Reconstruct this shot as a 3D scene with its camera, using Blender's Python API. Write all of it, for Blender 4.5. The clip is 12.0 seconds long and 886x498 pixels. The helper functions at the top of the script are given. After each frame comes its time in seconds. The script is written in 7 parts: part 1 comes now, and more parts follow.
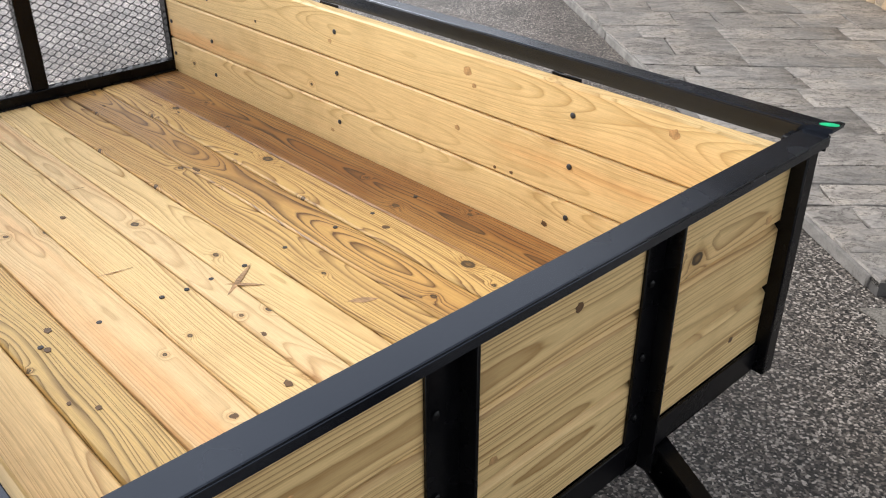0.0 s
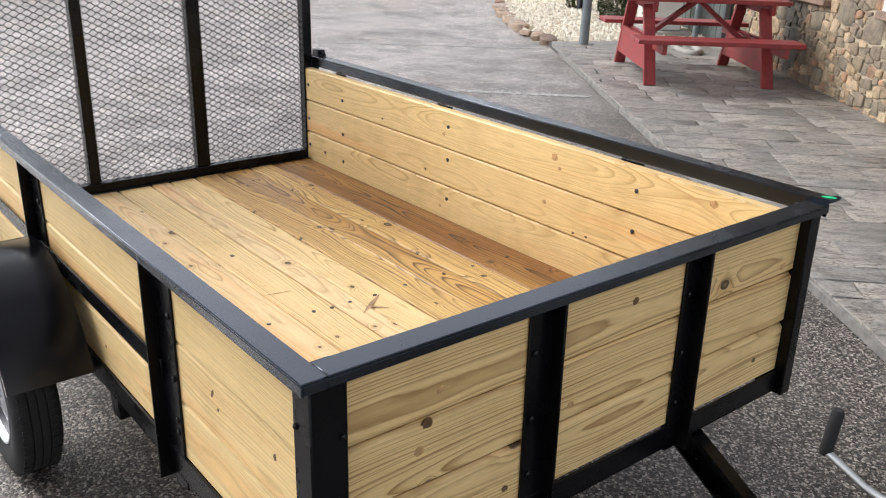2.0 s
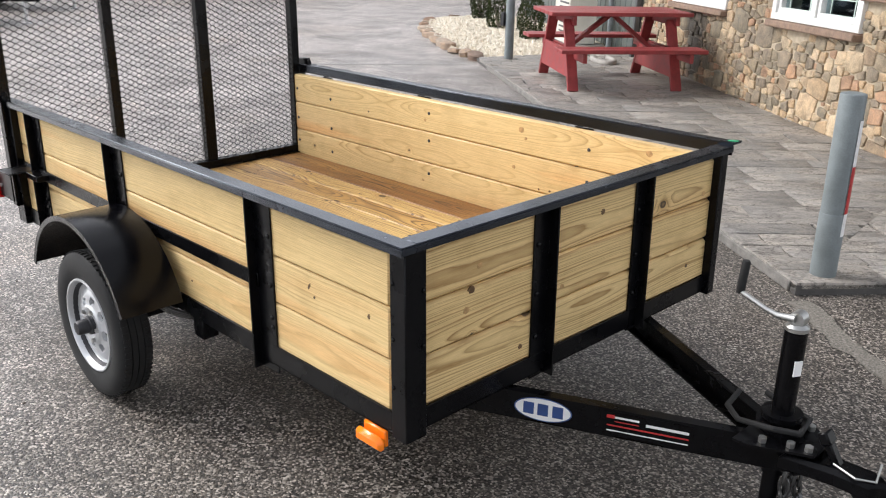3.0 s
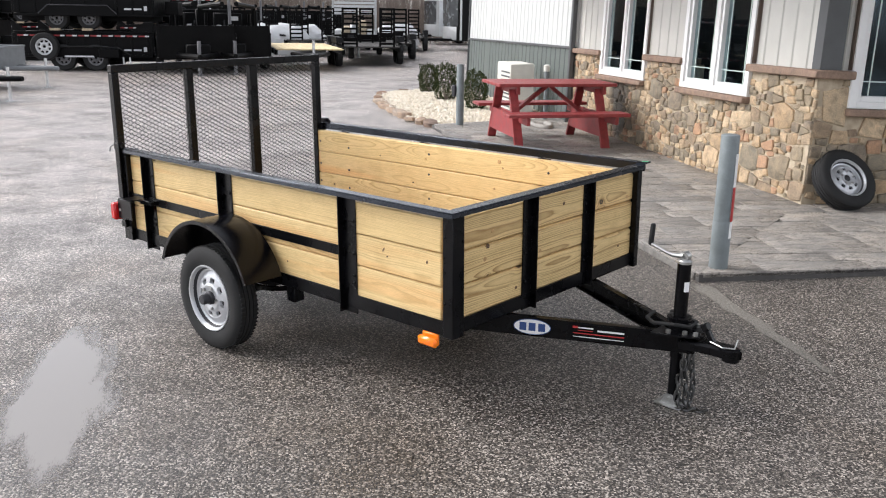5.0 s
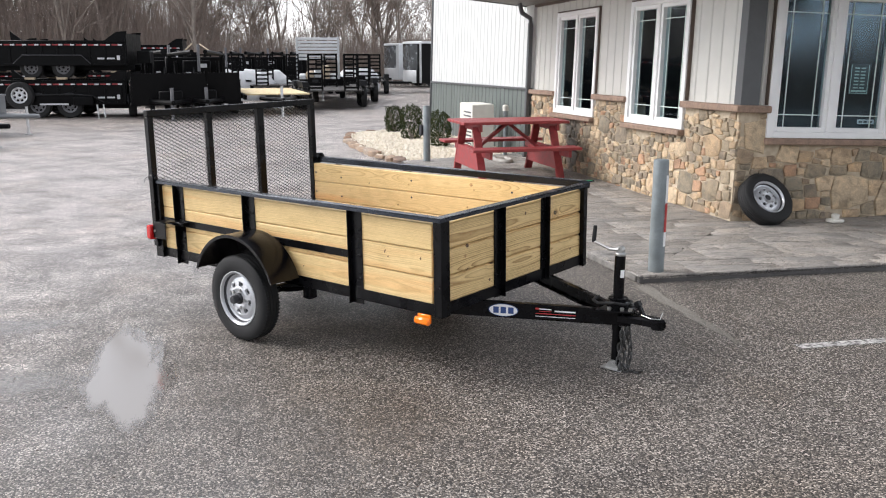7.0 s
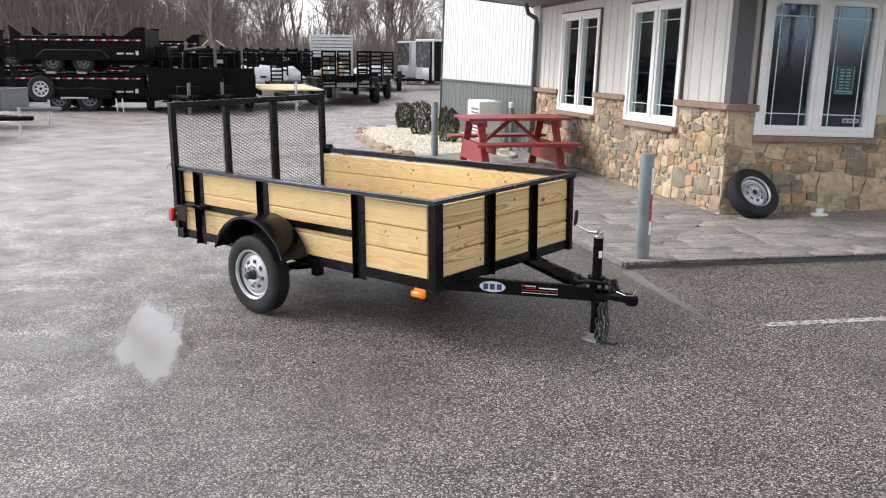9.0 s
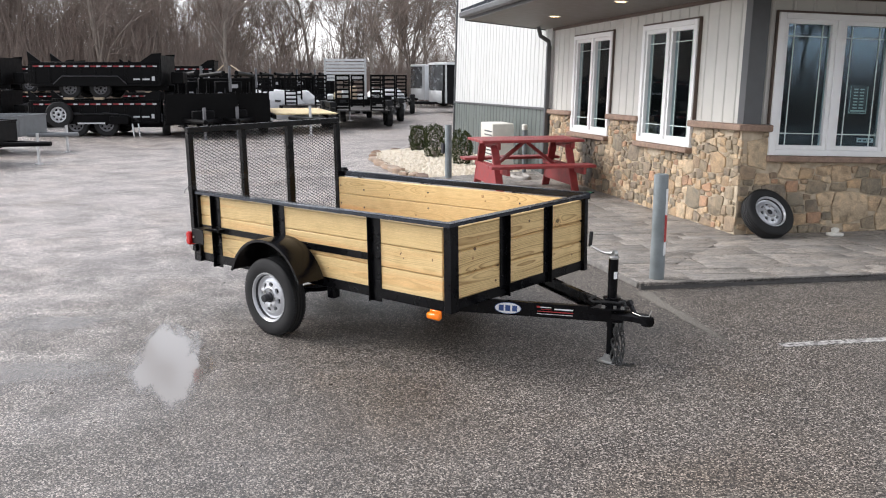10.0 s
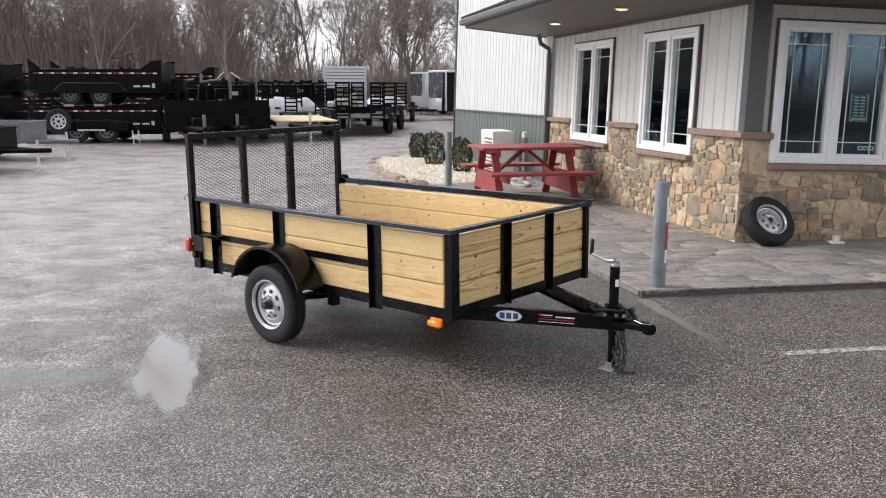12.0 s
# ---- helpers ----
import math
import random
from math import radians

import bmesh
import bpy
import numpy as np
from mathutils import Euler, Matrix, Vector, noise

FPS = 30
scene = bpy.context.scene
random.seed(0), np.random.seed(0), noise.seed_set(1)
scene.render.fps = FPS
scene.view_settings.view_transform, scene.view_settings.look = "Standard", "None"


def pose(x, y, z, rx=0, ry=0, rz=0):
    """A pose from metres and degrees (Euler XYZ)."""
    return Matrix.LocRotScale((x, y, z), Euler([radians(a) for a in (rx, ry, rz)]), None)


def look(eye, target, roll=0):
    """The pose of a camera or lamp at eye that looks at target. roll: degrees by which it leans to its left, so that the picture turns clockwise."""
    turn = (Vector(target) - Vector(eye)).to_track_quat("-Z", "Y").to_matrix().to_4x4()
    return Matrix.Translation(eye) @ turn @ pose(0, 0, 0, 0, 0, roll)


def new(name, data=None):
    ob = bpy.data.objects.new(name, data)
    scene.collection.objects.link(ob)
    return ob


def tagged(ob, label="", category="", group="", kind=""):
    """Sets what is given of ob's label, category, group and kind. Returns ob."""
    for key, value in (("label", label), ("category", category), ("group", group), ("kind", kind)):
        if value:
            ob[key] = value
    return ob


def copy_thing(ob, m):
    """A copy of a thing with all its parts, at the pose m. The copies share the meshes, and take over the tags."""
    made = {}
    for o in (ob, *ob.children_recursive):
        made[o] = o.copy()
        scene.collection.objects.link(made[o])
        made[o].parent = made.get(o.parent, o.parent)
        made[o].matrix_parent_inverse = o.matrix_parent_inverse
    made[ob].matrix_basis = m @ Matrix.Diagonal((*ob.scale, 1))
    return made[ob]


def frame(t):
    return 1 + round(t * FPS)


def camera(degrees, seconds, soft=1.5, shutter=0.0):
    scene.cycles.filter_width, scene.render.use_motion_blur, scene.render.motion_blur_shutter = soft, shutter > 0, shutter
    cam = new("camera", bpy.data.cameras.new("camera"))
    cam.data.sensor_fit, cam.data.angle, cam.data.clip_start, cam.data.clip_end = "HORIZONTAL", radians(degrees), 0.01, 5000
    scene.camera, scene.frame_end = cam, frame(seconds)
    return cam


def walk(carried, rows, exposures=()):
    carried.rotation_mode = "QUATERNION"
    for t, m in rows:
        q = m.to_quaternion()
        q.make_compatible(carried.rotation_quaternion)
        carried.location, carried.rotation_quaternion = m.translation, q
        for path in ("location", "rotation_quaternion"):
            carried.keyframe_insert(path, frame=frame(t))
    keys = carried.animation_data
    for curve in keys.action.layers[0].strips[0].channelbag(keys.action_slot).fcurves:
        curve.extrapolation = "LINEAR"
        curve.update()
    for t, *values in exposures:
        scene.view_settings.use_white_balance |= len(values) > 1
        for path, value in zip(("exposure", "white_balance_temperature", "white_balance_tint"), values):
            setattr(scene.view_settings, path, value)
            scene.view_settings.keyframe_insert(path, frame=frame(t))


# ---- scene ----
cam = camera(52.5, 12.0, soft=1.1)
PATH = [
    (0, (0.66, -0.139, 1.499), (-0.604, 1.069, 0.528), 0.9),
    (0.5, (0.63, -0.186, 1.509), (-0.68, 1.012, 0.589), 2.4),
    (1, (0.709, -0.253, 1.519), (-0.656, 0.927, 0.658), 2.7),
    (1.5, (0.897, -0.397, 1.535), (-0.548, 0.741, 0.75), 2.7),
    (2, (1.073, -0.627, 1.554), (-0.373, 0.549, 0.831), 2.3),
    (2.5, (1.22, -0.983, 1.562), (-0.153, 0.3, 0.878), 1.1),
    (3, (1.465, -1.313, 1.548), (0.117, 0.006, 0.882), 1.2),
    (3.2, (1.561, -1.45, 1.561), (0.214, -0.12, 0.917), 1.3),
    (4.8, (2.173, -2.472, 1.603), (0.877, -1.036, 1.09), 0.8),
    (5, (2.241, -2.586, 1.619), (0.959, -1.138, 1.11), 0.8),
    (5.5, (2.372, -2.902, 1.627), (1.121, -1.418, 1.142), -0.1),
    (6, (2.549, -3.11, 1.633), (1.31, -1.609, 1.173), 0.2),
    (6.5, (2.735, -3.274, 1.662), (1.488, -1.774, 1.222), 0.9),
    (7, (2.819, -3.458, 1.669), (1.588, -1.939, 1.248), 0.0),
    (9, (3.217, -3.783, 1.678), (1.965, -2.282, 1.252), 0.5),
    (9.5, (3.23, -3.804, 1.679), (1.96, -2.31, 1.285), 0.1),
    (10, (3.225, -3.808, 1.682), (1.944, -2.32, 1.304), -0.0),
    (10.5, (3.203, -3.802, 1.681), (1.913, -2.319, 1.309), 0.0),
    (11, (3.205, -3.808, 1.68), (1.917, -2.322, 1.322), -0.0),
    (11.5, (3.207, -3.807, 1.681), (1.927, -2.312, 1.326), 0.1),
    (12, (3.205, -3.796, 1.677), (1.922, -2.304, 1.315), 0.1),
]
walk(cam, [(t, look(eye, target, roll)) for t, eye, target, roll in PATH], [(0.0, 1.12, 6350, 11), (0.5, 0.80, 6400, 12), (1.0, 0.73, 6400, 12), (1.5, 1.08, 6300, 11), (2.0, 1.15, 6300, 11), (3.0, 1.20, 6350, 11), (5.5, 1.26, 6300, 12), (9.0, 1.24, 6300, 12), (10.5, 1.12, 6300, 13), (12.0, 1.06, 6300, 14)])

# ---------------------------------------------------------------- world and light
world = bpy.data.worlds.new("world")
scene.world = world
world.use_nodes = True
wn = world.node_tree
sky = wn.nodes.new("ShaderNodeTexSky")
sky.sky_type, sky.sun_disc = "NISHITA", False
SUN_AZ, SUN_EL = 203.0, 40.0          # degrees: counter-clockwise from +x, and above the horizon
sky.sun_elevation, sky.sun_rotation = radians(SUN_EL), radians(90.0 - SUN_AZ)
sky.dust_density, sky.air_density, sky.ozone_density = 1.0, 1.0, 1.0
pale = wn.nodes.new("ShaderNodeHueSaturation")
pale.inputs["Saturation"].default_value = 0.15
cloud_co = wn.nodes.new("ShaderNodeTexCoord")
cloud = wn.nodes.new("ShaderNodeTexNoise")
cloud.inputs["Scale"].default_value, cloud.inputs["Detail"].default_value = 2.2, 5.0
cloud_ramp = wn.nodes.new("ShaderNodeMapRange")
cloud_ramp.inputs["From Min"].default_value, cloud_ramp.inputs["From Max"].default_value = 0.3, 0.7
cloud_ramp.inputs["To Min"].default_value, cloud_ramp.inputs["To Max"].default_value = 0.75, 1.2
cloud_mix = wn.nodes.new("ShaderNodeVectorMath")
cloud_mix.operation = "SCALE"
wn.links.new(cloud_co.outputs["Generated"], cloud.inputs["Vector"])
wn.links.new(cloud.outputs["Fac"], cloud_ramp.inputs["Value"])
wn.links.new(sky.outputs["Color"], pale.inputs["Color"])
wn.links.new(pale.outputs["Color"], cloud_mix.inputs[0])
wn.links.new(cloud_ramp.outputs["Result"], cloud_mix.inputs["Scale"])
wn.links.new(cloud_mix.outputs["Vector"], wn.nodes["Background"].inputs["Color"])
wn.nodes["Background"].inputs["Strength"].default_value = 0.14

sun = new("sun", bpy.data.lights.new("sun", "SUN"))
sun.data.energy, sun.data.angle, sun.data.color = 1.28, radians(30), (1.0, 0.95, 0.88)
az, el = radians(SUN_AZ), radians(SUN_EL)
sun.matrix_world = look((30 * math.cos(az) * math.cos(el), 30 * math.sin(az) * math.cos(el), 30 * math.sin(el)), (0, 0, 0))
scene.view_settings.exposure = 1.12


# ---------------------------------------------------------------- materials
def shader(name, rough=0.6, metal=0.0, colour=(0.5, 0.5, 0.5)):
    m = bpy.data.materials.new(name)
    m.use_nodes = True
    b = m.node_tree.nodes["Principled BSDF"]
    b.inputs["Roughness"].default_value, b.inputs["Metallic"].default_value = rough, metal
    b.inputs["Base Color"].default_value = (*colour, 1)
    return m, m.node_tree, b


def node(nt, kind, links=(), **values):
    """A node with its sockets set: numbers by name, and links as (socket, output)."""
    n = nt.nodes.new(kind)
    for key, value in values.items():
        n.inputs[key.replace("_", " ")].default_value = value
    for socket, out in links:
        nt.links.new(out, n.inputs[socket])
    return n


def calc(nt, op, a, b=0.0, c=0.0):
    n = nt.nodes.new("ShaderNodeMath")
    n.operation = op
    for i, v in enumerate((a, b, c)):
        if isinstance(v, (int, float)):
            n.inputs[i].default_value = v
        else:
            nt.links.new(v, n.inputs[i])
    return n.outputs[0]


def ramp(nt, fac, stops, ease="LINEAR"):
    n = nt.nodes.new("ShaderNodeValToRGB")
    n.color_ramp.interpolation = ease
    while len(n.color_ramp.elements) < len(stops):
        n.color_ramp.elements.new(0.5)
    for e, (p, c) in zip(n.color_ramp.elements, stops):
        e.position, e.color = p, (*c, 1) if len(c) == 3 else c
    nt.links.new(fac, n.inputs["Fac"])
    return n.outputs["Color"]


def blend(nt, fac, a, b, mode="MIX"):
    n = nt.nodes.new("ShaderNodeMix")
    n.data_type, n.blend_type = "RGBA", mode
    for i, v in ((0, fac), (6, a), (7, b)):
        if isinstance(v, (int, float)):
            n.inputs[i].default_value = v
        elif isinstance(v, tuple):
            n.inputs[i].default_value = (*v, 1)
        else:
            nt.links.new(v, n.inputs[i])
    return n.outputs[2]


def bump(nt, b, height, strength, distance):
    n = node(nt, "ShaderNodeBump", [("Height", height)], Strength=strength, Distance=distance)
    nt.links.new(n.outputs["Normal"], b.inputs["Normal"])


def coords(nt, kind="Object", shift=True):
    """Object coordinates, moved by the object's random number so that no two pieces look alike."""
    co = nt.nodes.new("ShaderNodeTexCoord").outputs[kind]
    if not shift:
        return co
    info = nt.nodes.new("ShaderNodeObjectInfo")
    off = nt.nodes.new("ShaderNodeVectorMath")
    off.operation = "MULTIPLY_ADD"
    nt.links.new(info.outputs["Random"], off.inputs[0])
    off.inputs[1].default_value = (37.0, 19.0, 11.0)
    nt.links.new(co, off.inputs[2])
    return off.outputs[0]


def plain(name, colour, rough=0.6, metal=0.0, vary=0.12, scale=9.0, relief=0.0, fine=160.0):
    """A painted or bare surface with stains at one scale and grain at another."""
    m, nt, b = shader(name, rough, metal)
    co = coords(nt)
    big = node(nt, "ShaderNodeTexNoise", [("Vector", co)], Scale=scale, Detail=5.0).outputs["Fac"]
    small = node(nt, "ShaderNodeTexNoise", [("Vector", co)], Scale=fine, Detail=3.0).outputs["Fac"]
    mixed = calc(nt, "MULTIPLY_ADD", big, 0.65, calc(nt, "MULTIPLY", small, 0.35))
    lo, hi = [tuple(min(1.0, c * k) for c in colour) for k in (1 - vary * 2, 1 + vary * 2)]
    nt.links.new(ramp(nt, mixed, [(0.25, lo), (0.75, hi)]), b.inputs["Base Color"])
    r = calc(nt, "MULTIPLY_ADD", big, 0.25, rough - 0.12)
    nt.links.new(r, b.inputs["Roughness"])
    if relief:
        bump(nt, b, small, 0.5, relief)
    return m


def lumber(name, light, dark, contrast=0.5, wet=0.0, pink=0.0, sheen=0.55, bold=0.25, arch=0.10, clear=0.30):
    """Flat-sawn softwood: rings cut lengthwise, fine fibre, knots that push the rings aside."""
    m, nt, b = shader(name, sheen)
    co = coords(nt)
    raw = nt.nodes.new("ShaderNodeTexCoord").outputs["Object"]
    info = nt.nodes.new("ShaderNodeObjectInfo").outputs["Random"]
    here = node(nt, "ShaderNodeSeparateXYZ", [("Vector", raw)])

    def streak(x, y, detail=2.0, rough=0.5):
        at = node(nt, "ShaderNodeMapping", [("Vector", co)], Scale=(x, y, y)).outputs[0]
        return node(nt, "ShaderNodeTexNoise", [("Vector", at)], Scale=1.0, Detail=detail, Roughness=rough).outputs["Fac"]

    # the pith lies below the board and drifts slowly along it, which draws long pointed arches
    drift, sway, ripple = streak(0.9, 0.8), streak(1.3, 3.0), streak(5.0, 26.0, 3.0)
    side = calc(nt, "MULTIPLY_ADD", info, 0.20, -0.10)
    y = calc(nt, "ADD", here.outputs["Y"], calc(nt, "ADD", side, calc(nt, "MULTIPLY_ADD", sway, 0.04, -0.02)))
    z = calc(nt, "ADD", calc(nt, "MULTIPLY", here.outputs["Z"], 0.4), calc(nt, "MULTIPLY_ADD", drift, arch, 0.062 - arch * 0.5))
    radius = calc(nt, "SQRT", calc(nt, "ADD", calc(nt, "MULTIPLY", y, y), calc(nt, "MULTIPLY", z, z)))
    flat = node(nt, "ShaderNodeMapping", [("Vector", co)], Scale=(3.1, 8.0, 0.0)).outputs[0]
    knot = nt.nodes.new("ShaderNodeTexVoronoi")
    knot.voronoi_dimensions = "2D"
    nt.links.new(flat, knot.inputs["Vector"])
    knot.inputs["Scale"].default_value, knot.inputs["Randomness"].default_value = 1.0, 1.0
    tone = node(nt, "ShaderNodeSeparateColor", [("Color", knot.outputs["Color"])])
    cell, big = tone.outputs[0], tone.outputs[1]
    has = calc(nt, "GREATER_THAN", cell, clear)
    rel = node(nt, "ShaderNodeVectorMath", [(0, flat), (1, knot.outputs["Position"])])
    rel.operation = "SUBTRACT"
    back = node(nt, "ShaderNodeVectorMath", [(0, rel.outputs[0])])
    back.operation = "MULTIPLY"
    back.inputs[1].default_value = (0.72 / 3.1, 1 / 8.0, 0.0)
    length = node(nt, "ShaderNodeVectorMath", [(0, back.outputs[0])])
    length.operation = "LENGTH"
    wobble = node(nt, "ShaderNodeTexNoise", [("Vector", co)], Scale=75.0, Detail=3.0).outputs["Fac"]
    d = calc(nt, "ADD", length.outputs["Value"], calc(nt, "MULTIPLY_ADD", wobble, 0.006, -0.003))
    size = calc(nt, "MULTIPLY_ADD", calc(nt, "POWER", big, 4.0), 0.010, 0.0042)         # knot radius in metres
    k = calc(nt, "DIVIDE", d, size)
    near = calc(nt, "POWER", 2.718, calc(nt, "MULTIPLY", calc(nt, "MULTIPLY", k, k), -0.14))
    near = calc(nt, "MULTIPLY", near, has)
    uneven = node(nt, "ShaderNodeTexNoise", [("Vector", calc(nt, "MULTIPLY_ADD", info, 9.0, calc(nt, "MULTIPLY", radius, 55.0)))], Scale=1.0, Detail=1.0).outputs["Fac"]
    phase = calc(nt, "ADD", calc(nt, "MULTIPLY", radius, 185.0), calc(nt, "MULTIPLY_ADD", near, 2.2, calc(nt, "MULTIPLY_ADD", ripple, 0.7, calc(nt, "MULTIPLY", uneven, 3.0))))
    ring = ramp(nt, calc(nt, "FRACT", phase), [(0.0, (0.35, 0.35, 0.35)), (0.10, (0.02, 0.02, 0.02)), (0.58, (0.10, 0.10, 0.10)), (0.86, (0.70, 0.70, 0.70)), (0.95, (1, 1, 1)), (1.0, (0.35, 0.35, 0.35))])
    fade = ramp(nt, streak(1.5, 9.0, 3.0), [(0.30, (bold, bold, bold)), (0.68, (1, 1, 1))])
    fibre, hair = streak(11.0, 330.0, 3.0), streak(26.0, 900.0, 2.0)
    grain = calc(nt, "MULTIPLY", calc(nt, "MULTIPLY", ring, fade), calc(nt, "MULTIPLY_ADD", fibre, 0.9, 0.55))
    wood = blend(nt, calc(nt, "MINIMUM", calc(nt, "MULTIPLY", grain, contrast * 1.25), 1.0), light, dark)
    wood = blend(nt, 0.42, wood, ramp(nt, fibre, [(0.32, (0.70, 0.66, 0.60)), (0.62, (1.08, 1.08, 1.08))]), "MULTIPLY")
    wood = blend(nt, 0.30, wood, ramp(nt, hair, [(0.30, (0.62, 0.58, 0.52)), (0.6, (1.06, 1.06, 1.06))]), "MULTIPLY")
    # heartwood streaks, handling dirt, and a tone of its own for each board
    warm = ramp(nt, streak(0.55, 11.0, 2.0), [(0.50, (0, 0, 0)), (0.66, (1, 1, 1))])
    wood = blend(nt, calc(nt, "MULTIPLY", warm, 0.20 + pink), wood, (1.02, 0.74, 0.58), "MULTIPLY")
    dirt = ramp(nt, node(nt, "ShaderNodeTexNoise", [("Vector", co)], Scale=5.5, Detail=7.0, Roughness=0.65).outputs["Fac"], [(0.50, (0, 0, 0)), (0.74, (1, 1, 1))])
    wood = blend(nt, calc(nt, "MULTIPLY", dirt, 0.42), wood, (0.66, 0.60, 0.52), "MULTIPLY")
    wood = blend(nt, calc(nt, "MULTIPLY_ADD", info, 0.32, 0.0), wood, (0.84, 0.76, 0.62), "MULTIPLY")
    if wet:
        stain_shade = streak(0.8, 8.0, 5.0, 0.6)
        soak = calc(nt, "MULTIPLY", ramp(nt, stain_shade, [(0.40, (1, 1, 1)), (0.62, (0.15, 0.15, 0.15))]), wet)
        wood = blend(nt, soak, wood, (0.42, 0.27, 0.13), "MULTIPLY")
    halo = calc(nt, "MULTIPLY", ramp(nt, calc(nt, "MULTIPLY", k, 0.2), [(0.18, (1, 1, 1)), (0.62, (0, 0, 0))]), calc(nt, "MULTIPLY", has, 0.5))
    wood = blend(nt, halo, wood, (0.62, 0.46, 0.28), "MULTIPLY")
    rim = ramp(nt, calc(nt, "MULTIPLY", k, 0.5), [(0.10, (0.72, 0.72, 0.72)), (0.36, (1, 1, 1)), (0.50, (1, 1, 1)), (0.62, (0, 0, 0))])
    core = calc(nt, "MULTIPLY", rim, has)
    wood = blend(nt, calc(nt, "MULTIPLY", core, 0.94), wood, (0.034, 0.018, 0.006))
    nt.links.new(wood, b.inputs["Base Color"])
    nt.links.new(calc(nt, "MULTIPLY_ADD", fibre, 0.25, sheen - 0.12), b.inputs["Roughness"])
    bump(nt, b, calc(nt, "ADD", calc(nt, "MULTIPLY_ADD", fibre, 0.6, grain), calc(nt, "MULTIPLY", core, -0.8)), 0.35, 0.0011)
    return m


PALE = lumber("pale_pine", (0.80, 0.60, 0.295), (0.36, 0.20, 0.055), 0.80, clear=0.6)
GOLD = lumber("gold_pine", (0.73, 0.51, 0.195), (0.20, 0.092, 0.020), 1.0, wet=0.30, bold=0.6, arch=0.16)
PINK = lumber("pink_pine", (0.79, 0.60, 0.33), (0.42, 0.235, 0.09), 0.70, pink=0.50, clear=0.6)
WET = lumber("damp_pine", (0.66, 0.43, 0.145), (0.13, 0.055, 0.011), 1.0, wet=0.55, sheen=0.42, bold=0.6, arch=0.20)
SOAKED = lumber("soaked_pine", (0.50, 0.285, 0.085), (0.07, 0.028, 0.007), 1.0, wet=0.9, sheen=0.5, bold=0.6, arch=0.12)
GREEN_PINE = lumber("treated_pine", (0.69, 0.50, 0.20), (0.17, 0.098, 0.018), 1.0, bold=0.55, arch=0.20)
SIDE_PINE = lumber("side_pine", (0.80, 0.605, 0.30), (0.38, 0.205, 0.055), 0.48, pink=0.30, clear=0.92)
FAR_PINE = lumber("far_pine", (0.80, 0.605, 0.30), (0.42, 0.24, 0.07), 0.60, arch=0.14, bold=0.25, clear=0.80)
FRONT_PINE = lumber("front_pine", (0.78, 0.585, 0.285), (0.31, 0.170, 0.050), 0.85, bold=0.48, arch=0.06, clear=0.92)


def black_paint(name, colour=(0.002, 0.002, 0.0026), rough=0.26, shine=0.17):
    m, nt, b = shader(name, rough)
    co = coords(nt)
    big = node(nt, "ShaderNodeTexNoise", [("Vector", co)], Scale=7.0, Detail=4.0).outputs["Fac"]
    dust = node(nt, "ShaderNodeTexNoise", [("Vector", co)], Scale=90.0, Detail=4.0).outputs["Fac"]
    c = ramp(nt, calc(nt, "MULTIPLY_ADD", big, 0.6, calc(nt, "MULTIPLY", dust, 0.4)), [(0.4, colour), (0.75, tuple(k * 2.0 + 0.001 for k in colour))])
    nt.links.new(c, b.inputs["Base Color"])
    nt.links.new(calc(nt, "MULTIPLY_ADD", big, 0.3, rough - 0.14), b.inputs["Roughness"])
    b.inputs["Specular IOR Level"].default_value = shine
    bump(nt, b, dust, 0.12, 0.0006)
    return m


BLACK = black_paint("black_enamel")
# glossier copies of the same enamel, standing in for sky sheen on fender and rails
SHEEN_BLACK = black_paint("sheen_black_enamel", (0.0016, 0.0016, 0.0026), 0.19, 0.28)
RAIL_BLACK = black_paint("sky_sheen_rail_enamel", (0.002, 0.002, 0.003), 0.22, 0.80)
# blue specular tint puts the sky's bluish sheen into the rail paint
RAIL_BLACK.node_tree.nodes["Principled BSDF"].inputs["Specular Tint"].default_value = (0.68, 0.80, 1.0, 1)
YARD_BLACK = black_paint("yard_black_paint", (0.0015, 0.0015, 0.0018), 0.42, 0.10)
RUBBER = plain("tyre_rubber", (0.009, 0.009, 0.0095), 0.8, vary=0.2, scale=14, relief=0.0006)
GALV = plain("galvanised_steel", (0.62, 0.63, 0.64), 0.36, 0.85, vary=0.1, scale=20)
RIM = plain("silver_wheel_paint", (0.50, 0.51, 0.53), 0.34, 0.5, vary=0.06, scale=12)
ZINC = plain("zinc_plate", (0.42, 0.42, 0.41), 0.32, 0.9, vary=0.08)
CHAIN = plain("dull_chain_steel", (0.12, 0.12, 0.12), 0.4, 0.85, vary=0.2)
DARK_STEEL = plain("dark_steel", (0.05, 0.05, 0.055), 0.45, 0.6)
AMBER, _nt, _b = shader("amber_lens", 0.18, colour=(0.95, 0.22, 0.01))
_b.inputs["Subsurface Weight"].default_value = 0.2
KNOT = plain("dark_knot", (0.11, 0.058, 0.022), 0.55, vary=0.3, scale=60.0, relief=0.0006, fine=300.0)
PALE_KNOT = plain("pale_knot", (0.46, 0.275, 0.115), 0.55, vary=0.28, scale=70.0, relief=0.0006, fine=300.0)
SCUFF = plain("dark_scuff", (0.36, 0.225, 0.115), 0.7, vary=0.35, scale=40)
RED_LENS, _nt, _b = shader("red_lens", 0.15, colour=(0.50, 0.012, 0.012))
WHITE_DECAL = plain("white_decal", (0.82, 0.82, 0.82), 0.35, vary=0.02)
BLUE_DECAL = plain("blue_decal", (0.03, 0.07, 0.22), 0.35, vary=0.03)
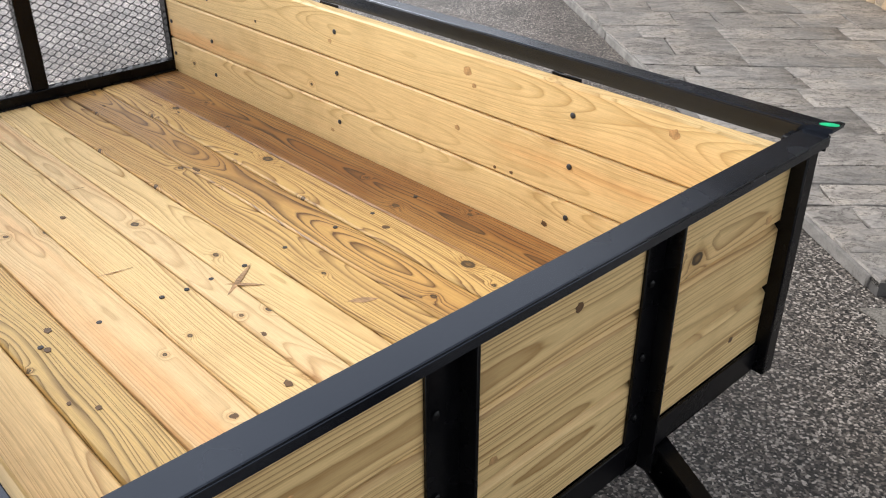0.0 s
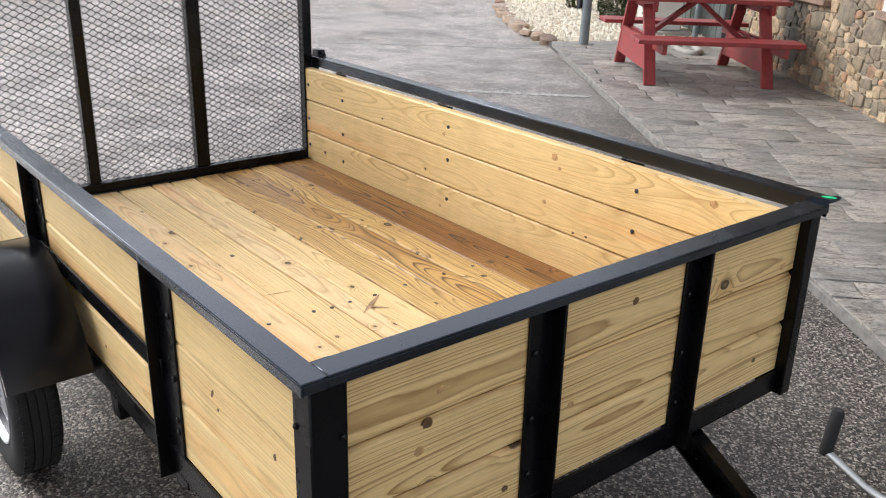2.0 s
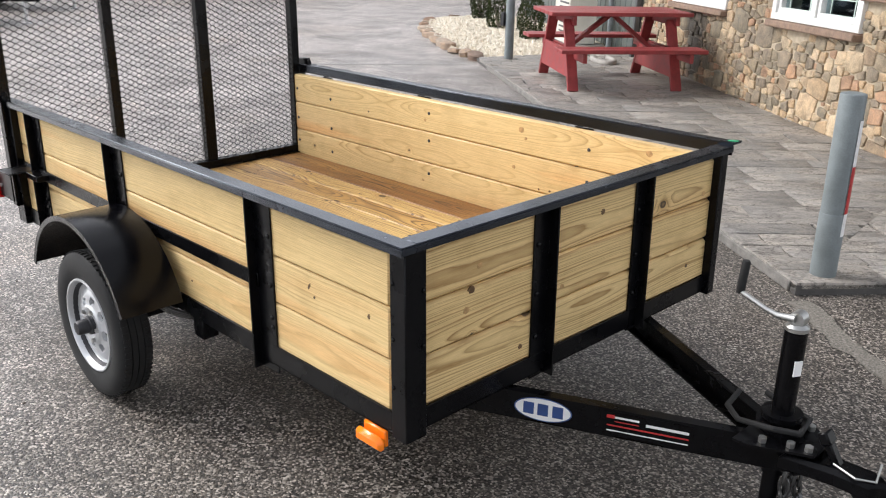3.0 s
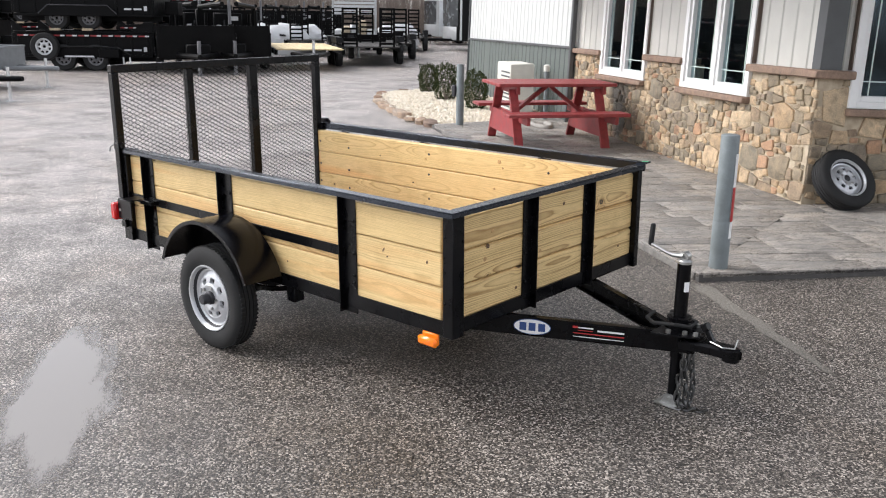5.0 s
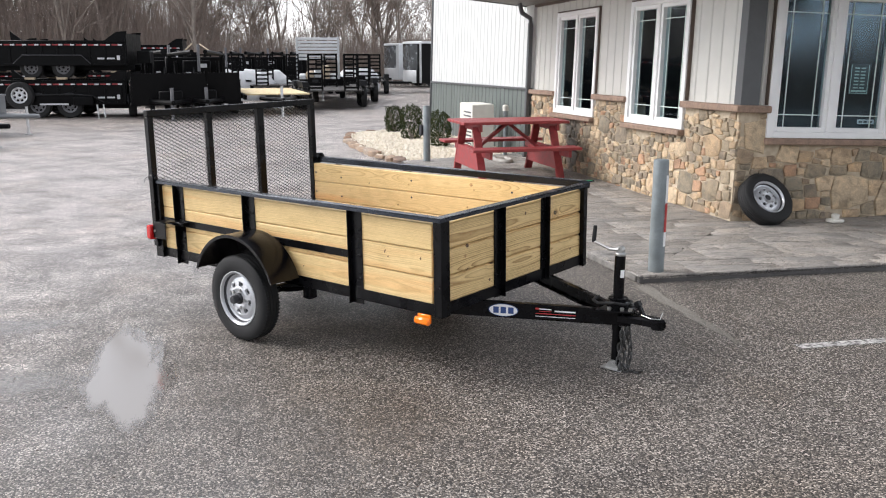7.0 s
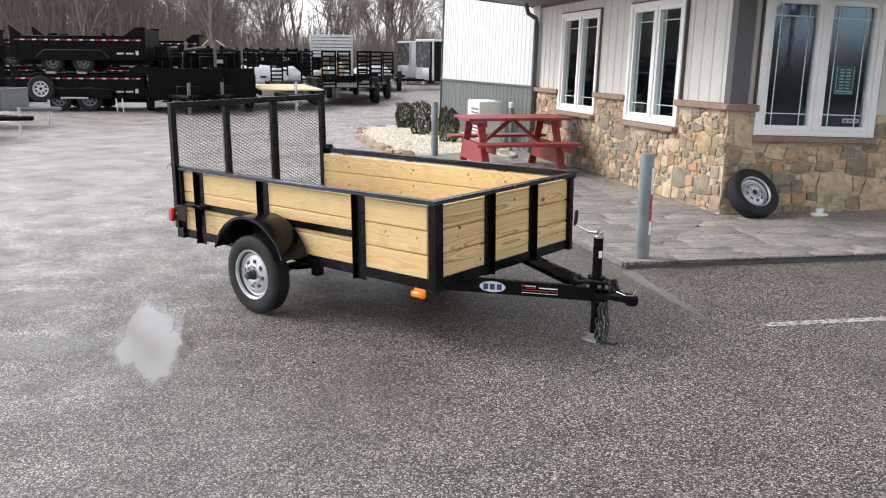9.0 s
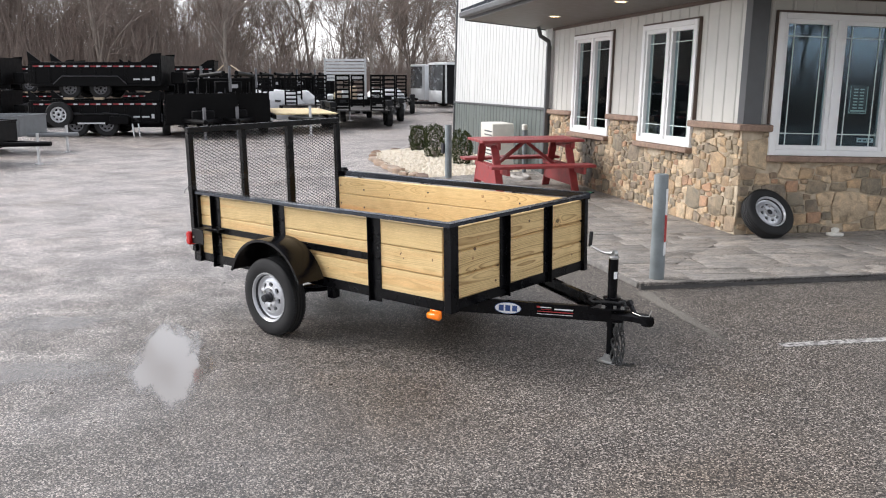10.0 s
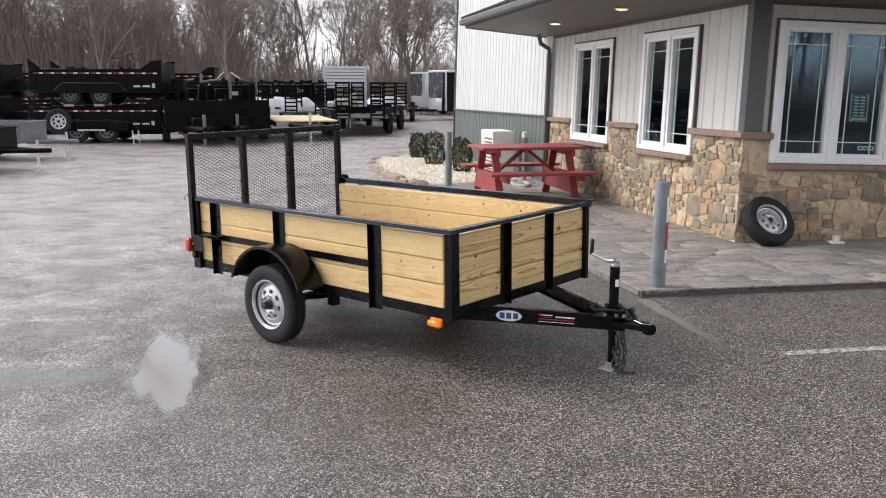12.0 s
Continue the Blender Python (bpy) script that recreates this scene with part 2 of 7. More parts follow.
RED_DECAL = plain("red_decal", (0.45, 0.03, 0.03), 0.4, vary=0.05)
GREEN_DOT = plain("green_sticker", (0.01, 0.48, 0.20), 0.4, vary=0.04)
WHITE_PAINT = plain("white_window_paint", (0.80, 0.80, 0.79), 0.42, vary=0.03, scale=5)
SIDING = plain("cream_siding", (0.54, 0.53, 0.49), 0.5, vary=0.05, scale=3, relief=0.0004)
WHITE_SIDING = plain("white_metal_siding", (0.57, 0.58, 0.57), 0.42, vary=0.03, scale=2)
GREY_SIDING = plain("grey_metal_siding", (0.125, 0.142, 0.134), 0.42, vary=0.06, scale=2)
GREY_TRIM = plain("charcoal_trim", (0.085, 0.088, 0.092), 0.45, vary=0.08)
BROWN_TRIM = plain("brown_window_trim", (0.09, 0.06, 0.045), 0.5, vary=0.12)
CAP_STONE = plain("brown_cap_stone", (0.25, 0.17, 0.125), 0.8, vary=0.22, scale=12, relief=0.003, fine=70)
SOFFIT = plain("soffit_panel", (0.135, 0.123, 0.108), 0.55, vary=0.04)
ROOF_METAL = plain("dark_roof_metal", (0.10, 0.11, 0.12), 0.4, 0.3, vary=0.08)
RED_PAINT = plain("red_picnic_paint", (0.27, 0.038, 0.040), 0.5, vary=0.22, scale=11, relief=0.0008, fine=120)
CONCRETE = plain("pale_concrete", (0.33, 0.31, 0.285), 0.85, vary=0.15, relief=0.002)
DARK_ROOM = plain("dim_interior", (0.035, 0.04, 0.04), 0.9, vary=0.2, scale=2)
MUNTIN = plain("green_grey_muntin", (0.60, 0.70, 0.65), 0.4, vary=0.04)
PIPE_GREY = plain("grey_bollard_paint", (0.175, 0.20, 0.208), 0.46, vary=0.14, scale=10)
AC_BEIGE = plain("beige_enamel", (0.66, 0.64, 0.58), 0.5, vary=0.05)
BARK = plain("grey_bark", (0.235, 0.20, 0.172), 0.9, vary=0.3, scale=3)
TWIGS = plain("brown_twigs", (0.22, 0.176, 0.15), 0.9, vary=0.3, scale=2)


def glass():
    m, nt, b = shader("window_glass", 0.02, colour=(0.62, 0.80, 0.84))
    # blue specular tint puts the sky's colour into the pane reflections
    b.inputs["Specular Tint"].default_value = (0.62, 0.80, 1.0, 1)
    b.inputs["Transmission Weight"].default_value, b.inputs["IOR"].default_value = 1.0, 1.65
    return m


GLASS = glass()


def asphalt():
    m, nt, b = shader("wet_asphalt", 0.5)
    co = nt.nodes.new("ShaderNodeTexCoord").outputs["Object"]
    stone = node(nt, "ShaderNodeTexVoronoi", [("Vector", co)], Scale=150.0)
    stone2 = node(nt, "ShaderNodeTexVoronoi", [("Vector", co)], Scale=84.0)
    tone = node(nt, "ShaderNodeSeparateColor", [("Color", stone.outputs["Color"])]).outputs[0]
    tone2 = node(nt, "ShaderNodeSeparateColor", [("Color", stone2.outputs["Color"])]).outputs[1]
    grit = ramp(nt, tone, [(0.0, (0.011, 0.010, 0.009)), (0.44, (0.050, 0.043, 0.037)), (0.78, (0.175, 0.153, 0.131)), (1.0, (0.54, 0.49, 0.435))])
    chips = ramp(nt, tone2, [(0.70, (0, 0, 0)), (0.92, (1, 1, 1))])
    round2 = ramp(nt, stone2.outputs["Distance"], [(0.25, (1, 1, 1)), (0.5, (0, 0, 0))])
    grit = blend(nt, calc(nt, "MULTIPLY", calc(nt, "MULTIPLY", chips, round2), 0.7), grit, (0.42, 0.39, 0.35))
    pool = node(nt, "ShaderNodeTexNoise", [("Vector", co)], Scale=0.34, Detail=6.0, Roughness=0.6).outputs["Fac"]
    rust = node(nt, "ShaderNodeTexNoise", [("Vector", co)], Scale=0.8, Detail=4.0).outputs["Fac"]
    patch = node(nt, "ShaderNodeTexNoise", [("Vector", co)], Scale=2.6, Detail=6.0).outputs["Fac"]
    c = blend(nt, calc(nt, "MULTIPLY", ramp(nt, rust, [(0.52, (0, 0, 0)), (0.75, (1, 1, 1))]), 0.45), grit, (0.95, 0.80, 0.62), "MULTIPLY")
    c = blend(nt, calc(nt, "MULTIPLY", ramp(nt, patch, [(0.35, (1, 1, 1)), (0.7, (0, 0, 0))]), 0.45), c, (0.55, 0.55, 0.56), "MULTIPLY")
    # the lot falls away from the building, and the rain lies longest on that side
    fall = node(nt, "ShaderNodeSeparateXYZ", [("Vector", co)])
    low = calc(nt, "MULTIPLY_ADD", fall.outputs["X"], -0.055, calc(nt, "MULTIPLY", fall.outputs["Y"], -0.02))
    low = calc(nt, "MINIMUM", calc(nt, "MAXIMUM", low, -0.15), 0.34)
    film = ramp(nt, calc(nt, "ADD", pool, low), [(0.46, (0, 0, 0)), (0.70, (1, 1, 1))])
    blot = ramp(nt, node(nt, "ShaderNodeTexNoise", [("Vector", co)], Scale=1.3, Detail=8.0, Roughness=0.7).outputs["Fac"], [(0.36, (0.35, 0.35, 0.35)), (0.58, (1, 1, 1))])
    film = calc(nt, "MULTIPLY", film, blot)
    # worn paving towards the yard, brightened in colour to stand in for sky sheen
    worn_sheen = calc(nt, "MULTIPLY", ramp(nt, calc(nt, "MULTIPLY_ADD", patch, 0.25, low), [(0.19, (0, 0, 0)), (0.42, (1, 1, 1))]), blot)
    c = blend(nt, worn_sheen, c, (2.75, 2.75, 2.9), "MULTIPLY")
    # mud, grit and damp blots, long and short
    crumb = node(nt, "ShaderNodeTexNoise", [("Vector", co)], Scale=7.0, Detail=7.0, Roughness=0.72).outputs["Fac"]
    c = blend(nt, calc(nt, "MULTIPLY", ramp(nt, crumb, [(0.57, (0, 0, 0)), (0.68, (1, 1, 1))]), 0.55), c, (0.42, 0.40, 0.38), "MULTIPLY")
    damp = node(nt, "ShaderNodeTexNoise", [("Vector", co)], Scale=0.55, Detail=7.0, Roughness=0.65).outputs["Fac"]
    c = blend(nt, calc(nt, "MULTIPLY", ramp(nt, damp, [(0.54, (0, 0, 0)), (0.64, (1, 1, 1))]), 0.5), c, (0.55, 0.54, 0.55), "MULTIPLY")
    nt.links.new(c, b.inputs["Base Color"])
    nt.links.new(calc(nt, "MULTIPLY_ADD", film, -0.16, 0.52), b.inputs["Roughness"])
    nt.links.new(calc(nt, "MULTIPLY_ADD", film, 0.5, 0.5), b.inputs["Specular IOR Level"])
    h = calc(nt, "ADD", calc(nt, "MULTIPLY", stone.outputs["Distance"], -0.6), calc(nt, "MULTIPLY", stone2.outputs["Distance"], -0.5))
    bump(nt, b, h, 0.7, 0.0035)
    return m


ASPHALT = asphalt()


def table_shade(nt, colour):
    """The picnic table's soft shadow, painted dark into the colour of the wall behind it."""
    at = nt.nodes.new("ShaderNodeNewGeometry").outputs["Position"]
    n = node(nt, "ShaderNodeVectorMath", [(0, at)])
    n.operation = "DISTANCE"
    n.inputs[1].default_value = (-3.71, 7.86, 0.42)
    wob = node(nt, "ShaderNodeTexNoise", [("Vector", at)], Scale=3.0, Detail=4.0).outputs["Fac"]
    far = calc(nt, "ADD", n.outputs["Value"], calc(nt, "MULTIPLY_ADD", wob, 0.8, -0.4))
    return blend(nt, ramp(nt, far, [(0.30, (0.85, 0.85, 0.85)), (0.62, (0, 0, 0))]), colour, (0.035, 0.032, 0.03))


def random_stone(name, stops, rough=0.8, rel=0.006, grain=26.0, along=1.0, patch=0.85, stain_shade=False, cleft=False):
    """Stone or cast concrete; each piece takes its tone from its own random number."""
    m, nt, b = shader(name, rough)
    co = coords(nt)
    pick = nt.nodes.new("ShaderNodeObjectInfo").outputs["Random"]
    base = ramp(nt, pick, stops, "CONSTANT")
    at = node(nt, "ShaderNodeMapping", [("Vector", co)], Scale=(1.0, along, 1.0)).outputs[0]
    n1 = node(nt, "ShaderNodeTexNoise", [("Vector", at)], Scale=grain * 0.4, Detail=7.0, Roughness=0.68, Distortion=0.5).outputs["Fac"]
    n2 = node(nt, "ShaderNodeTexNoise", [("Vector", co)], Scale=grain * 4, Detail=4.0).outputs["Fac"]
    n3 = node(nt, "ShaderNodeTexNoise", [("Vector", co)], Scale=grain * 0.22, Detail=3.0).outputs["Fac"]
    c = blend(nt, patch, base, ramp(nt, n1, [(0.28, (0.42, 0.40, 0.38)), (0.5, (0.95, 0.93, 0.90)), (0.72, (1.35, 1.28, 1.16))]), "MULTIPLY")
    c = blend(nt, 0.55, c, ramp(nt, n2, [(0.3, (0.55, 0.55, 0.55)), (0.7, (1.25, 1.25, 1.25))]), "MULTIPLY")
    c = blend(nt, 0.5, c, ramp(nt, n3, [(0.35, (0.74, 0.73, 0.71)), (0.65, (1.22, 1.12, 1.0))]), "MULTIPLY")
    h1 = n1
    if cleft:
        # split layers: the surface steps down along wandering dark edges
        lines = ramp(nt, calc(nt, "FRACT", calc(nt, "MULTIPLY", n1, 7.0)), [(0.0, (0.16, 0.155, 0.15)), (0.10, (0.42, 0.41, 0.40)), (0.24, (1, 1, 1)), (1.0, (1.14, 1.14, 1.14))])
        some = ramp(nt, n3, [(0.36, (0.2, 0.2, 0.2)), (0.55, (1.0, 1.0, 1.0))])
        c = blend(nt, some, c, lines, "MULTIPLY")
        h1 = calc(nt, "MULTIPLY_ADD", calc(nt, "FLOOR", calc(nt, "MULTIPLY", n1, 7.0)), 0.12, calc(nt, "MULTIPLY", n1, 0.4))
    # the table's shadow is painted across the stones as well
    if stain_shade:
        c = table_shade(nt, c)
    nt.links.new(c, b.inputs["Base Color"])
    nt.links.new(calc(nt, "MULTIPLY_ADD", n1, 0.3, rough - 0.15), b.inputs["Roughness"])
    bump(nt, b, calc(nt, "MULTIPLY_ADD", h1, 1.0, calc(nt, "MULTIPLY", n2, 0.30)), 0.85, rel)
    return m


FIELDSTONE = random_stone("field_stone", [(0.0, (0.47, 0.355, 0.235)), (0.14, (0.36, 0.28, 0.20)), (0.27, (0.52, 0.405, 0.28)), (0.40, (0.27, 0.238, 0.185)),
                                          (0.53, (0.44, 0.285, 0.19)), (0.61, (0.32, 0.27, 0.20)), (0.72, (0.56, 0.455, 0.325)), (0.86, (0.29, 0.245, 0.19))], rel=0.026, patch=0.95, stain_shade=True)
SLATE = random_stone("stamped_concrete", [(0.0, (0.285, 0.277, 0.272)), (0.25, (0.30, 0.292, 0.286)), (0.5, (0.275, 0.268, 0.264)), (0.75, (0.31, 0.30, 0.292))], 0.55, 0.028, 13.0, 2.2, 0.9, cleft=True)
EDGE_ROCK = random_stone("edging_rock", [(0.0, (0.26, 0.17, 0.12)), (0.3, (0.34, 0.26, 0.2)), (0.6, (0.22, 0.16, 0.13)), (0.8, (0.38, 0.32, 0.27))])


def mortar():
    m, nt, b = shader("mortar", 0.9)
    co = nt.nodes.new("ShaderNodeTexCoord").outputs["Object"]
    n1 = node(nt, "ShaderNodeTexNoise", [("Vector", co)], Scale=14.0, Detail=6.0).outputs["Fac"]
    c = ramp(nt, n1, [(0.3, (0.36, 0.292, 0.207)), (0.7, (0.53, 0.447, 0.335))])
    nt.links.new(table_shade(nt, c), b.inputs["Base Color"])
    bump(nt, b, n1, 0.6, 0.006)
    return m


MORTAR = mortar()


def pebbles():
    m, nt, b = shader("white_pebbles", 0.75)
    pick = nt.nodes.new("ShaderNodeNewGeometry").outputs["Random Per Island"]
    c = ramp(nt, pick, [(0.0, (0.58, 0.51, 0.40)), (0.3, (0.72, 0.66, 0.55)), (0.7, (0.80, 0.75, 0.66)), (1.0, (0.66, 0.57, 0.45))])
    nt.links.new(c, b.inputs["Base Color"])
    return m


def leaves():
    m, nt, b = shader("boxwood_leaves", 0.75)
    b.inputs["Specular IOR Level"].default_value = 0.2
    pick = nt.nodes.new("ShaderNodeNewGeometry").outputs["Random Per Island"]
    c = ramp(nt, pick, [(0.0, (0.016, 0.026, 0.009)), (0.5, (0.034, 0.050, 0.015)), (0.88, (0.066, 0.078, 0.026)), (1.0, (0.10, 0.085, 0.040))])
    nt.links.new(c, b.inputs["Base Color"])
    return m


PEBBLE, LEAF = pebbles(), leaves()


def worn_paint():
    m, nt, b = shader("worn_white_line", 0.6)
    co = nt.nodes.new("ShaderNodeTexCoord").outputs["Object"]
    n1 = node(nt, "ShaderNodeTexNoise", [("Vector", co)], Scale=28.0, Detail=6.0, Roughness=0.7).outputs["Fac"]
    nt.links.new(ramp(nt, n1, [(0.40, (0.10, 0.096, 0.09)), (0.58, (0.50, 0.49, 0.47))]), b.inputs["Base Color"])
    bump(nt, b, n1, 0.5, 0.004)
    return m


LINE = worn_paint()
EDGE_STRIP = plain("grey_edge_concrete", (0.19, 0.18, 0.168), 0.85, vary=0.3, scale=14, relief=0.003)
SEAM = plain("sandy_seam", (0.165, 0.151, 0.130), 0.85, vary=0.45, scale=110, relief=0.002)


def water(name="puddle_water", rough=0.07, depth=1.0):
    """Shallow rain water that thins out towards an uneven shore."""
    # the grey base colour stands in for part of the sky's reflection
    m, nt, b = shader(name, rough, colour=(0.20, 0.183, 0.170))
    b.inputs["Specular IOR Level"].default_value = 0.8
    b.inputs["IOR"].default_value = 1.33
    co = nt.nodes.new("ShaderNodeTexCoord").outputs["Object"]
    flat = node(nt, "ShaderNodeMapping", [("Vector", co)], Scale=(1.0, 1.0, 0.0)).outputs[0]
    size = node(nt, "ShaderNodeVectorMath", [(0, flat)])
    size.operation = "LENGTH"
    wob = node(nt, "ShaderNodeTexNoise", [("Vector", co)], Scale=1.7, Detail=7.0, Roughness=0.62).outputs["Fac"]
    grit = node(nt, "ShaderNodeTexNoise", [("Vector", co)], Scale=70.0, Detail=2.0).outputs["Fac"]
    shore = calc(nt, "ADD", size.outputs["Value"], calc(nt, "ADD", calc(nt, "MULTIPLY_ADD", wob, 1.15, -0.575), calc(nt, "MULTIPLY_ADD", grit, 0.22, -0.11)))
    nt.links.new(ramp(nt, shore, [(0.46 - 0.3 * (1 - depth), (depth, depth, depth)), (0.66, (0, 0, 0))]), b.inputs["Alpha"])
    return m


WATER, THIN_WATER = water(), water("thin_water_film", 0.20, 0.60)
LAMP_GLOW, _nt, _b = shader("lamp_glow", 0.5, colour=(0.9, 0.7, 0.4))
_b.inputs["Emission Color"].default_value, _b.inputs["Emission Strength"].default_value = (1.0, 0.66, 0.30, 1), 1.6


# ---------------------------------------------------------------- mesh building
class Shape:
    """Collects vertices and faces of one mesh."""

    def __init__(self, m=None):
        self.v, self.f, self.m = [], [], m or Matrix()

    def add(self, verts, faces):
        k = len(self.v)
        self.v += [tuple(self.m @ Vector(p)) for p in verts]
        self.f += [tuple(k + i for i in face) for face in faces]
        return self

    def box(self, a, b, c=0.0, m=None):
        lo, hi = [min(p, q) for p, q in zip(a, b)], [max(p, q) for p, q in zip(a, b)]
        c = min([c] + [(h - l) * 0.45 for l, h in zip(lo, hi)])
        verts, index = [], {}
        for sx in (0, 1):
            for sy in (0, 1):
                for sz in (0, 1):
                    s = (sx, sy, sz)
                    for k in range(3 if c > 0 else 1):
                        p = [(hi[i] if s[i] else lo[i]) + (0 if (i == k or c <= 0) else (-c if s[i] else c)) for i in range(3)]
                        index[s, k] = len(verts)
                        verts.append(m @ Vector(p) if m else p)
        at = lambda s, k: index[s, k if c > 0 else 0]
        faces = []
        for k in range(3):
            i, j = (k + 1) % 3, (k + 2) % 3
            for e in (0, 1):
                loop = []
                for u, w in ((0, 0), (1, 0), (1, 1), (0, 1)):
                    s = [0, 0, 0]
                    s[k], s[i], s[j] = e, u, w
                    loop.append(at(tuple(s), k))
                faces.append(loop if e else loop[::-1])
            if c > 0:
                for u in (0, 1):
                    for w in (0, 1):
                        s, q = [0, 0, 0], [0, 0, 0]
                        s[i], s[j], q[i], q[j], q[k] = u, w, u, w, 1
                        s, q = tuple(s), tuple(q)
                        loop = [at(s, i), at(q, i), at(q, j), at(s, j)]
                        faces.append(loop if u != w else loop[::-1])
        if c > 0:
            for sx in (0, 1):
                for sy in (0, 1):
                    for sz in (0, 1):
                        s = (sx, sy, sz)
                        loop = [at(s, 0), at(s, 1), at(s, 2)]
                        faces.append(loop if (sx + sy + sz) % 2 else loop[::-1])
        return self.add(verts, faces)

    def tube(self, pts, radii, n=10, caps=True):
        pts = [Vector(p) for p in pts]
        if isinstance(radii, (int, float)):
            radii = [radii] * len(pts)
        verts, faces, up = [], [], None
        for i, p in enumerate(pts):
            t = (pts[min(i + 1, len(pts) - 1)] - pts[max(i - 1, 0)]).normalized()
            if up is None:
                up = t.orthogonal().normalized()
            up = (up - t * up.dot(t))
            up = up.normalized() if up.length > 1e-6 else t.orthogonal().normalized()
            side = t.cross(up)
            verts += [p + (up * math.cos(2 * math.pi * k / n) + side * math.sin(2 * math.pi * k / n)) * radii[i] for k in range(n)]
        for i in range(len(pts) - 1):
            for k in range(n):
                q = (k + 1) % n
                faces.append((i * n + k, i * n + q, (i + 1) * n + q, (i + 1) * n + k))
        if caps:
            faces += [tuple(range(n))[::-1], tuple(range((len(pts) - 1) * n, len(pts) * n))]
        return self.add(verts, faces)

    def lathe(self, profile, n=40, m=None, sweep=1.0):
        """profile: (radius, along) pairs, turned about the y axis."""
        verts, faces, k = [], [], len(profile)
        full = sweep >= 1.0
        steps = n if full else n + 1
        for i in range(steps):
            a = 2 * math.pi * sweep * i / n
            for r, y in profile:
                p = Vector((r * math.cos(a), y, r * math.sin(a)))
                verts.append(m @ p if m else p)
        for i in range(n):
            j = (i + 1) % steps
            for q in range(k - 1):
                faces.append((i * k + q, i * k + q + 1, j * k + q + 1, j * k + q))
        return self.add(verts, faces)

    def prism(self, outline, z0, z1, chamfer=0.0, m=None):
        """An outline in x and y raised from z0 to z1, with a chamfer round its top."""
        n = len(outline)
        cx, cy = sum(p[0] for p in outline) / n, sum(p[1] for p in outline) / n
        verts = [(x, y, z0) for x, y in outline]
        faces = [tuple(range(n))[::-1]]
        if chamfer:
            verts += [(x, y, z1 - chamfer) for x, y in outline]
            for x, y in outline:
                d = max(math.hypot(x - cx, y - cy), 1e-6)
                k = max(0.2, 1 - chamfer * 1.4 / d)
                verts.append((cx + (x - cx) * k, cy + (y - cy) * k, z1))
            rings = 3
        else:
            verts += [(x, y, z1) for x, y in outline]
            rings = 2
        for r in range(rings - 1):
            for i in range(n):
                j = (i + 1) % n
                faces.append((r * n + i, r * n + j, (r + 1) * n + j, (r + 1) * n + i))
        faces.append(tuple(range((rings - 1) * n, rings * n)))
        if m:
            verts = [m @ Vector(p) for p in verts]
        return self.add(verts, faces)

    def mesh(self, name, material, smooth=True, fix=True):
        me = bpy.data.meshes.new(name)
        me.from_pydata(self.v, [], self.f)
        if fix and len(self.f) < 20000:
            bm = bmesh.new()
            bm.from_mesh(me)
            bmesh.ops.recalc_face_normals(bm, faces=bm.faces)
            bm.to_mesh(me)
            bm.free()
        if smooth:
            me.polygons.foreach_set("use_smooth", [True] * len(me.polygons))
            me.set_sharp_from_angle(angle=radians(38))
        me.materials.append(material)
        return me


def part(name, shape, material, parent, label="", at=None, smooth=True):
    """One mesh object under a thing or a part; at: its own pose."""
    data = shape if isinstance(shape, bpy.types.Mesh) else shape.mesh(name, material, smooth)
    ob = new(name, data)
    ob.parent = parent
    if at is not None:
        ob.matrix_basis = at
    if label:
        ob["label"] = label
    return ob


def thing(name, label, category, at=None, group="", kind=""):
    ob = new(name)
    ob.empty_display_size = 0.1
    if at is not None:
        ob.matrix_basis = at
    return tagged(ob, label, category, group, kind)


def single(name, shape, material, label="", category="", group="", kind="", at=None, smooth=True, fix=True):
    """A thing of one mesh."""
    ob = new(name, shape.mesh(name, material, smooth, fix))
    if at is not None:
        ob.matrix_basis = at
    return tagged(ob, label, category, group, kind)


def board(length, width, thick, c=0.006):
    return Shape().box((-length / 2, -width / 2, -thick / 2), (length / 2, width / 2, thick / 2), c)


def ellipse(cx, cy, rx, ry, n=28):
    return [(cx + rx * math.cos(2 * math.pi * i / n), cy + ry * math.sin(2 * math.pi * i / n)) for i in range(n)]


# ---------------------------------------------------------------- ground
g = Shape().add([(-500, -500, 0), (500, -500, 0), (500, 500, 0), (-500, 500, 0)], [(0, 1, 2, 3)])
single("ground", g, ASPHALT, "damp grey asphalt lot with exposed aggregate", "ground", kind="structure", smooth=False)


# ---------------------------------------------------------------- the utility trailer
LEN, WID, T = 2.43, 1.44, 0.038       # board box: outside length and width, board thickness
Z0, ROW = 0.405, 0.1425                 # lowest board's foot, and the height of a row
trailer = thing("utility_trailer", "black steel utility trailer with three-board pine sides and mesh ramp gate", "trailer",
                pose(0, 0, 0.002, 0.85, -0.30, 0.0))


PINK_SIDE = lumber("pink_side_pine", (0.80, 0.60, 0.30), (0.42, 0.23, 0.07), 0.42, pink=0.55, clear=0.80)


def side_boards(length, centre, turn, tones, bevel=0.005):
    for row in range(3):
        m = tones[row]
        z = Z0 + ROW * (row + 0.5)
        part("side_board", board(length, ROW - 0.003, T, bevel), m, trailer, at=pose(centre[0], centre[1], z, 90, 0, turn))


side_boards(LEN - 0.045, (-LEN / 2 - 0.022, T / 2), 0, (SIDE_PINE, SIDE_PINE, SIDE_PINE))
side_boards(LEN - 0.045, (-LEN / 2 - 0.022, WID - T / 2), 0, (FAR_PINE, PINK_SIDE, FAR_PINE))
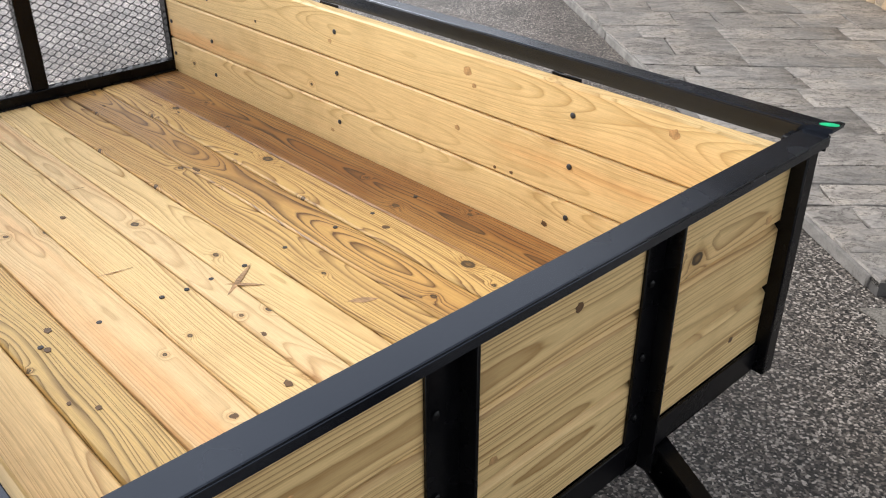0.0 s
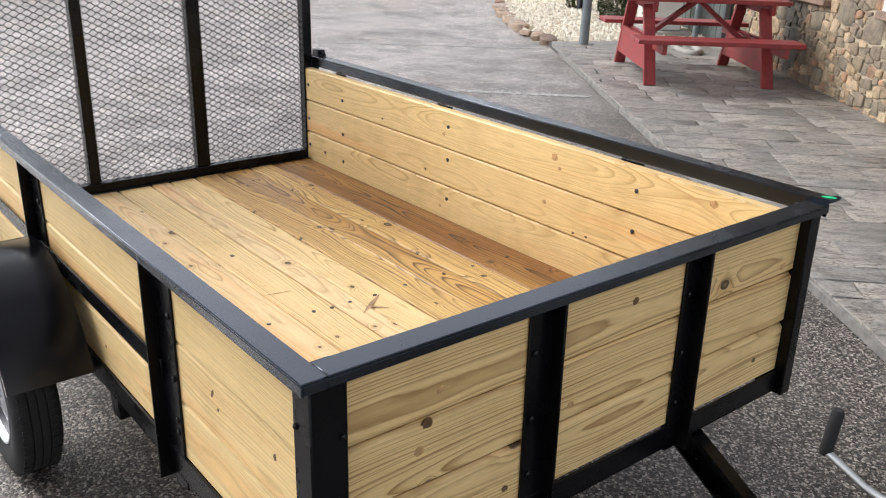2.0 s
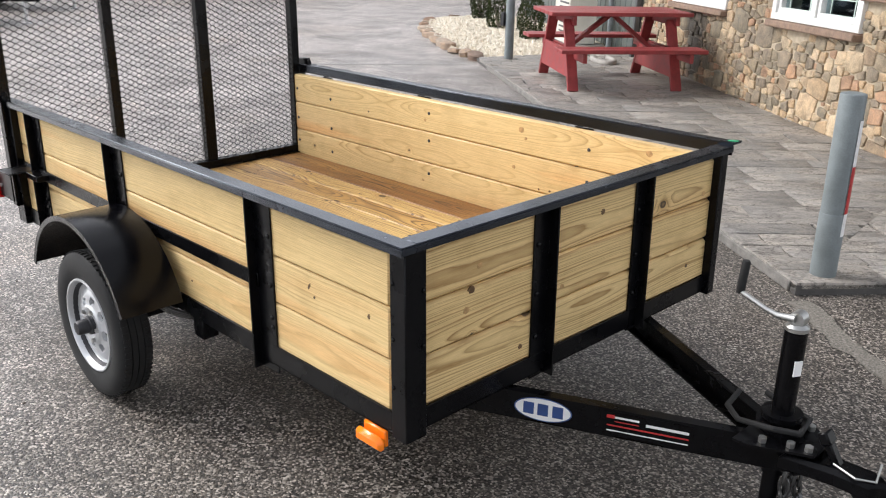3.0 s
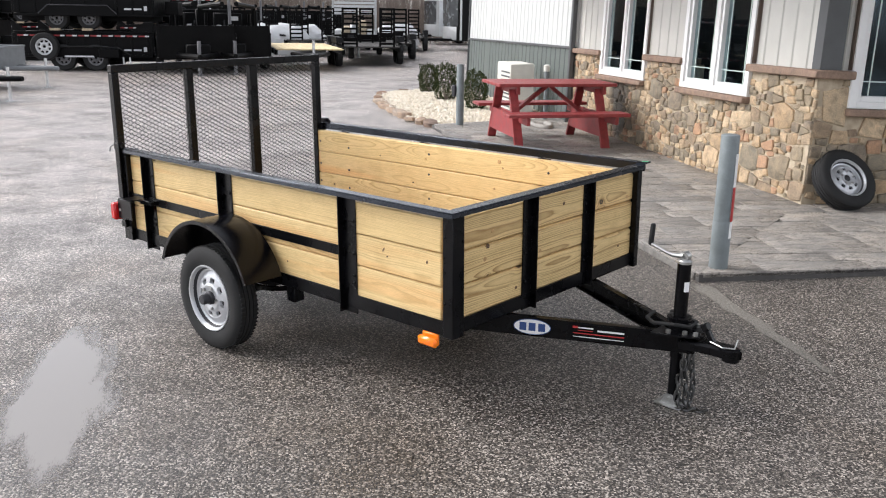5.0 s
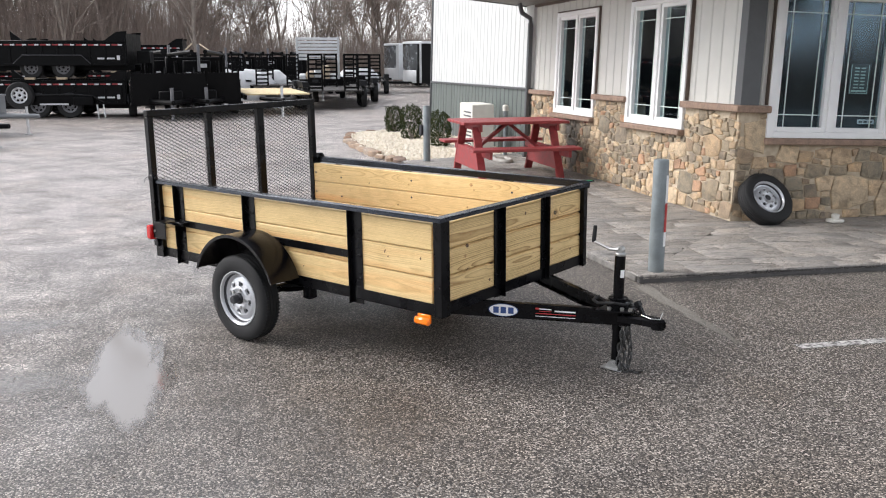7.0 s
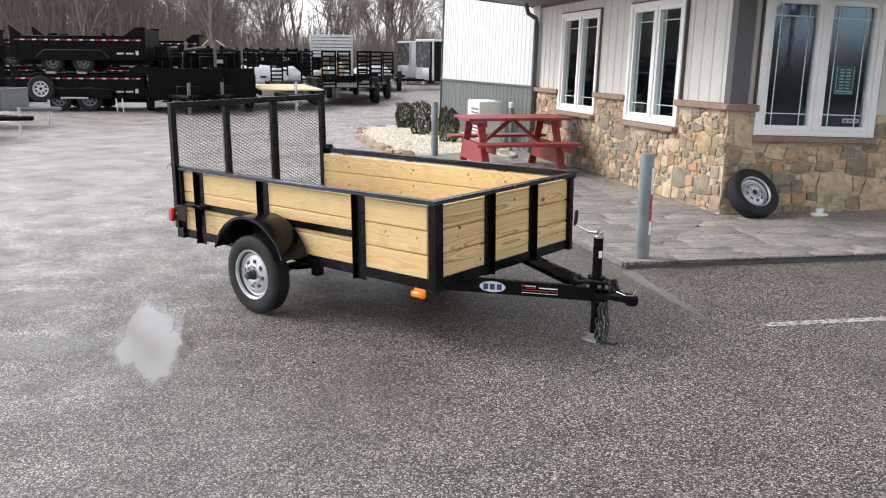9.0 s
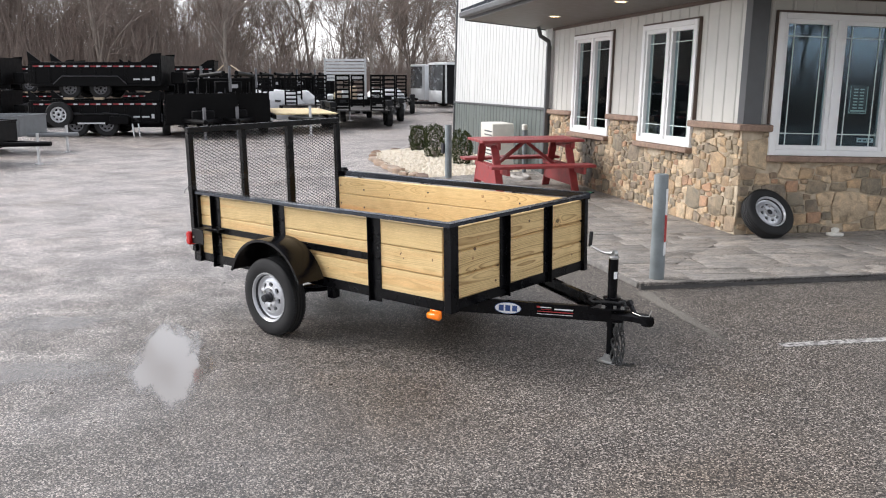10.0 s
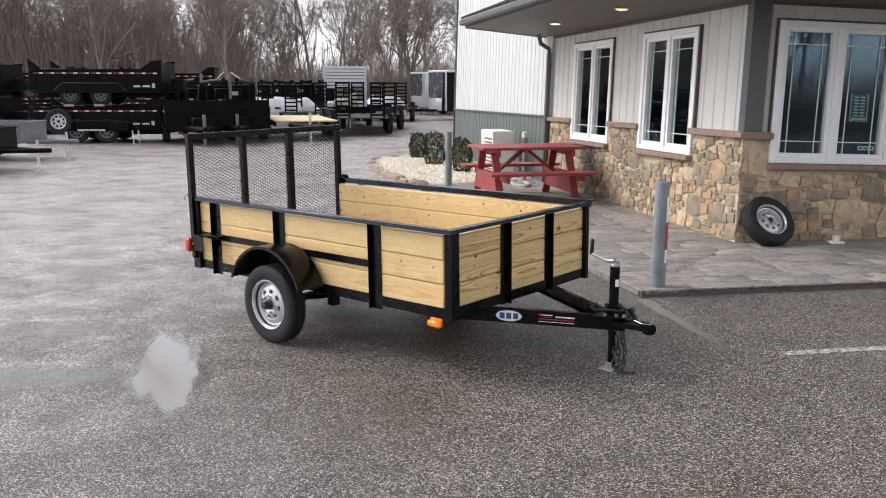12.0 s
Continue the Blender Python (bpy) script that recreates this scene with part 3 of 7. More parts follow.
side_boards(WID - 0.004, (-T / 2, WID / 2), 90, (FRONT_PINE, FRONT_PINE, FRONT_PINE), 0.009)

SEAMS = (T, 0.120, 0.255, 0.378, 0.520, 0.655, 0.735, 0.845, 0.975, 1.100, 1.210, WID - T)
tones = (PALE, PALE, GREEN_PINE, PINK, PALE, PINK, PALE, GOLD, WET, GOLD, SOAKED)
for k, (y0, y1) in enumerate(zip(SEAMS, SEAMS[1:])):
    part("floor_plank", board(LEN - 0.05, y1 - y0 - 0.0035, T, 0.005), tones[k], trailer,
         at=pose(-LEN / 2, (y0 + y1) / 2, 0.404 + 0.0012 * (k % 2), 0, 0, 180 if k % 2 else 0))


def scuff(p, q, w):
    """A dark scuff or pencil stroke on the floor, pointed at both ends."""
    a, b = Vector((*p, 0)), Vector((*q, 0))
    n = Vector((-(b - a).y, (b - a).x, 0)).normalized() * w / 2
    mid = (a + b) / 2
    pts = [a, a.lerp(mid, 0.5) + n * 0.7, mid + n, mid.lerp(b, 0.5) + n * 0.6, b, mid.lerp(b, 0.5) - n * 0.6, mid - n, a.lerp(mid, 0.5) - n * 0.7]
    part("scuff_mark", Shape().prism([tuple(v)[:2] for v in pts], 0.4246, 0.4250), SCUFF, trailer, smooth=False)


for p, q, w in (((-0.891, 0.691), (-0.977, 0.808), 0.014), ((-0.938, 0.713), (-0.873, 0.779), 0.012), ((-1.167, 0.513), (-1.151, 0.599), 0.0035),
                ((-1.664, 0.641), (-1.650, 0.703), 0.0035), ((-1.728, 0.354), (-1.725, 0.420), 0.0035), ((-0.69, 0.87), (-0.65, 0.93), 0.022)):
    scuff(p, q, w)


def bolt(parent, p, along, r=0.008):
    """A round-headed bolt whose head points along x, -x, y, -y."""
    s = Shape(Matrix.Translation(p) @ {"x": pose(0, 0, 0, 0, 90, 0), "y": pose(0, 0, 0, -90, 0, 0), "-y": pose(0, 0, 0, 90, 0, 0), "-x": pose(0, 0, 0, 0, -90, 0)}[along])
    s.prism(ellipse(0, 0, r, r, 10), -0.002, 0.006, 0.003)
    part("bolt", s, BLACK, parent)


# top rails: angle iron with its flange over the posts
RT = 0.872
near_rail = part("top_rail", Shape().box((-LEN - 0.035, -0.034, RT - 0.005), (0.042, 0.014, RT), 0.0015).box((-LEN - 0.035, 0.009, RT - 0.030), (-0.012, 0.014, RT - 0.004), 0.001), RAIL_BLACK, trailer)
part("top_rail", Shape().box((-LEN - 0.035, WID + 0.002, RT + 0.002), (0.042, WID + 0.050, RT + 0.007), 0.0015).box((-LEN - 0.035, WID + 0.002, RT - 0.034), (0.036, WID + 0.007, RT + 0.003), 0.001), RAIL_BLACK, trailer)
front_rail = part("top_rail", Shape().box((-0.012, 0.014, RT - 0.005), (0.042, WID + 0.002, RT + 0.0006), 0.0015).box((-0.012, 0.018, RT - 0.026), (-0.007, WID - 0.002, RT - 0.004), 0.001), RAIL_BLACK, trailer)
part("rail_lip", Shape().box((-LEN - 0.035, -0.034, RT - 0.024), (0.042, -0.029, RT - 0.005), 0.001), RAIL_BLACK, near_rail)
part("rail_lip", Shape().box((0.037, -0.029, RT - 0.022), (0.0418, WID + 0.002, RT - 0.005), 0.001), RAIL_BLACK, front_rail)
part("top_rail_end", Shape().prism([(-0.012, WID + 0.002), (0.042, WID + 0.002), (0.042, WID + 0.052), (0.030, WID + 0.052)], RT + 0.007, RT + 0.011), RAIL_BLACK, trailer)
# bottom frame
part("bottom_rail", Shape().box((-LEN - 0.03, -0.008, 0.350), (0.02, -0.002, 0.412), 0.001).box((-LEN - 0.03, -0.008, 0.350), (0.02, 0.045, 0.357), 0.001), BLACK, trailer)
part("bottom_rail", Shape().box((-LEN - 0.03, WID + 0.004, 0.357), (-0.02, WID + 0.010, 0.405), 0.001).box((-LEN - 0.03, WID - 0.045, 0.357), (-0.02, WID + 0.010, 0.364), 0.001), BLACK, trailer)
part("bottom_rail", Shape().box((0.002, -0.01, 0.352), (0.008, WID - 0.008, 0.412), 0.001).box((-0.045, -0.01, 0.352), (0.008, WID - 0.008, 0.359), 0.001), BLACK, trailer)
part("bottom_rail", Shape().box((-LEN - 0.03, -0.03, 0.345), (-LEN - 0.024, WID + 0.03, 0.425), 0.001).box((-LEN - 0.03, -0.03, 0.419), (-LEN + 0.03, WID + 0.03, 0.425), 0.001), BLACK, trailer)
for x in (-0.5, -1.0, -1.38, -1.8, -2.15):
    part("cross_member", Shape().box((x - 0.02, 0.0, 0.345), (x + 0.02, WID, 0.384), 0.002), BLACK, trailer)
# corner posts
for x0, x1, y0, y1 in ((-0.026, 0.030, -0.014, 0.056), (-0.030, 0.030, WID - 0.045, WID - 0.006), (-LEN - 0.035, -LEN + 0.045, -0.030, 0.02), (-LEN - 0.035, -LEN + 0.02, WID - 0.01, WID + 0.03)):
    p = part("corner_post", Shape().box((x0, y0, 0.345), (x1, y1, RT - 0.006), 0.003), BLACK, trailer)
    if x0 > -1:
        for z in (0.47, 0.60, 0.745):
            if y0 < 0:
                bolt(p, (x1, y1 - 0.012, z), "x", 0.006)
                bolt(p, (x0 + 0.012, y0, z + 0.02), "-y", 0.006)
# angle posts along the sides
for x, w in ((-0.536, 0.085), (-1.432, 0.085), (-2.150, 0.075)):
    p = part("side_post", Shape().box((x - w, -0.006, 0.325), (x, -0.0005, RT - 0.006), 0.001).box((x - w, -0.034, 0.325), (x - w + 0.006, -0.006, RT - 0.006), 0.001), BLACK, trailer)
    for z in (0.47, 0.50, 0.60, 0.745):
        bolt(p, (x - 0.014, -0.006, z), "-y")
    p = part("side_post", Shape().box((x - w, WID + 0.0005, 0.325), (x, WID + 0.006, RT - 0.036), 0.001).box((x - w, WID + 0.006, 0.325), (x - w + 0.006, WID + 0.04, RT - 0.036), 0.001), BLACK, trailer)
for y, w in ((0.475, 0.066), (0.944, 0.050)):
    p = part("front_post", Shape().box((0.0005, y, 0.343), (0.007, y + w, RT - 0.006), 0.001).box((0.007, y + w - 0.006, 0.343), (0.038, y + w, RT - 0.006), 0.001), BLACK, trailer)
    for z in (0.47, 0.60, 0.745):
        bolt(p, (0.007, y + 0.016, z), "x")


def knot(m, r, long, seed, material):
    """A dark, slightly proud branch knot, uneven in outline; m takes x along the board and z out of it."""
    rng, r = random.Random(seed), r * 0.78
    ring = [(long * r * math.cos(a) * w, r * math.sin(a) * w) for a, w in ((2 * math.pi * i / 14, rng.uniform(0.72, 1.12)) for i in range(14))]
    part("knot", Shape(m).prism(ring, -0.003, 0.0006), material, trailer, smooth=False)


FLOOR_TOP = 0.4240
for i, (x, y, r, long) in enumerate(((-1.032, 0.345, 0.011, 1.5), (-0.962, 0.317, 0.010, 1.4), (-0.768, 0.277, 0.006, 1.3), (-0.718, 0.312, 0.008, 1.2), (-0.710, 0.668, 0.008, 1.5),
                                     (-0.538, 0.609, 0.010, 1.6), (-0.525, 0.482, 0.009, 1.4), (-1.546, 0.988, 0.010, 2.2), (-1.559, 1.130, 0.008, 1.8), (-1.513, 0.582, 0.010, 1.3),
                                     (-0.899, 1.157, 0.013, 1.3), (-1.995, 1.180, 0.006, 2.0), (-2.226, 1.027, 0.006, 2.0))):
    knot(pose(x, y, FLOOR_TOP, 0, 0, 0), r, long, 200 + i, KNOT)
for i, (x, z, r, m) in enumerate(((-0.858, 0.788, 0.015, PALE_KNOT), (-0.834, 0.755, 0.008, PALE_KNOT), (-0.255, 0.797, 0.017, PALE_KNOT), (-0.893, 0.629, 0.010, PALE_KNOT), (-1.425, 0.742, 0.009, PALE_KNOT),
                                  (-0.585, 0.466, 0.011, KNOT), (-0.756, 0.562, 0.006, KNOT), (-0.700, 0.565, 0.006, KNOT), (-1.439, 0.463, 0.009, PALE_KNOT), (-1.82, 0.722, 0.007, KNOT))):
    knot(pose(x, WID - T, z, 90, 0, 0), r, 1.2, 230 + i, m)
for i, (y, z, r, m) in enumerate(((0.267, 0.742, 0.011, PALE_KNOT), (0.239, 0.683, 0.014, KNOT), (0.221, 0.631, 0.013, PALE_KNOT), (0.786, 0.773, 0.012, KNOT), (0.611, 0.587, 0.011, PALE_KNOT),
                                  (1.284, 0.475, 0.009, KNOT), (0.437, 0.456, 0.011, KNOT), (1.348, 0.717, 0.013, PALE_KNOT))):
    knot(pose(0, y, z, 90, 0, 90), r, 1.15, 250 + i, m)
for i, (x, z, r, turn) in enumerate(((-0.372, 0.648, 0.006, 62), (-0.350, 0.622, 0.005, 40), (-0.122, 0.641, 0.007, 70), (-1.02, 0.475, 0.005, 20))):
    knot(pose(x, 0, z, 90, 0, 0) @ pose(0, 0, 0, 0, 0, turn), r, 2.4 if i == 0 else 1.4, 270 + i, KNOT)

# screws along the cross member, carriage bolts through the far boards at each post
for y in (0.09, 0.19, 0.31, 0.437, 0.582, 0.639, 0.702, 0.791, 0.91, 1.063, 1.181, 1.33):
    part("floor_screw", Shape(Matrix.Translation((-0.980 + 0.006 * math.sin(y * 40), y, FLOOR_TOP))).prism(ellipse(0, 0, 0.0062, 0.0062, 10), -0.002, 0.0012), DARK_STEEL, trailer)
for x, zs in ((-0.520, (0.506, 0.639, 0.765)), (-1.400, (0.500, 0.651, 0.774)), (-2.115, (0.473, 0.593, 0.740)), (-2.395, (0.490, 0.609, 0.760))):
    for z in zs:
        part("carriage_bolt", Shape(Matrix.Translation((x, WID - T, z)) @ pose(0, 0, 0, 90, 0, 0)).prism(ellipse(0, 0, 0.0072, 0.0072, 12), -0.002, 0.004, 0.002), DARK_STEEL, trailer)

# rail for the fender and the rear light
part("fender_rail", Shape().box((-LEN - 0.02, -0.0125, 0.578), (-0.605, -0.0065, 0.622), 0.001), BLACK, trailer)
bracket = part("light_bracket", Shape().box((-LEN + 0.095, -0.128, 0.505), (-LEN + 0.235, -0.122, 0.612), 0.002).box((-LEN + 0.095, -0.128, 0.607), (-LEN + 0.215, -0.010, 0.613), 0.002)
               .box((-LEN + 0.215, -0.060, 0.590), (-LEN + 0.33, -0.012, 0.613), 0.002), BLACK, trailer)
tail = part("tail_light", Shape().box((-LEN + 0.045, -0.150, 0.492), (-LEN + 0.095, -0.085, 0.588), 0.010), RED_LENS, trailer, "red tail lamp")
part("tail_light_bolt", Shape(Matrix.Translation((-LEN + 0.12, -0.128, 0.553)) @ pose(0, 0, 0, 90, 0, 0)).prism(ellipse(0, 0, 0.008, 0.008, 10), 0, 0.005), ZINC, tail)
marker = part("marker_light", Shape().box((-0.150, -0.040, 0.295), (-0.042, -0.014, 0.336), 0.013).box((-0.140, -0.014, 0.300), (-0.052, 0.0, 0.348), 0.004), AMBER, trailer, "amber side marker lamp")

# ramp gate: frame, two uprights and expanded metal
GX = -LEN - 0.008
GY0, GY1, GZ0, GZ1 = -0.048, WID - 0.002, 0.420, 1.328
gate = part("ramp_gate", Shape().box((GX - 0.022, GY0, GZ0), (GX + 0.022, GY1, GZ0 + 0.04), 0.003), BLACK, trailer)
part("top_bar", Shape().box((GX - 0.022, GY0, GZ1 - 0.042), (GX + 0.022, GY1, GZ1), 0.003), BLACK, gate)
for y in (GY0, GY1 - 0.042):
    part("end_bar", Shape().box((GX - 0.022, y, GZ0 + 0.04), (GX + 0.022, y + 0.042, GZ1 - 0.042), 0.003), BLACK, gate)
BARS = [(0.424, 0.466), (0.872, 0.928)]
for a, b in BARS:
    part("gate_bar", Shape().box((GX - 0.02, a, GZ0 + 0.04), (GX + 0.02, b, GZ1 - 0.042), 0.003), BLACK, gate)


def expanded_metal(y0, y1, z0, z1, x):
    """Six-sided lattice of flattened strands between two uprights: level at the bonds, sloping between them."""
    s, dw, dh, w, t = Shape(), 0.045, 0.0124, 0.0021, 0.0018
    rows = int((z1 - z0) / dh)
    for r in range(rows):
        za = z0 + r * dh
        c, y = 0, y0
        while y < y1:
            up = (c + r) % 2 == 0
            low, high = (za, za + dh) if up else (za + dh, za)
            run = [(y, low), (min(y + dw * 0.15, y1), low), (min(y + dw / 2, y1), high)]
            for (ya, p), (yb, q) in zip(run, run[1:]):
                s.add([(x - t, ya, p - w), (x + t, ya, p + w), (x + t, yb, q + w), (x - t, yb, q - w),
                       (x + 2.4 * t, ya, p), (x + 2.4 * t, yb, q)], [(0, 1, 2, 3), (0, 3, 5, 4), (1, 4, 5, 2)])
            y, c = y + dw / 2, c + 1
    return s


edges = [GY0 + 0.04, *[e for bar in BARS for e in bar], GY1 - 0.04]
for k in range(0, 6, 2):
    part("mesh_panel", expanded_metal(edges[k], edges[k + 1], GZ0 + 0.035, GZ1 - 0.038, GX - 0.024), BLACK, gate, "expanded steel mesh", smooth=False)
# latch pins where the gate meets the sides
for y in (-0.036, WID + 0.040):
    part("latch_pin", Shape().tube([(GX - 0.03, y, 0.885), (GX + 0.05, y, 0.885)], 0.012, 10).box((GX - 0.02, y - 0.018, 0.865), (GX + 0.035, y + 0.018, 0.905), 0.004), BLACK, trailer)
part("latch_ring", Shape().tube([(GX - 0.035, -0.045, 0.89), (GX - 0.055, -0.055, 0.875), (GX - 0.06, -0.06, 0.85)], 0.005, 8), ZINC, trailer, "bright latch ring")

# running gear
AX, AR = -1.340, 0.268


def wheel(parent, at, label=""):
    """A small trailer wheel; its face looks to -y. Returns the part that carries it."""
    r = AR
    tyre = [(0.168, -0.055), (0.172, -0.064), (0.188, -0.071), (0.215, -0.076), (0.240, -0.074), (0.256, -0.066), (0.2645, -0.056), (r, -0.045)]
    tyre = tyre + [(r, -0.030), (r - 0.006, -0.029), (r - 0.006, -0.025), (r, -0.024), (r, -0.003), (r - 0.006, -0.002)]
    tyre = tyre + [(p, -q) for p, q in tyre[::-1]]
    w = part("wheel", Shape().lathe(tyre, 64), RUBBER, parent, label or "black tyre on a silver rim", at=at)
    tread = Shape()
    for i in range(72):
        a = 2 * math.pi * i / 72
        for side in (-1, 1):
            m = pose(0, 0, 0, 0, math.degrees(a), 0)
            tread.box((r - 0.004, side * 0.045 - 0.012, -0.004), (r + 0.0025, side * 0.045 + 0.014, 0.0045), 0.0, m)
    tagged(part("tread_block", tread, RUBBER, w), kind="stuff")
    # dark barrel and disc put the shade behind the spokes into colour
    part("barrel", Shape().lathe([(0.156, -0.050), (0.149, -0.035), (0.146, 0.05), (0.165, 0.064)], 48).lathe([(0.0, -0.020), (0.147, -0.018)], 32), DARK_STEEL, w)
    rim = part("rim", Shape().lathe([(0.173, -0.062), (0.171, -0.070), (0.166, -0.070), (0.160, -0.064), (0.156, -0.050), (0.153, -0.042), (0.148, -0.030), (0.138, -0.026), (0.120, -0.038), (0.108, -0.043), (0.100, -0.040), (0.101, -0.028)], 56)
               .lathe([(0.024, -0.030), (0.030, -0.050), (0.044, -0.050), (0.050, -0.054), (0.066, -0.056), (0.076, -0.050), (0.080, -0.036)], 40), RIM, w, "silver steel rim")
    for i in range(8):
        m = pose(0, 0, 0, 0, 45 * i + 8, 0)
        s = Shape()
        s.add([m @ Vector(p) for p in ((0.074, -0.050, -0.020), (0.074, -0.050, 0.020), (0.088, -0.048, 0.0150), (0.106, -0.0425, 0.027), (0.106, -0.0425, -0.027), (0.088, -0.048, -0.0150),
                                       (0.074, -0.030, -0.023), (0.074, -0.030, 0.023), (0.088, -0.030, 0.018), (0.106, -0.030, 0.030), (0.106, -0.030, -0.030), (0.088, -0.030, -0.018))],
              [(0, 1, 2, 5), (5, 2, 3, 4), (1, 7, 8, 2), (2, 8, 9, 3), (0, 5, 11, 6), (5, 4, 10, 11)])
        part("spoke", s, RIM, w)
    for i in range(5):
        a = 2 * math.pi * (i + 0.3) / 5
        x, z = 0.057 * math.cos(a), 0.057 * math.sin(a)
        part("lug_nut", Shape().tube([(x, -0.048, z), (x, -0.066, z)], [0.011, 0.008], 6), ZINC, w)
    return w


for sy in (-0.160, WID + 0.160):
    near = sy < 0
    m = pose(AX - 0.036, sy, 0.265 if near else 0.239, 0, 25 if near else 70, 0 if near else 180) @ Matrix.Diagonal((0.96, 0.82, 0.96, 1))
    w = wheel(trailer, m)
    part("hub_cap", Shape().lathe([(0.0, -0.118), (0.022, -0.116), (0.026, -0.108), (0.027, -0.07), (0.034, -0.066), (0.036, -0.045)], 24), DARK_STEEL, w, "black bearing cap")
    o, i_ = (-0.243, -0.035) if near else (WID + 0.243, WID + 0.035)
    c = pose(AX - 0.035, 0, 0.282)
    f = Shape(c @ pose(0, 0, 0, 0, 0, 0))
    for rr, th in ((0.372, 0.004),):
        prof = [(rr, i_), (rr, o), (rr - 0.004, o), (rr - 0.018, o), (rr - 0.018, o + (0.004 if near else -0.004)), (rr - th, o + (0.004 if near else -0.004)), (rr - th, i_)]
        verts, faces, k = [], [], len(prof)
        N = 30
        for i in range(N + 1):
            a = radians(20 + 140 * i / N)
            verts += [(p * math.cos(a), q, p * math.sin(a)) for p, q in prof]
        for i in range(N):
            for j in range(k - 1):
                faces.append((i * k + j, i * k + j + 1, (i + 1) * k + j + 1, (i + 1) * k + j))
        f.add(verts, faces)
    fender = part("fender", f, SHEEN_BLACK, trailer, "rounded black steel fender")
    plate = [(0.368 * math.cos(radians(a)), 0.368 * math.sin(radians(a))) for a in range(20, 162, 7)]
    yy = i_ - 0.010 if near else i_ + 0.010
    part("fender_plate", Shape(pose(AX - 0.035, yy, 0.282, 90, 0, 0)).prism(plate, -0.002, 0.002), BLACK, fender)
part("axle", Shape().box((AX - 0.058, -0.13, 0.238), (AX - 0.014, WID + 0.13, 0.282), 0.004), BLACK, trailer)
for y in (0.03, WID - 0.03):
    spring = Shape()
    for k in range(3):
        pts = [(AX - 0.33 + 0.066 * i + 0.01 * k, y, 0.335 - 0.06 * math.sin(math.pi * i / 10) + 0.008 * k) for i in range(11)]
        spring.tube(pts, 0.008, 6)
    part("leaf_spring", spring, BLACK, trailer)
    for x in (AX - 0.33, AX + 0.33):
        part("spring_hanger", Shape().box((x - 0.03, y - 0.03, 0.275), (x + 0.03, y + 0.03, 0.35), 0.004), BLACK, trailer)

# drawbar and hitch
HITCH = Matrix.Translation((-0.004, 0, -0.0415)) @ pose(0, 0, 0, 0, 1.2, 0)
RAIL_Z = (0.302, 0.388)


def channel(m, flip):
    """One rolled channel with its web on the outer side."""
    k = -1 if flip else 1
    prof = [(-0.026, RAIL_Z[0]), (0.006, RAIL_Z[0]), (0.006, RAIL_Z[0] + 0.007), (-0.019, RAIL_Z[0] + 0.007), (-0.019, RAIL_Z[1] - 0.007), (0.006, RAIL_Z[1] - 0.007), (0.006, RAIL_Z[1]), (-0.026, RAIL_Z[1])]
    s = Shape(m)
    s.add([(x, k * y, z) for x in (-0.30, 0.775) for y, z in prof], [(i, (i + 1) % 8, (i + 1) % 8 + 8, i + 8) for i in range(8)] + [(0, 1, 2, 3), (0, 3, 4, 7), (4, 5, 6, 7), (8, 9, 10, 11), (8, 11, 12, 15), (12, 13, 14, 15)])
    return s


near_bar = part("drawbar", channel(HITCH @ pose(0, 0.408, 0, 0, 0, 26.6), False), BLACK, trailer)
part("drawbar", channel(HITCH @ pose(0, 1.062, 0, 0, 0, -26.6), True), BLACK, trailer)
MID = 0.737
part("gusset_plate", Shape(HITCH).prism([(0.56, MID - 0.125), (0.60, MID - 0.125), (0.74, MID - 0.05), (0.74, MID + 0.05), (0.60, MID + 0.125), (0.56, MID + 0.125)], RAIL_Z[1] + 0.001, RAIL_Z[1] + 0.008), BLACK, trailer)
coupler = part("coupler", Shape(HITCH).prism([(0.66, MID - 0.065), (0.79, MID - 0.040), (0.87, MID - 0.038), (0.905, MID), (0.87, MID + 0.038), (0.79, MID + 0.040), (0.66, MID + 0.065)], 0.332, 0.372, 0.010)
               .tube([(0.860, MID, 0.318), (0.860, MID, 0.365)], [0.036, 0.036], 20), BLACK, trailer)
part("latch_lever", Shape(HITCH @ pose(0.785, MID, 0.366, 0, -32, 0)).box((-0.012, -0.014, 0.0), (0.008, 0.014, 0.085), 0.004).box((-0.016, -0.020, 0.060), (0.012, 0.020, 0.094), 0.004), BLACK, coupler)
part("latch_wire", Shape(HITCH).tube([(0.78, MID - 0.03, 0.385), (0.84, MID - 0.045, 0.38), (0.88, MID - 0.02, 0.378), (0.87, MID + 0.03, 0.40)], 0.003, 6), ZINC, coupler, "yellow-plated safety wire")
for x, y in ((0.68, MID - 0.055), (0.72, MID - 0.040), (0.62, MID - 0.085), (0.68, MID + 0.06)):
    part("plate_bolt", Shape(HITCH).tube([(x, y, RAIL_Z[1]), (x, y, RAIL_Z[1] + 0.022)], 0.011, 6), ZINC, coupler)

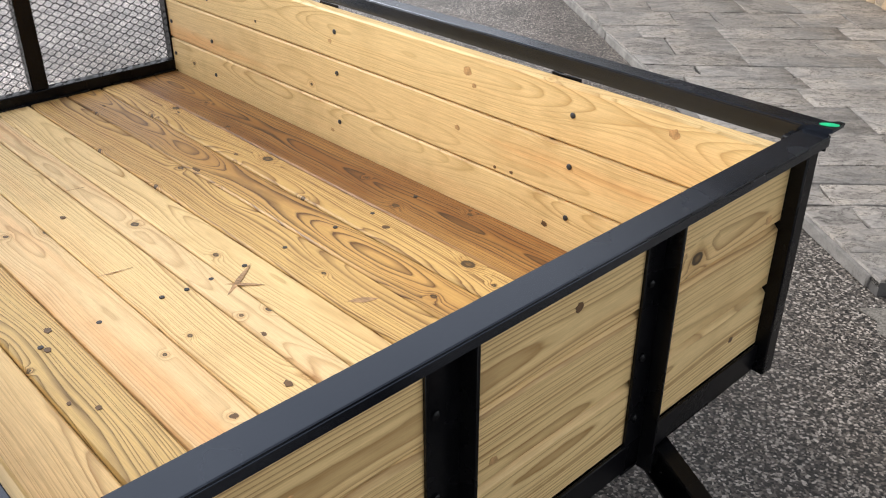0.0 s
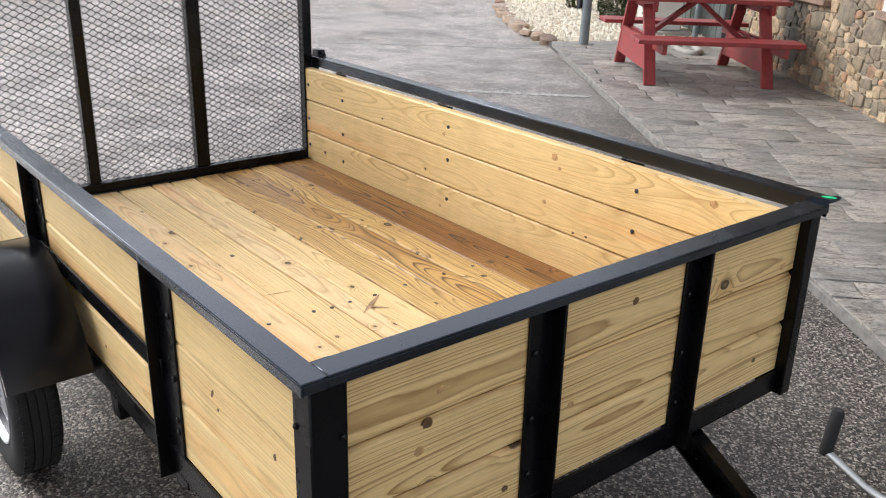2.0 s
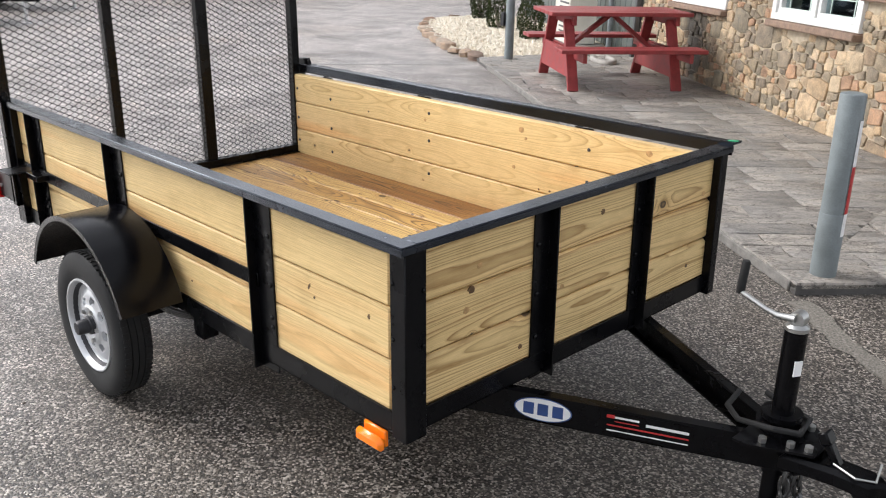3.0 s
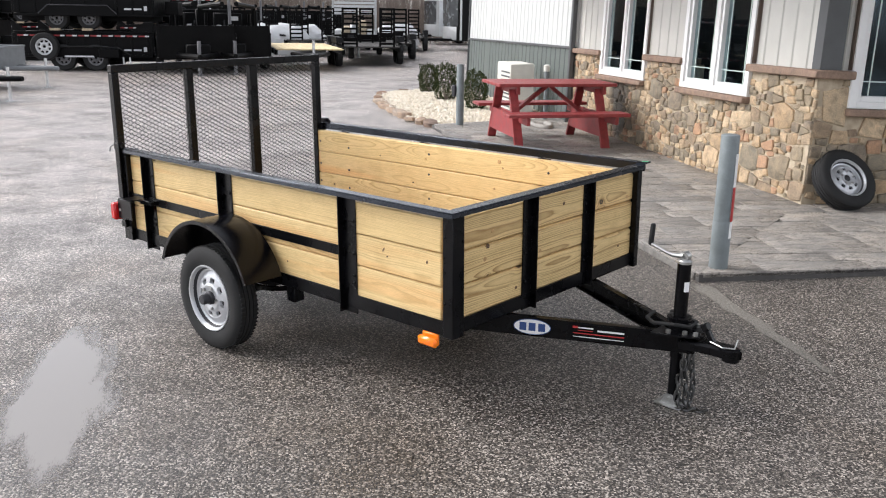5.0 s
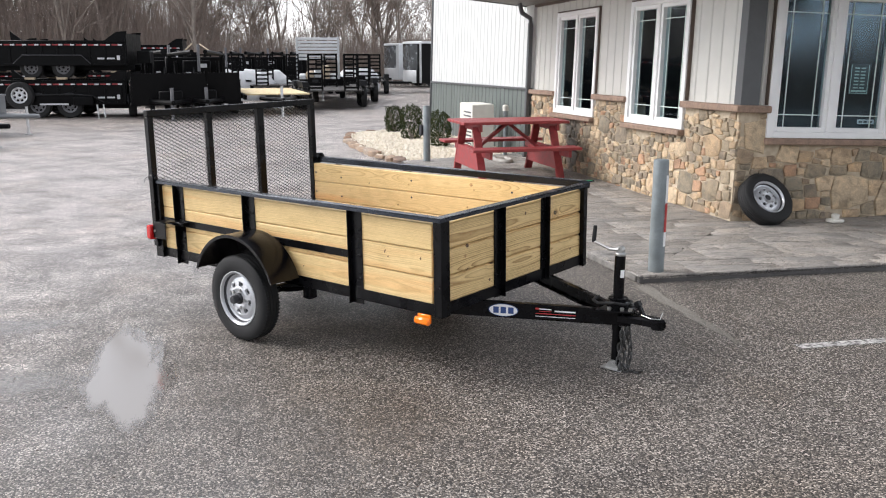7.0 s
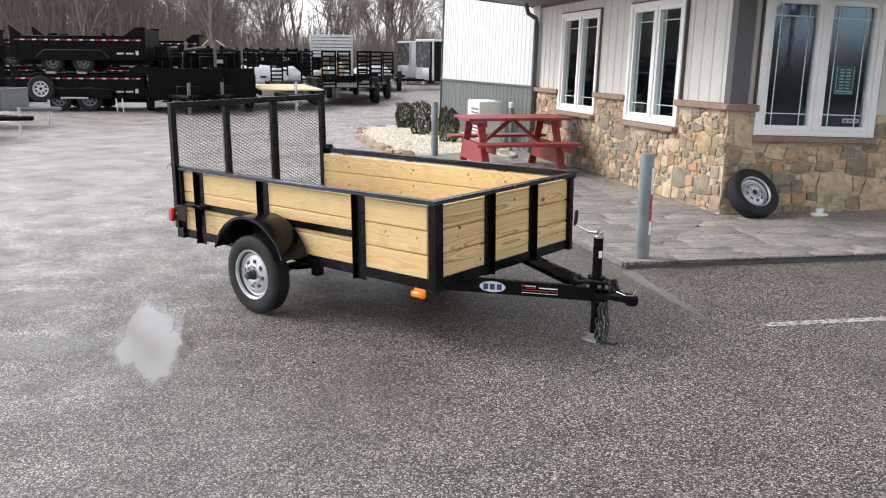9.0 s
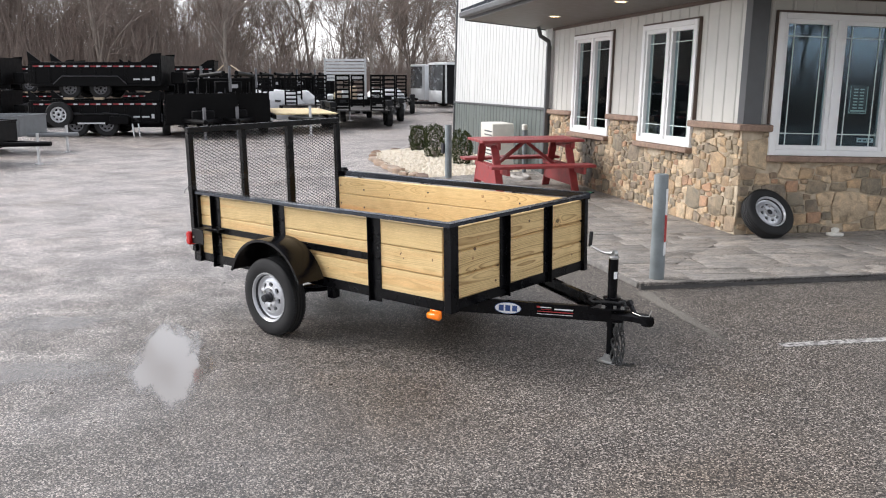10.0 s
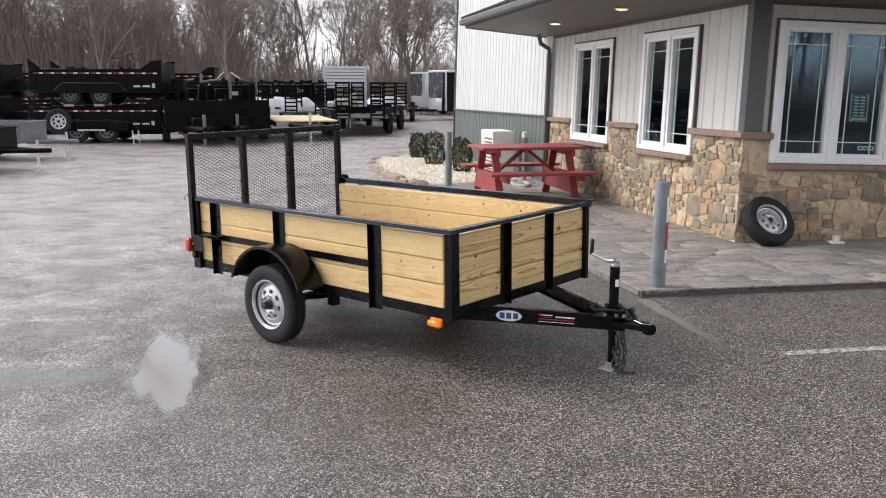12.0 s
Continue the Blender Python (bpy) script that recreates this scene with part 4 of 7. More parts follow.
# jack
JX, JY, JT, JF = 0.615, MID + 0.020, 0.672, 0.031       # jack: place, top, foot
jack = part("jack", Shape(HITCH).tube([(JX, JY, 0.26), (JX, JY, JT)], 0.0285, 24), BLACK, trailer, "black screw jack with bright crank")
part("jack_collar", Shape(HITCH).tube([(JX, JY, 0.392), (JX, JY, 0.412)], 0.062, 24).tube([(JX, JY, 0.425), (JX, JY, 0.440)], 0.052, 24).tube([(JX, JY, 0.412), (JX, JY, 0.425)], 0.038, 20), BLACK, jack)
part("jack_cap", Shape(HITCH).tube([(JX, JY, JT), (JX, JY, JT + 0.010), (JX, JY, JT + 0.018)], [0.030, 0.030, 0.022], 24).tube([(JX, JY - 0.016, JT + 0.030), (JX, JY + 0.016, JT + 0.030)], 0.020, 18), ZINC, jack, "bright zinc cap")
part("crank_arm", Shape(HITCH).tube([(JX, JY - 0.02, JT + 0.034), (JX - 0.045, JY - 0.022, JT + 0.030), (JX - 0.075, JY - 0.022, JT + 0.036), (JX - 0.158, JY - 0.012, JT + 0.058)], [0.010, 0.008, 0.0065, 0.0075], 12), ZINC, jack, "bright zinc crank arm")
part("crank_grip", Shape(HITCH).tube([(JX - 0.157, JY - 0.012, JT + 0.052), (JX - 0.155, JY - 0.012, JT + 0.062), (JX - 0.150, JY - 0.012, JT + 0.137), (JX - 0.150, JY - 0.012, JT + 0.143)], [0.009, 0.0115, 0.0108, 0.008], 16), RUBBER, jack, "black plastic grip")
part("inner_tube", Shape(HITCH).tube([(JX, JY, 0.03 + JF), (JX, JY, 0.27)], 0.0235, 20), BLACK, jack)
foot = part("foot_plate", Shape(HITCH).box((JX - 0.065, JY - 0.050, 0.009 + JF), (JX + 0.060, JY + 0.050, 0.015 + JF), 0.002), ZINC, jack, "bright zinc foot")
for k in (-1, 1):
    part("foot_bracket", Shape(HITCH).add([(JX - 0.045, JY + k * 0.031, 0.009 + JF), (JX + 0.040, JY + k * 0.031, 0.009 + JF), (JX + 0.012, JY + k * 0.031, 0.062 + JF), (JX - 0.018, JY + k * 0.031, 0.062 + JF),
                                          (JX - 0.045, JY + k * 0.027, 0.009 + JF), (JX + 0.040, JY + k * 0.027, 0.009 + JF), (JX + 0.012, JY + k * 0.027, 0.062 + JF), (JX - 0.018, JY + k * 0.027, 0.062 + JF)],
                                         [(0, 1, 2, 3), (7, 6, 5, 4), (0, 4, 5, 1), (1, 5, 6, 2), (2, 6, 7, 3), (3, 7, 4, 0)]), ZINC, foot)
part("foot_pin", Shape(HITCH).tube([(JX, JY - 0.045, 0.045 + JF), (JX, JY + 0.045, 0.045 + JF)], 0.006, 8), ZINC, foot)
part("jack_label", Shape(HITCH @ pose(JX, JY, 0.575, 0, 0, -28)).box((0.020, -0.011, -0.020), (0.0295, 0.011, 0.022), 0.0), WHITE_DECAL, jack, "white paper label")
part("cable", Shape(HITCH).tube([(JX - 0.16, JY + 0.08, 0.40), (JX - 0.14, JY - 0.02, 0.405), (JX - 0.08, JY - 0.075, 0.41), (JX + 0.02, JY - 0.085, 0.43), (JX + 0.07, JY - 0.04, 0.42), (JX + 0.05, JY + 0.06, 0.41), (JX - 0.1, JY + 0.12, 0.405)], 0.008, 8), RUBBER, trailer, "coiled black wiring cable")


def chain_link(m):
    pts = [(0.011 * math.cos(a), 0, 0.020 * math.sin(a) + (0.007 if math.sin(a) > 0 else -0.007)) for a in [2 * math.pi * i / 12 for i in range(13)]]
    return Shape(HITCH @ m).tube(pts, 0.005, 6, caps=False)


for strand, (cx, cy) in enumerate(((JX + 0.038, JY - 0.022), (JX + 0.052, JY + 0.002), (JX + 0.068, JY + 0.022))):
    for k in range(8):
        sway = 0.008 * math.sin(k * 0.9 + strand * 2)
        part("chain_link", chain_link(pose(cx + sway, cy, 0.315 - 0.037 * k - 0.008 * strand, 6 * math.sin(k * 1.7), 8 * math.cos(k), 90 * (k % 2) + 30 + 20 * strand)), CHAIN, trailer)
for k in range(5):
    part("chain_link", chain_link(pose(JX + 0.040 + 0.024 * k, JY - 0.03 + 0.012 * k, 0.012 + JF, 90 if k % 2 else 62, 0, 70)), CHAIN, trailer)

# decals on the drawbar, in its own frame: x along the bar, z up
dec = HITCH @ pose(0, 0.408, 0, 0, 0, 26.6) @ pose(0, -0.0265, 0, 90, 0, 0)
badge = part("badge", Shape(dec).prism(ellipse(0.095, 0.345, 0.082, 0.036, 36), 0.0, 0.0008), BLUE_DECAL, trailer, "white oval badge with a blue border")
part("badge_face", Shape(dec).prism(ellipse(0.095, 0.345, 0.078, 0.033, 36), 0.0008, 0.0014), WHITE_DECAL, badge)
for u in (-0.040, 0.0, 0.042):
    part("badge_mark", Shape(dec).box((0.095 + u - 0.015, 0.327, 0.0014), (0.095 + u + 0.015, 0.363, 0.0020), 0.0), BLUE_DECAL, badge)
sticker = part("sticker", Shape(dec).box((0.265, 0.312, 0.0), (0.500, 0.380, 0.0006), 0.0), BLACK, trailer, "dealer sticker with red and white lines")
for u0, u1, z0, z1, m in ((0.402, 0.462, 0.362, 0.368, WHITE_DECAL), (0.380, 0.396, 0.361, 0.371, RED_DECAL), (0.485, 0.592, 0.353, 0.361, WHITE_DECAL), (0.402, 0.462, 0.351, 0.354, RED_DECAL),
                          (0.382, 0.592, 0.337, 0.3415, RED_DECAL), (0.382, 0.592, 0.322, 0.3255, WHITE_DECAL)):
    part("sticker_bar", Shape(dec).box((u0 - 0.11, z0, 0.0006), (u1 - 0.105, z1, 0.0011), 0.0), m, sticker)
part("green_sticker", Shape(pose(0.026, WID + 0.022, RT + 0.0112, 0, 0, 30)).prism(ellipse(0, 0, 0.018, 0.009, 18), 0.0, 0.0006), GREEN_DOT, trailer, "small green sticker")



# ---------------------------------------------------------------- the building
CORNER = (-0.495, 5.155)
LEVEL = pose(CORNER[0], CORNER[1], 0.052, -1.72, 0.57, 0)               # the lot falls away from the building
WALL_A = LEVEL @ pose(0, 0, 0, 0, 0, 143.0)                             # x along the wall, y outward
WALL_B = LEVEL @ pose(0, 0, 0, 0, 0, 50.0) @ Matrix.Diagonal((1, -1, 1, 1))   # the same
A_END, BIG_END, SOFFIT_Z = 6.00, 12.90, 2.455
PIERS_A = [(0.0, 1.070), (2.463, 3.483), (4.92, A_END)]
WINS_A = [(1.070, 2.463), (3.483, 4.92)]
WIN_B = (0.305, 1.63)
SILL, CAP, HEAD = 0.840, 1.150, 2.27

wall_a = single("wall_1", Shape(WALL_A).box((-0.0, -0.25, 0), (A_END, 0.0, SILL - 0.06)), MORTAR, "tan mortared stone wall below cream siding", "wall", kind="structure", smooth=False)
for a, b in PIERS_A:
    part("pier", Shape(WALL_A).box((a + 0.02, -0.25, SILL - 0.06), (b - 0.02, -0.003, CAP - 0.07)), MORTAR, wall_a, smooth=False)
    part("cap_stone", Shape(WALL_A).box((a - (0.07 if a == 0 else 0.0), -0.2, CAP - 0.07), (b, 0.07, CAP), 0.010), CAP_STONE, wall_a, "brown stone cap")
wall_b = single("wall_2", Shape(WALL_B).box((0.0, -0.25, 0), (7.0, -0.002, SILL - 0.06)), MORTAR, "stone wall in the shade of the eaves", "wall", kind="structure", smooth=False)
part("pier", Shape(WALL_B).box((0.0, -0.25, SILL - 0.06), (WIN_B[0] - 0.02, -0.002, CAP - 0.07)), MORTAR, wall_b, smooth=False)
part("cap_stone", Shape(WALL_B).box((-0.0, -0.2, CAP - 0.072), (WIN_B[0], 0.07, CAP - 0.002), 0.010), CAP_STONE, wall_b, "brown stone cap")
part("pier", Shape(WALL_B).box((WIN_B[1] + 0.02, -0.25, SILL - 0.06), (7.0, -0.002, CAP - 0.07)), MORTAR, wall_b, smooth=False)


def siding(parent, frame_m, a, b, z0, z1, material, pitch=0.23, out=-0.02, rib=0.011, back=0.10):
    """One panel of upright metal siding with standing ribs."""
    s = Shape(frame_m).box((a, out - back, z0), (b, out, z1))
    k = math.ceil(a / pitch) * pitch
    while k < b - 0.02:
        s.add([(k - 0.022, out, z0), (k - 0.010, out + rib, z0), (k + 0.010, out + rib, z0), (k + 0.022, out, z0),
               (k - 0.022, out, z1), (k - 0.010, out + rib, z1), (k + 0.010, out + rib, z1), (k + 0.022, out, z1)],
              [(0, 1, 5, 4), (1, 2, 6, 5), (2, 3, 7, 6)])
        k += pitch
    return part("siding_panel", s, material, parent, smooth=False)


for a, b in PIERS_A:
    siding(wall_a, WALL_A, a + (0.05 if a == 0 else 0.0), b, CAP, HEAD + 0.02, SIDING)
siding(wall_a, WALL_A, 0.05, A_END, HEAD + 0.02, SOFFIT_Z + 0.05, SIDING)
siding(wall_b, WALL_B, 0.18, WIN_B[0], CAP, HEAD + 0.02, SIDING)
siding(wall_b, WALL_B, WIN_B[1], 7.0, CAP - 0.07, HEAD + 0.02, SIDING)
siding(wall_b, WALL_B, 0.18, 7.0, HEAD + 0.02, SOFFIT_Z + 0.05, SIDING)
part("corner_trim", Shape(WALL_B).box((-0.015, -0.10, CAP - 0.002), (0.18, 0.035, SOFFIT_Z + 0.02), 0.004), GREY_TRIM, wall_b, "charcoal corner board")
part("frieze_trim", Shape(WALL_A).box((0.0, -0.02, SOFFIT_Z - 0.035), (A_END, 0.018, SOFFIT_Z + 0.02), 0.003), BROWN_TRIM, wall_a)
part("frieze_trim", Shape(WALL_B).box((0.18, -0.02, SOFFIT_Z - 0.035), (7.0, 0.018, SOFFIT_Z + 0.02), 0.003), BROWN_TRIM, wall_b)


def window(name, frame_m, a, b, parent_label):
    """A white two-leaf window with a border of glazing bars, in an opening from a to b."""
    z0, z1 = SILL, HEAD
    w = single(name, Shape(frame_m).box((a - 0.02, -0.10, z0 - 0.0), (a + 0.055, 0.035, z1), 0.004).box((b - 0.055, -0.10, z0), (b + 0.02, 0.035, z1), 0.004)
               .box((a + 0.055, -0.10, z0), (b - 0.055, 0.035, z0 + 0.06), 0.004).box((a + 0.055, -0.10, z1 - 0.06), (b - 0.055, 0.035, z1), 0.004)
               .box(((a + b) / 2 - 0.035, -0.10, z0 + 0.06), ((a + b) / 2 + 0.035, 0.030, z1 - 0.06), 0.004), WHITE_PAINT, parent_label, "window", kind="structure")
    part("window_trim", Shape(frame_m).box((a - 0.036, -0.05, z1), (b + 0.036, 0.022, z1 + 0.022), 0.003).box((a - 0.036, -0.05, CAP + 0.005), (a - 0.02, 0.020, z1), 0.003)
         .box((b + 0.02, -0.05, CAP + 0.005), (b + 0.036, 0.020, z1), 0.003), BROWN_TRIM, w, "dark brown trim")
    part("window_sill", Shape(frame_m).box((a - 0.03, -0.10, z0 - 0.065), (b + 0.03, 0.085, z0 - 0.003), 0.010), CAP_STONE, w, "brown stone sill")
    mid = (a + b) / 2
    for p, q in ((a + 0.055, mid - 0.035), (mid + 0.035, b - 0.055)):
        leaf = part("casement", Shape(frame_m).box((p, -0.07, z0 + 0.06), (p + 0.045, 0.012, z1 - 0.06), 0.003).box((q - 0.045, -0.07, z0 + 0.06), (q, 0.012, z1 - 0.06), 0.003)
                    .box((p + 0.045, -0.07, z0 + 0.06), (q - 0.045, 0.012, z0 + 0.105), 0.003).box((p + 0.045, -0.07, z1 - 0.105), (q - 0.045, 0.012, z1 - 0.06), 0.003), WHITE_PAINT, w)
        u0, u1, v0, v1 = p + 0.045, q - 0.045, z0 + 0.105, z1 - 0.105
        pane = part("pane", Shape(frame_m).box((u0, -0.040, v0), (u1, -0.034, v1)), GLASS, leaf, "dark reflecting glass", smooth=False)
        pane.visible_shadow = False
        for s in (u0 + 0.085, u1 - 0.085):
            part("glazing_bar", Shape(frame_m).box((s - 0.005, -0.032, v0), (s + 0.005, -0.026, v1)), MUNTIN, leaf, smooth=False)
        for z in (v0 + 0.12, v1 - 0.12):
            part("glazing_bar", Shape(frame_m).box((u0, -0.0315, z - 0.005), (u1, -0.0265, z + 0.005)), MUNTIN, leaf, smooth=False)
    return w


window("window_1", WALL_A, *WINS_A[1], "white two-leaf window above a brown stone sill")
window("window_2", WALL_A, *WINS_A[0], "white two-leaf window above a brown stone sill")
window3 = window("window_3", WALL_B, *WIN_B, "wide white two-leaf window in the shaded wall")
notice = part("notice", Shape(WALL_B).box((1.185, -0.060, 1.28), (1.405, -0.056, 1.575)), GREY_TRIM, window3, "small dark notice with pale lines behind the glass", smooth=False)
for k in range(7):
    for u in (1.235, 1.305):
        part("notice_line", Shape(WALL_B).box((u, -0.0555, 1.335 + k * 0.032), (u + 0.05, -0.0545, 1.348 + k * 0.032)), MUNTIN, notice, smooth=False)
for a, b, z0, z1 in ((1.195, 1.202, 1.290, 1.565), (1.388, 1.395, 1.290, 1.565), (1.195, 1.395, 1.285, 1.292), (1.215, 1.38, 1.302, 1.319)):
    part("notice_border", Shape(WALL_B).box((a, -0.0553, z0), (b, -0.0543, z1)), MUNTIN, notice, smooth=False)
sign = part("small_sign", Shape(WALL_B).box((1.325, -0.060, 0.985), (1.515, -0.056, 1.03)), WHITE_DECAL, window3, "narrow white sign at the foot of the glass", smooth=False)
for k in range(3):
    part("sign_bar", Shape(WALL_B).box((1.34 + 0.055 * k, -0.0555, 0.997), (1.38 + 0.055 * k, -0.0545, 1.016)), GREY_TRIM, sign, smooth=False)

# shells added behind the windows; near-black wall colour stands in for dim rooms
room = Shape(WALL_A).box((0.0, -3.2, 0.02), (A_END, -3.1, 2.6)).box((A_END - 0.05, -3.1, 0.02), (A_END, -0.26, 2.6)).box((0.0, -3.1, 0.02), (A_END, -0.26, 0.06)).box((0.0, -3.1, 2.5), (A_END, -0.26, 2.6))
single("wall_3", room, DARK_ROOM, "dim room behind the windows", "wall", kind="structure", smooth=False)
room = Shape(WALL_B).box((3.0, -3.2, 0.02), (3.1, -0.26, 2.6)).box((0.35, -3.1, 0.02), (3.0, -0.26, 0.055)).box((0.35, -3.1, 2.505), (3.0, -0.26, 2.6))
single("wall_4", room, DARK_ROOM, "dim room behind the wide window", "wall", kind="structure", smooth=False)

# taller metal-clad part
hall = thing("wall_5", "tall white metal wall with a grey wainscot", "wall", kind="structure")
for k in range(8):
    a, b = A_END + 0.88 * k, A_END + 0.88 * (k + 1)
    siding(hall, WALL_A, a, min(b, BIG_END), 0.0, 1.13, GREY_SIDING, out=0.02)
    siding(hall, WALL_A, a, min(b, BIG_END), 1.17, 5.8, WHITE_SIDING, out=0.02)
part("seam_trim", Shape(WALL_A).box((A_END, 0.0, 1.13), (BIG_END, 0.05, 1.17), 0.004), GREY_TRIM, hall)
part("corner_trim", Shape(WALL_A).box((BIG_END - 0.02, -0.12, 0.0), (BIG_END + 0.03, 0.055, 5.8), 0.004), GREY_TRIM, hall, "charcoal corner trim")
part("end_wall", Shape(WALL_A).box((BIG_END - 0.15, -9.0, 0.0), (BIG_END, -0.12, 5.8)), WHITE_SIDING, hall, smooth=False)
part("back_wall", Shape(WALL_A).box((0.0, -9.2, 0.0), (BIG_END, -9.0, 5.8)), WHITE_SIDING, hall, smooth=False)
part("roof", Shape(WALL_A).add([(A_END - 0.1, 0.5, 5.75), (BIG_END + 0.4, 0.5, 5.75), (BIG_END + 0.4, -4.5, 7.4), (A_END - 0.1, -4.5, 7.4), (BIG_END + 0.4, -9.5, 5.75), (A_END - 0.1, -9.5, 5.75)], [(0, 1, 2, 3), (3, 2, 4, 5)]), ROOF_METAL, hall, smooth=False)
part("party_wall", Shape(WALL_A).box((A_END - 0.15, -9.0, 2.6), (A_END, 0.0, 5.8)), WHITE_SIDING, hall, smooth=False)

# eaves: soffit, fascia and the standing-seam roof
OVER, RISE, END = 1.38, 0.10, 6.40


def soffit_slab(name, frame_m, a, b, over, drop):
    s = Shape(frame_m).add([(a, -0.05, SOFFIT_Z - drop), (b, -0.05, SOFFIT_Z - drop), (b, over, SOFFIT_Z + RISE - drop), (a, over, SOFFIT_Z + RISE - drop),
                            (a, -0.05, SOFFIT_Z + 0.04), (b, -0.05, SOFFIT_Z + 0.04), (b, over, SOFFIT_Z + RISE + 0.04), (a, over, SOFFIT_Z + RISE + 0.04)],
                           [(0, 3, 2, 1), (4, 5, 6, 7), (0, 1, 5, 4), (2, 3, 7, 6), (1, 2, 6, 5), (3, 0, 4, 7)])
    k = a + 0.3
    while k < b:
        s.add([(k - 0.006, 0.0, SOFFIT_Z - drop - 0.004), (k + 0.006, 0.0, SOFFIT_Z - drop - 0.004), (k + 0.006, over, SOFFIT_Z + RISE - drop - 0.004), (k - 0.006, over, SOFFIT_Z + RISE - drop - 0.004)], [(0, 3, 2, 1)])
        k += 0.3
    return single(name, s, SOFFIT, "dark taupe panelled soffit under the eaves", "ceiling", kind="structure", smooth=False)


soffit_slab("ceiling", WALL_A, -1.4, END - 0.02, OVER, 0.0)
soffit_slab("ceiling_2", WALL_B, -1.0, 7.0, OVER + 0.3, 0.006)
roof = thing("roof_1", "dark standing-seam metal roof over the eaves", "roof", kind="structure")
zf = SOFFIT_Z + RISE
part("fascia", Shape(WALL_A).box((-1.3, OVER, zf - 0.01), (END, OVER + 0.03, zf + 0.13), 0.004), GREY_TRIM, roof, "charcoal fascia")
part("fascia", Shape(WALL_A).add([(END, 0.0, SOFFIT_Z - 0.01), (END, OVER + 0.03, zf - 0.01), (END, OVER + 0.03, zf + 0.13), (END, 0.0, zf + 0.6),
                                  (END - 0.03, 0.0, SOFFIT_Z - 0.01), (END - 0.03, OVER + 0.03, zf - 0.01), (END - 0.03, OVER + 0.03, zf + 0.13), (END - 0.03, 0.0, zf + 0.6)],
                                 [(0, 1, 2, 3), (7, 6, 5, 4), (0, 4, 5, 1), (1, 5, 6, 2), (2, 6, 7, 3)]), GREY_TRIM, roof, "charcoal fascia", smooth=False)
part("gutter", Shape(WALL_A).box((-1.3, OVER + 0.03, zf + 0.03), (END + 0.02, OVER + 0.13, zf + 0.125), 0.02), GREY_TRIM, roof, "charcoal gutter")
part("fascia", Shape(WALL_B).box((-1.0, OVER + 0.3, zf - 0.02), (7.0, OVER + 0.33, zf + 0.13), 0.004), GREY_TRIM, roof, "charcoal fascia")
SLOPE = 0.42
zr = zf + 0.13
part("roof_panel", Shape(WALL_A).add([(-1.3, OVER + 0.1, zr), (END + 0.02, OVER + 0.1, zr), (END + 0.02, -3.2, zr + SLOPE * (3.2 + OVER)), (-1.3, -3.2, zr + SLOPE * (3.2 + OVER)),
                                      (-1.3, OVER + 0.1, zr - 0.03), (END + 0.02, OVER + 0.1, zr - 0.03), (END + 0.02, -3.2, zr - 0.03 + SLOPE * (3.2 + OVER)), (-1.3, -3.2, zr - 0.03 + SLOPE * (3.2 + OVER))],
                                     [(0, 1, 2, 3), (4, 7, 6, 5), (0, 4, 5, 1), (1, 5, 6, 2)]), ROOF_METAL, roof, smooth=False)
for k in range(19):
    s = END - 0.42 * k
    part("roof_seam", Shape(WALL_A).add([(s - 0.012, OVER + 0.1, zr), (s + 0.012, OVER + 0.1, zr), (s + 0.012, OVER + 0.1, zr + 0.04), (s - 0.012, OVER + 0.1, zr + 0.04),
                                         (s - 0.012, -3.2, zr + SLOPE * (3.2 + OVER)), (s + 0.012, -3.2, zr + SLOPE * (3.2 + OVER)), (s + 0.012, -3.2, zr + 0.04 + SLOPE * (3.2 + OVER)), (s - 0.012, -3.2, zr + 0.04 + SLOPE * (3.2 + OVER))],
                                        [(0, 1, 2, 3), (0, 4, 5, 1), (1, 5, 6, 2), (2, 6, 7, 3), (3, 7, 4, 0)]), ROOF_METAL, roof, smooth=False)
for s, o in ((1.85, 0.62), (4.20, 0.62)):
    lamp = single("recessed_light", Shape(WALL_A @ Matrix.Translation((s, o, SOFFIT_Z + RISE * 0.43))).prism(ellipse(0, 0, 0.085, 0.085, 24), -0.008, 0.0), WHITE_PAINT, "small round recessed light glowing warm in the soffit", "ceiling light", group="soffit lights")
    part("lens", Shape(WALL_A @ Matrix.Translation((s, o, SOFFIT_Z + RISE * 0.43))).prism(ellipse(0, 0, 0.062, 0.062, 24), -0.012, -0.008), LAMP_GLOW, lamp)
spout = thing("downspout", "charcoal metal downspout on the building's corner", "downspout")
part("spout_pipe", Shape(WALL_A).box((A_END - 0.02, 0.03, 0.06), (A_END + 0.06, 0.10, 2.18), 0.010), GREY_TRIM, spout)
part("spout_elbow", Shape(WALL_A).tube([(A_END + 0.02, 0.065, 2.17), (A_END + 0.02, 0.075, 2.25), (A_END + 0.02, 0.22, 2.33), (A_END + 0.02, 0.26, SOFFIT_Z + 0.02)], 0.036, 10), GREY_TRIM, spout)


# ---------------------------------------------------------------- patio furniture and loose things
def clip(poly, p, n):
    """The part of a convex outline on the side of p that n points away from."""
    out = []
    for i, a in enumerate(poly):
        b = poly[(i + 1) % len(poly)]
        da, db = (a[0] - p[0]) * n[0] + (a[1] - p[1]) * n[1], (b[0] - p[0]) * n[0] + (b[1] - p[1]) * n[1]
        if da <= 0:
            out.append(a)
        if (da < 0 < db) or (db < 0 < da):
            t = da / (da - db)
            out.append((a[0] + (b[0] - a[0]) * t, a[1] + (b[1] - a[1]) * t))
    return out


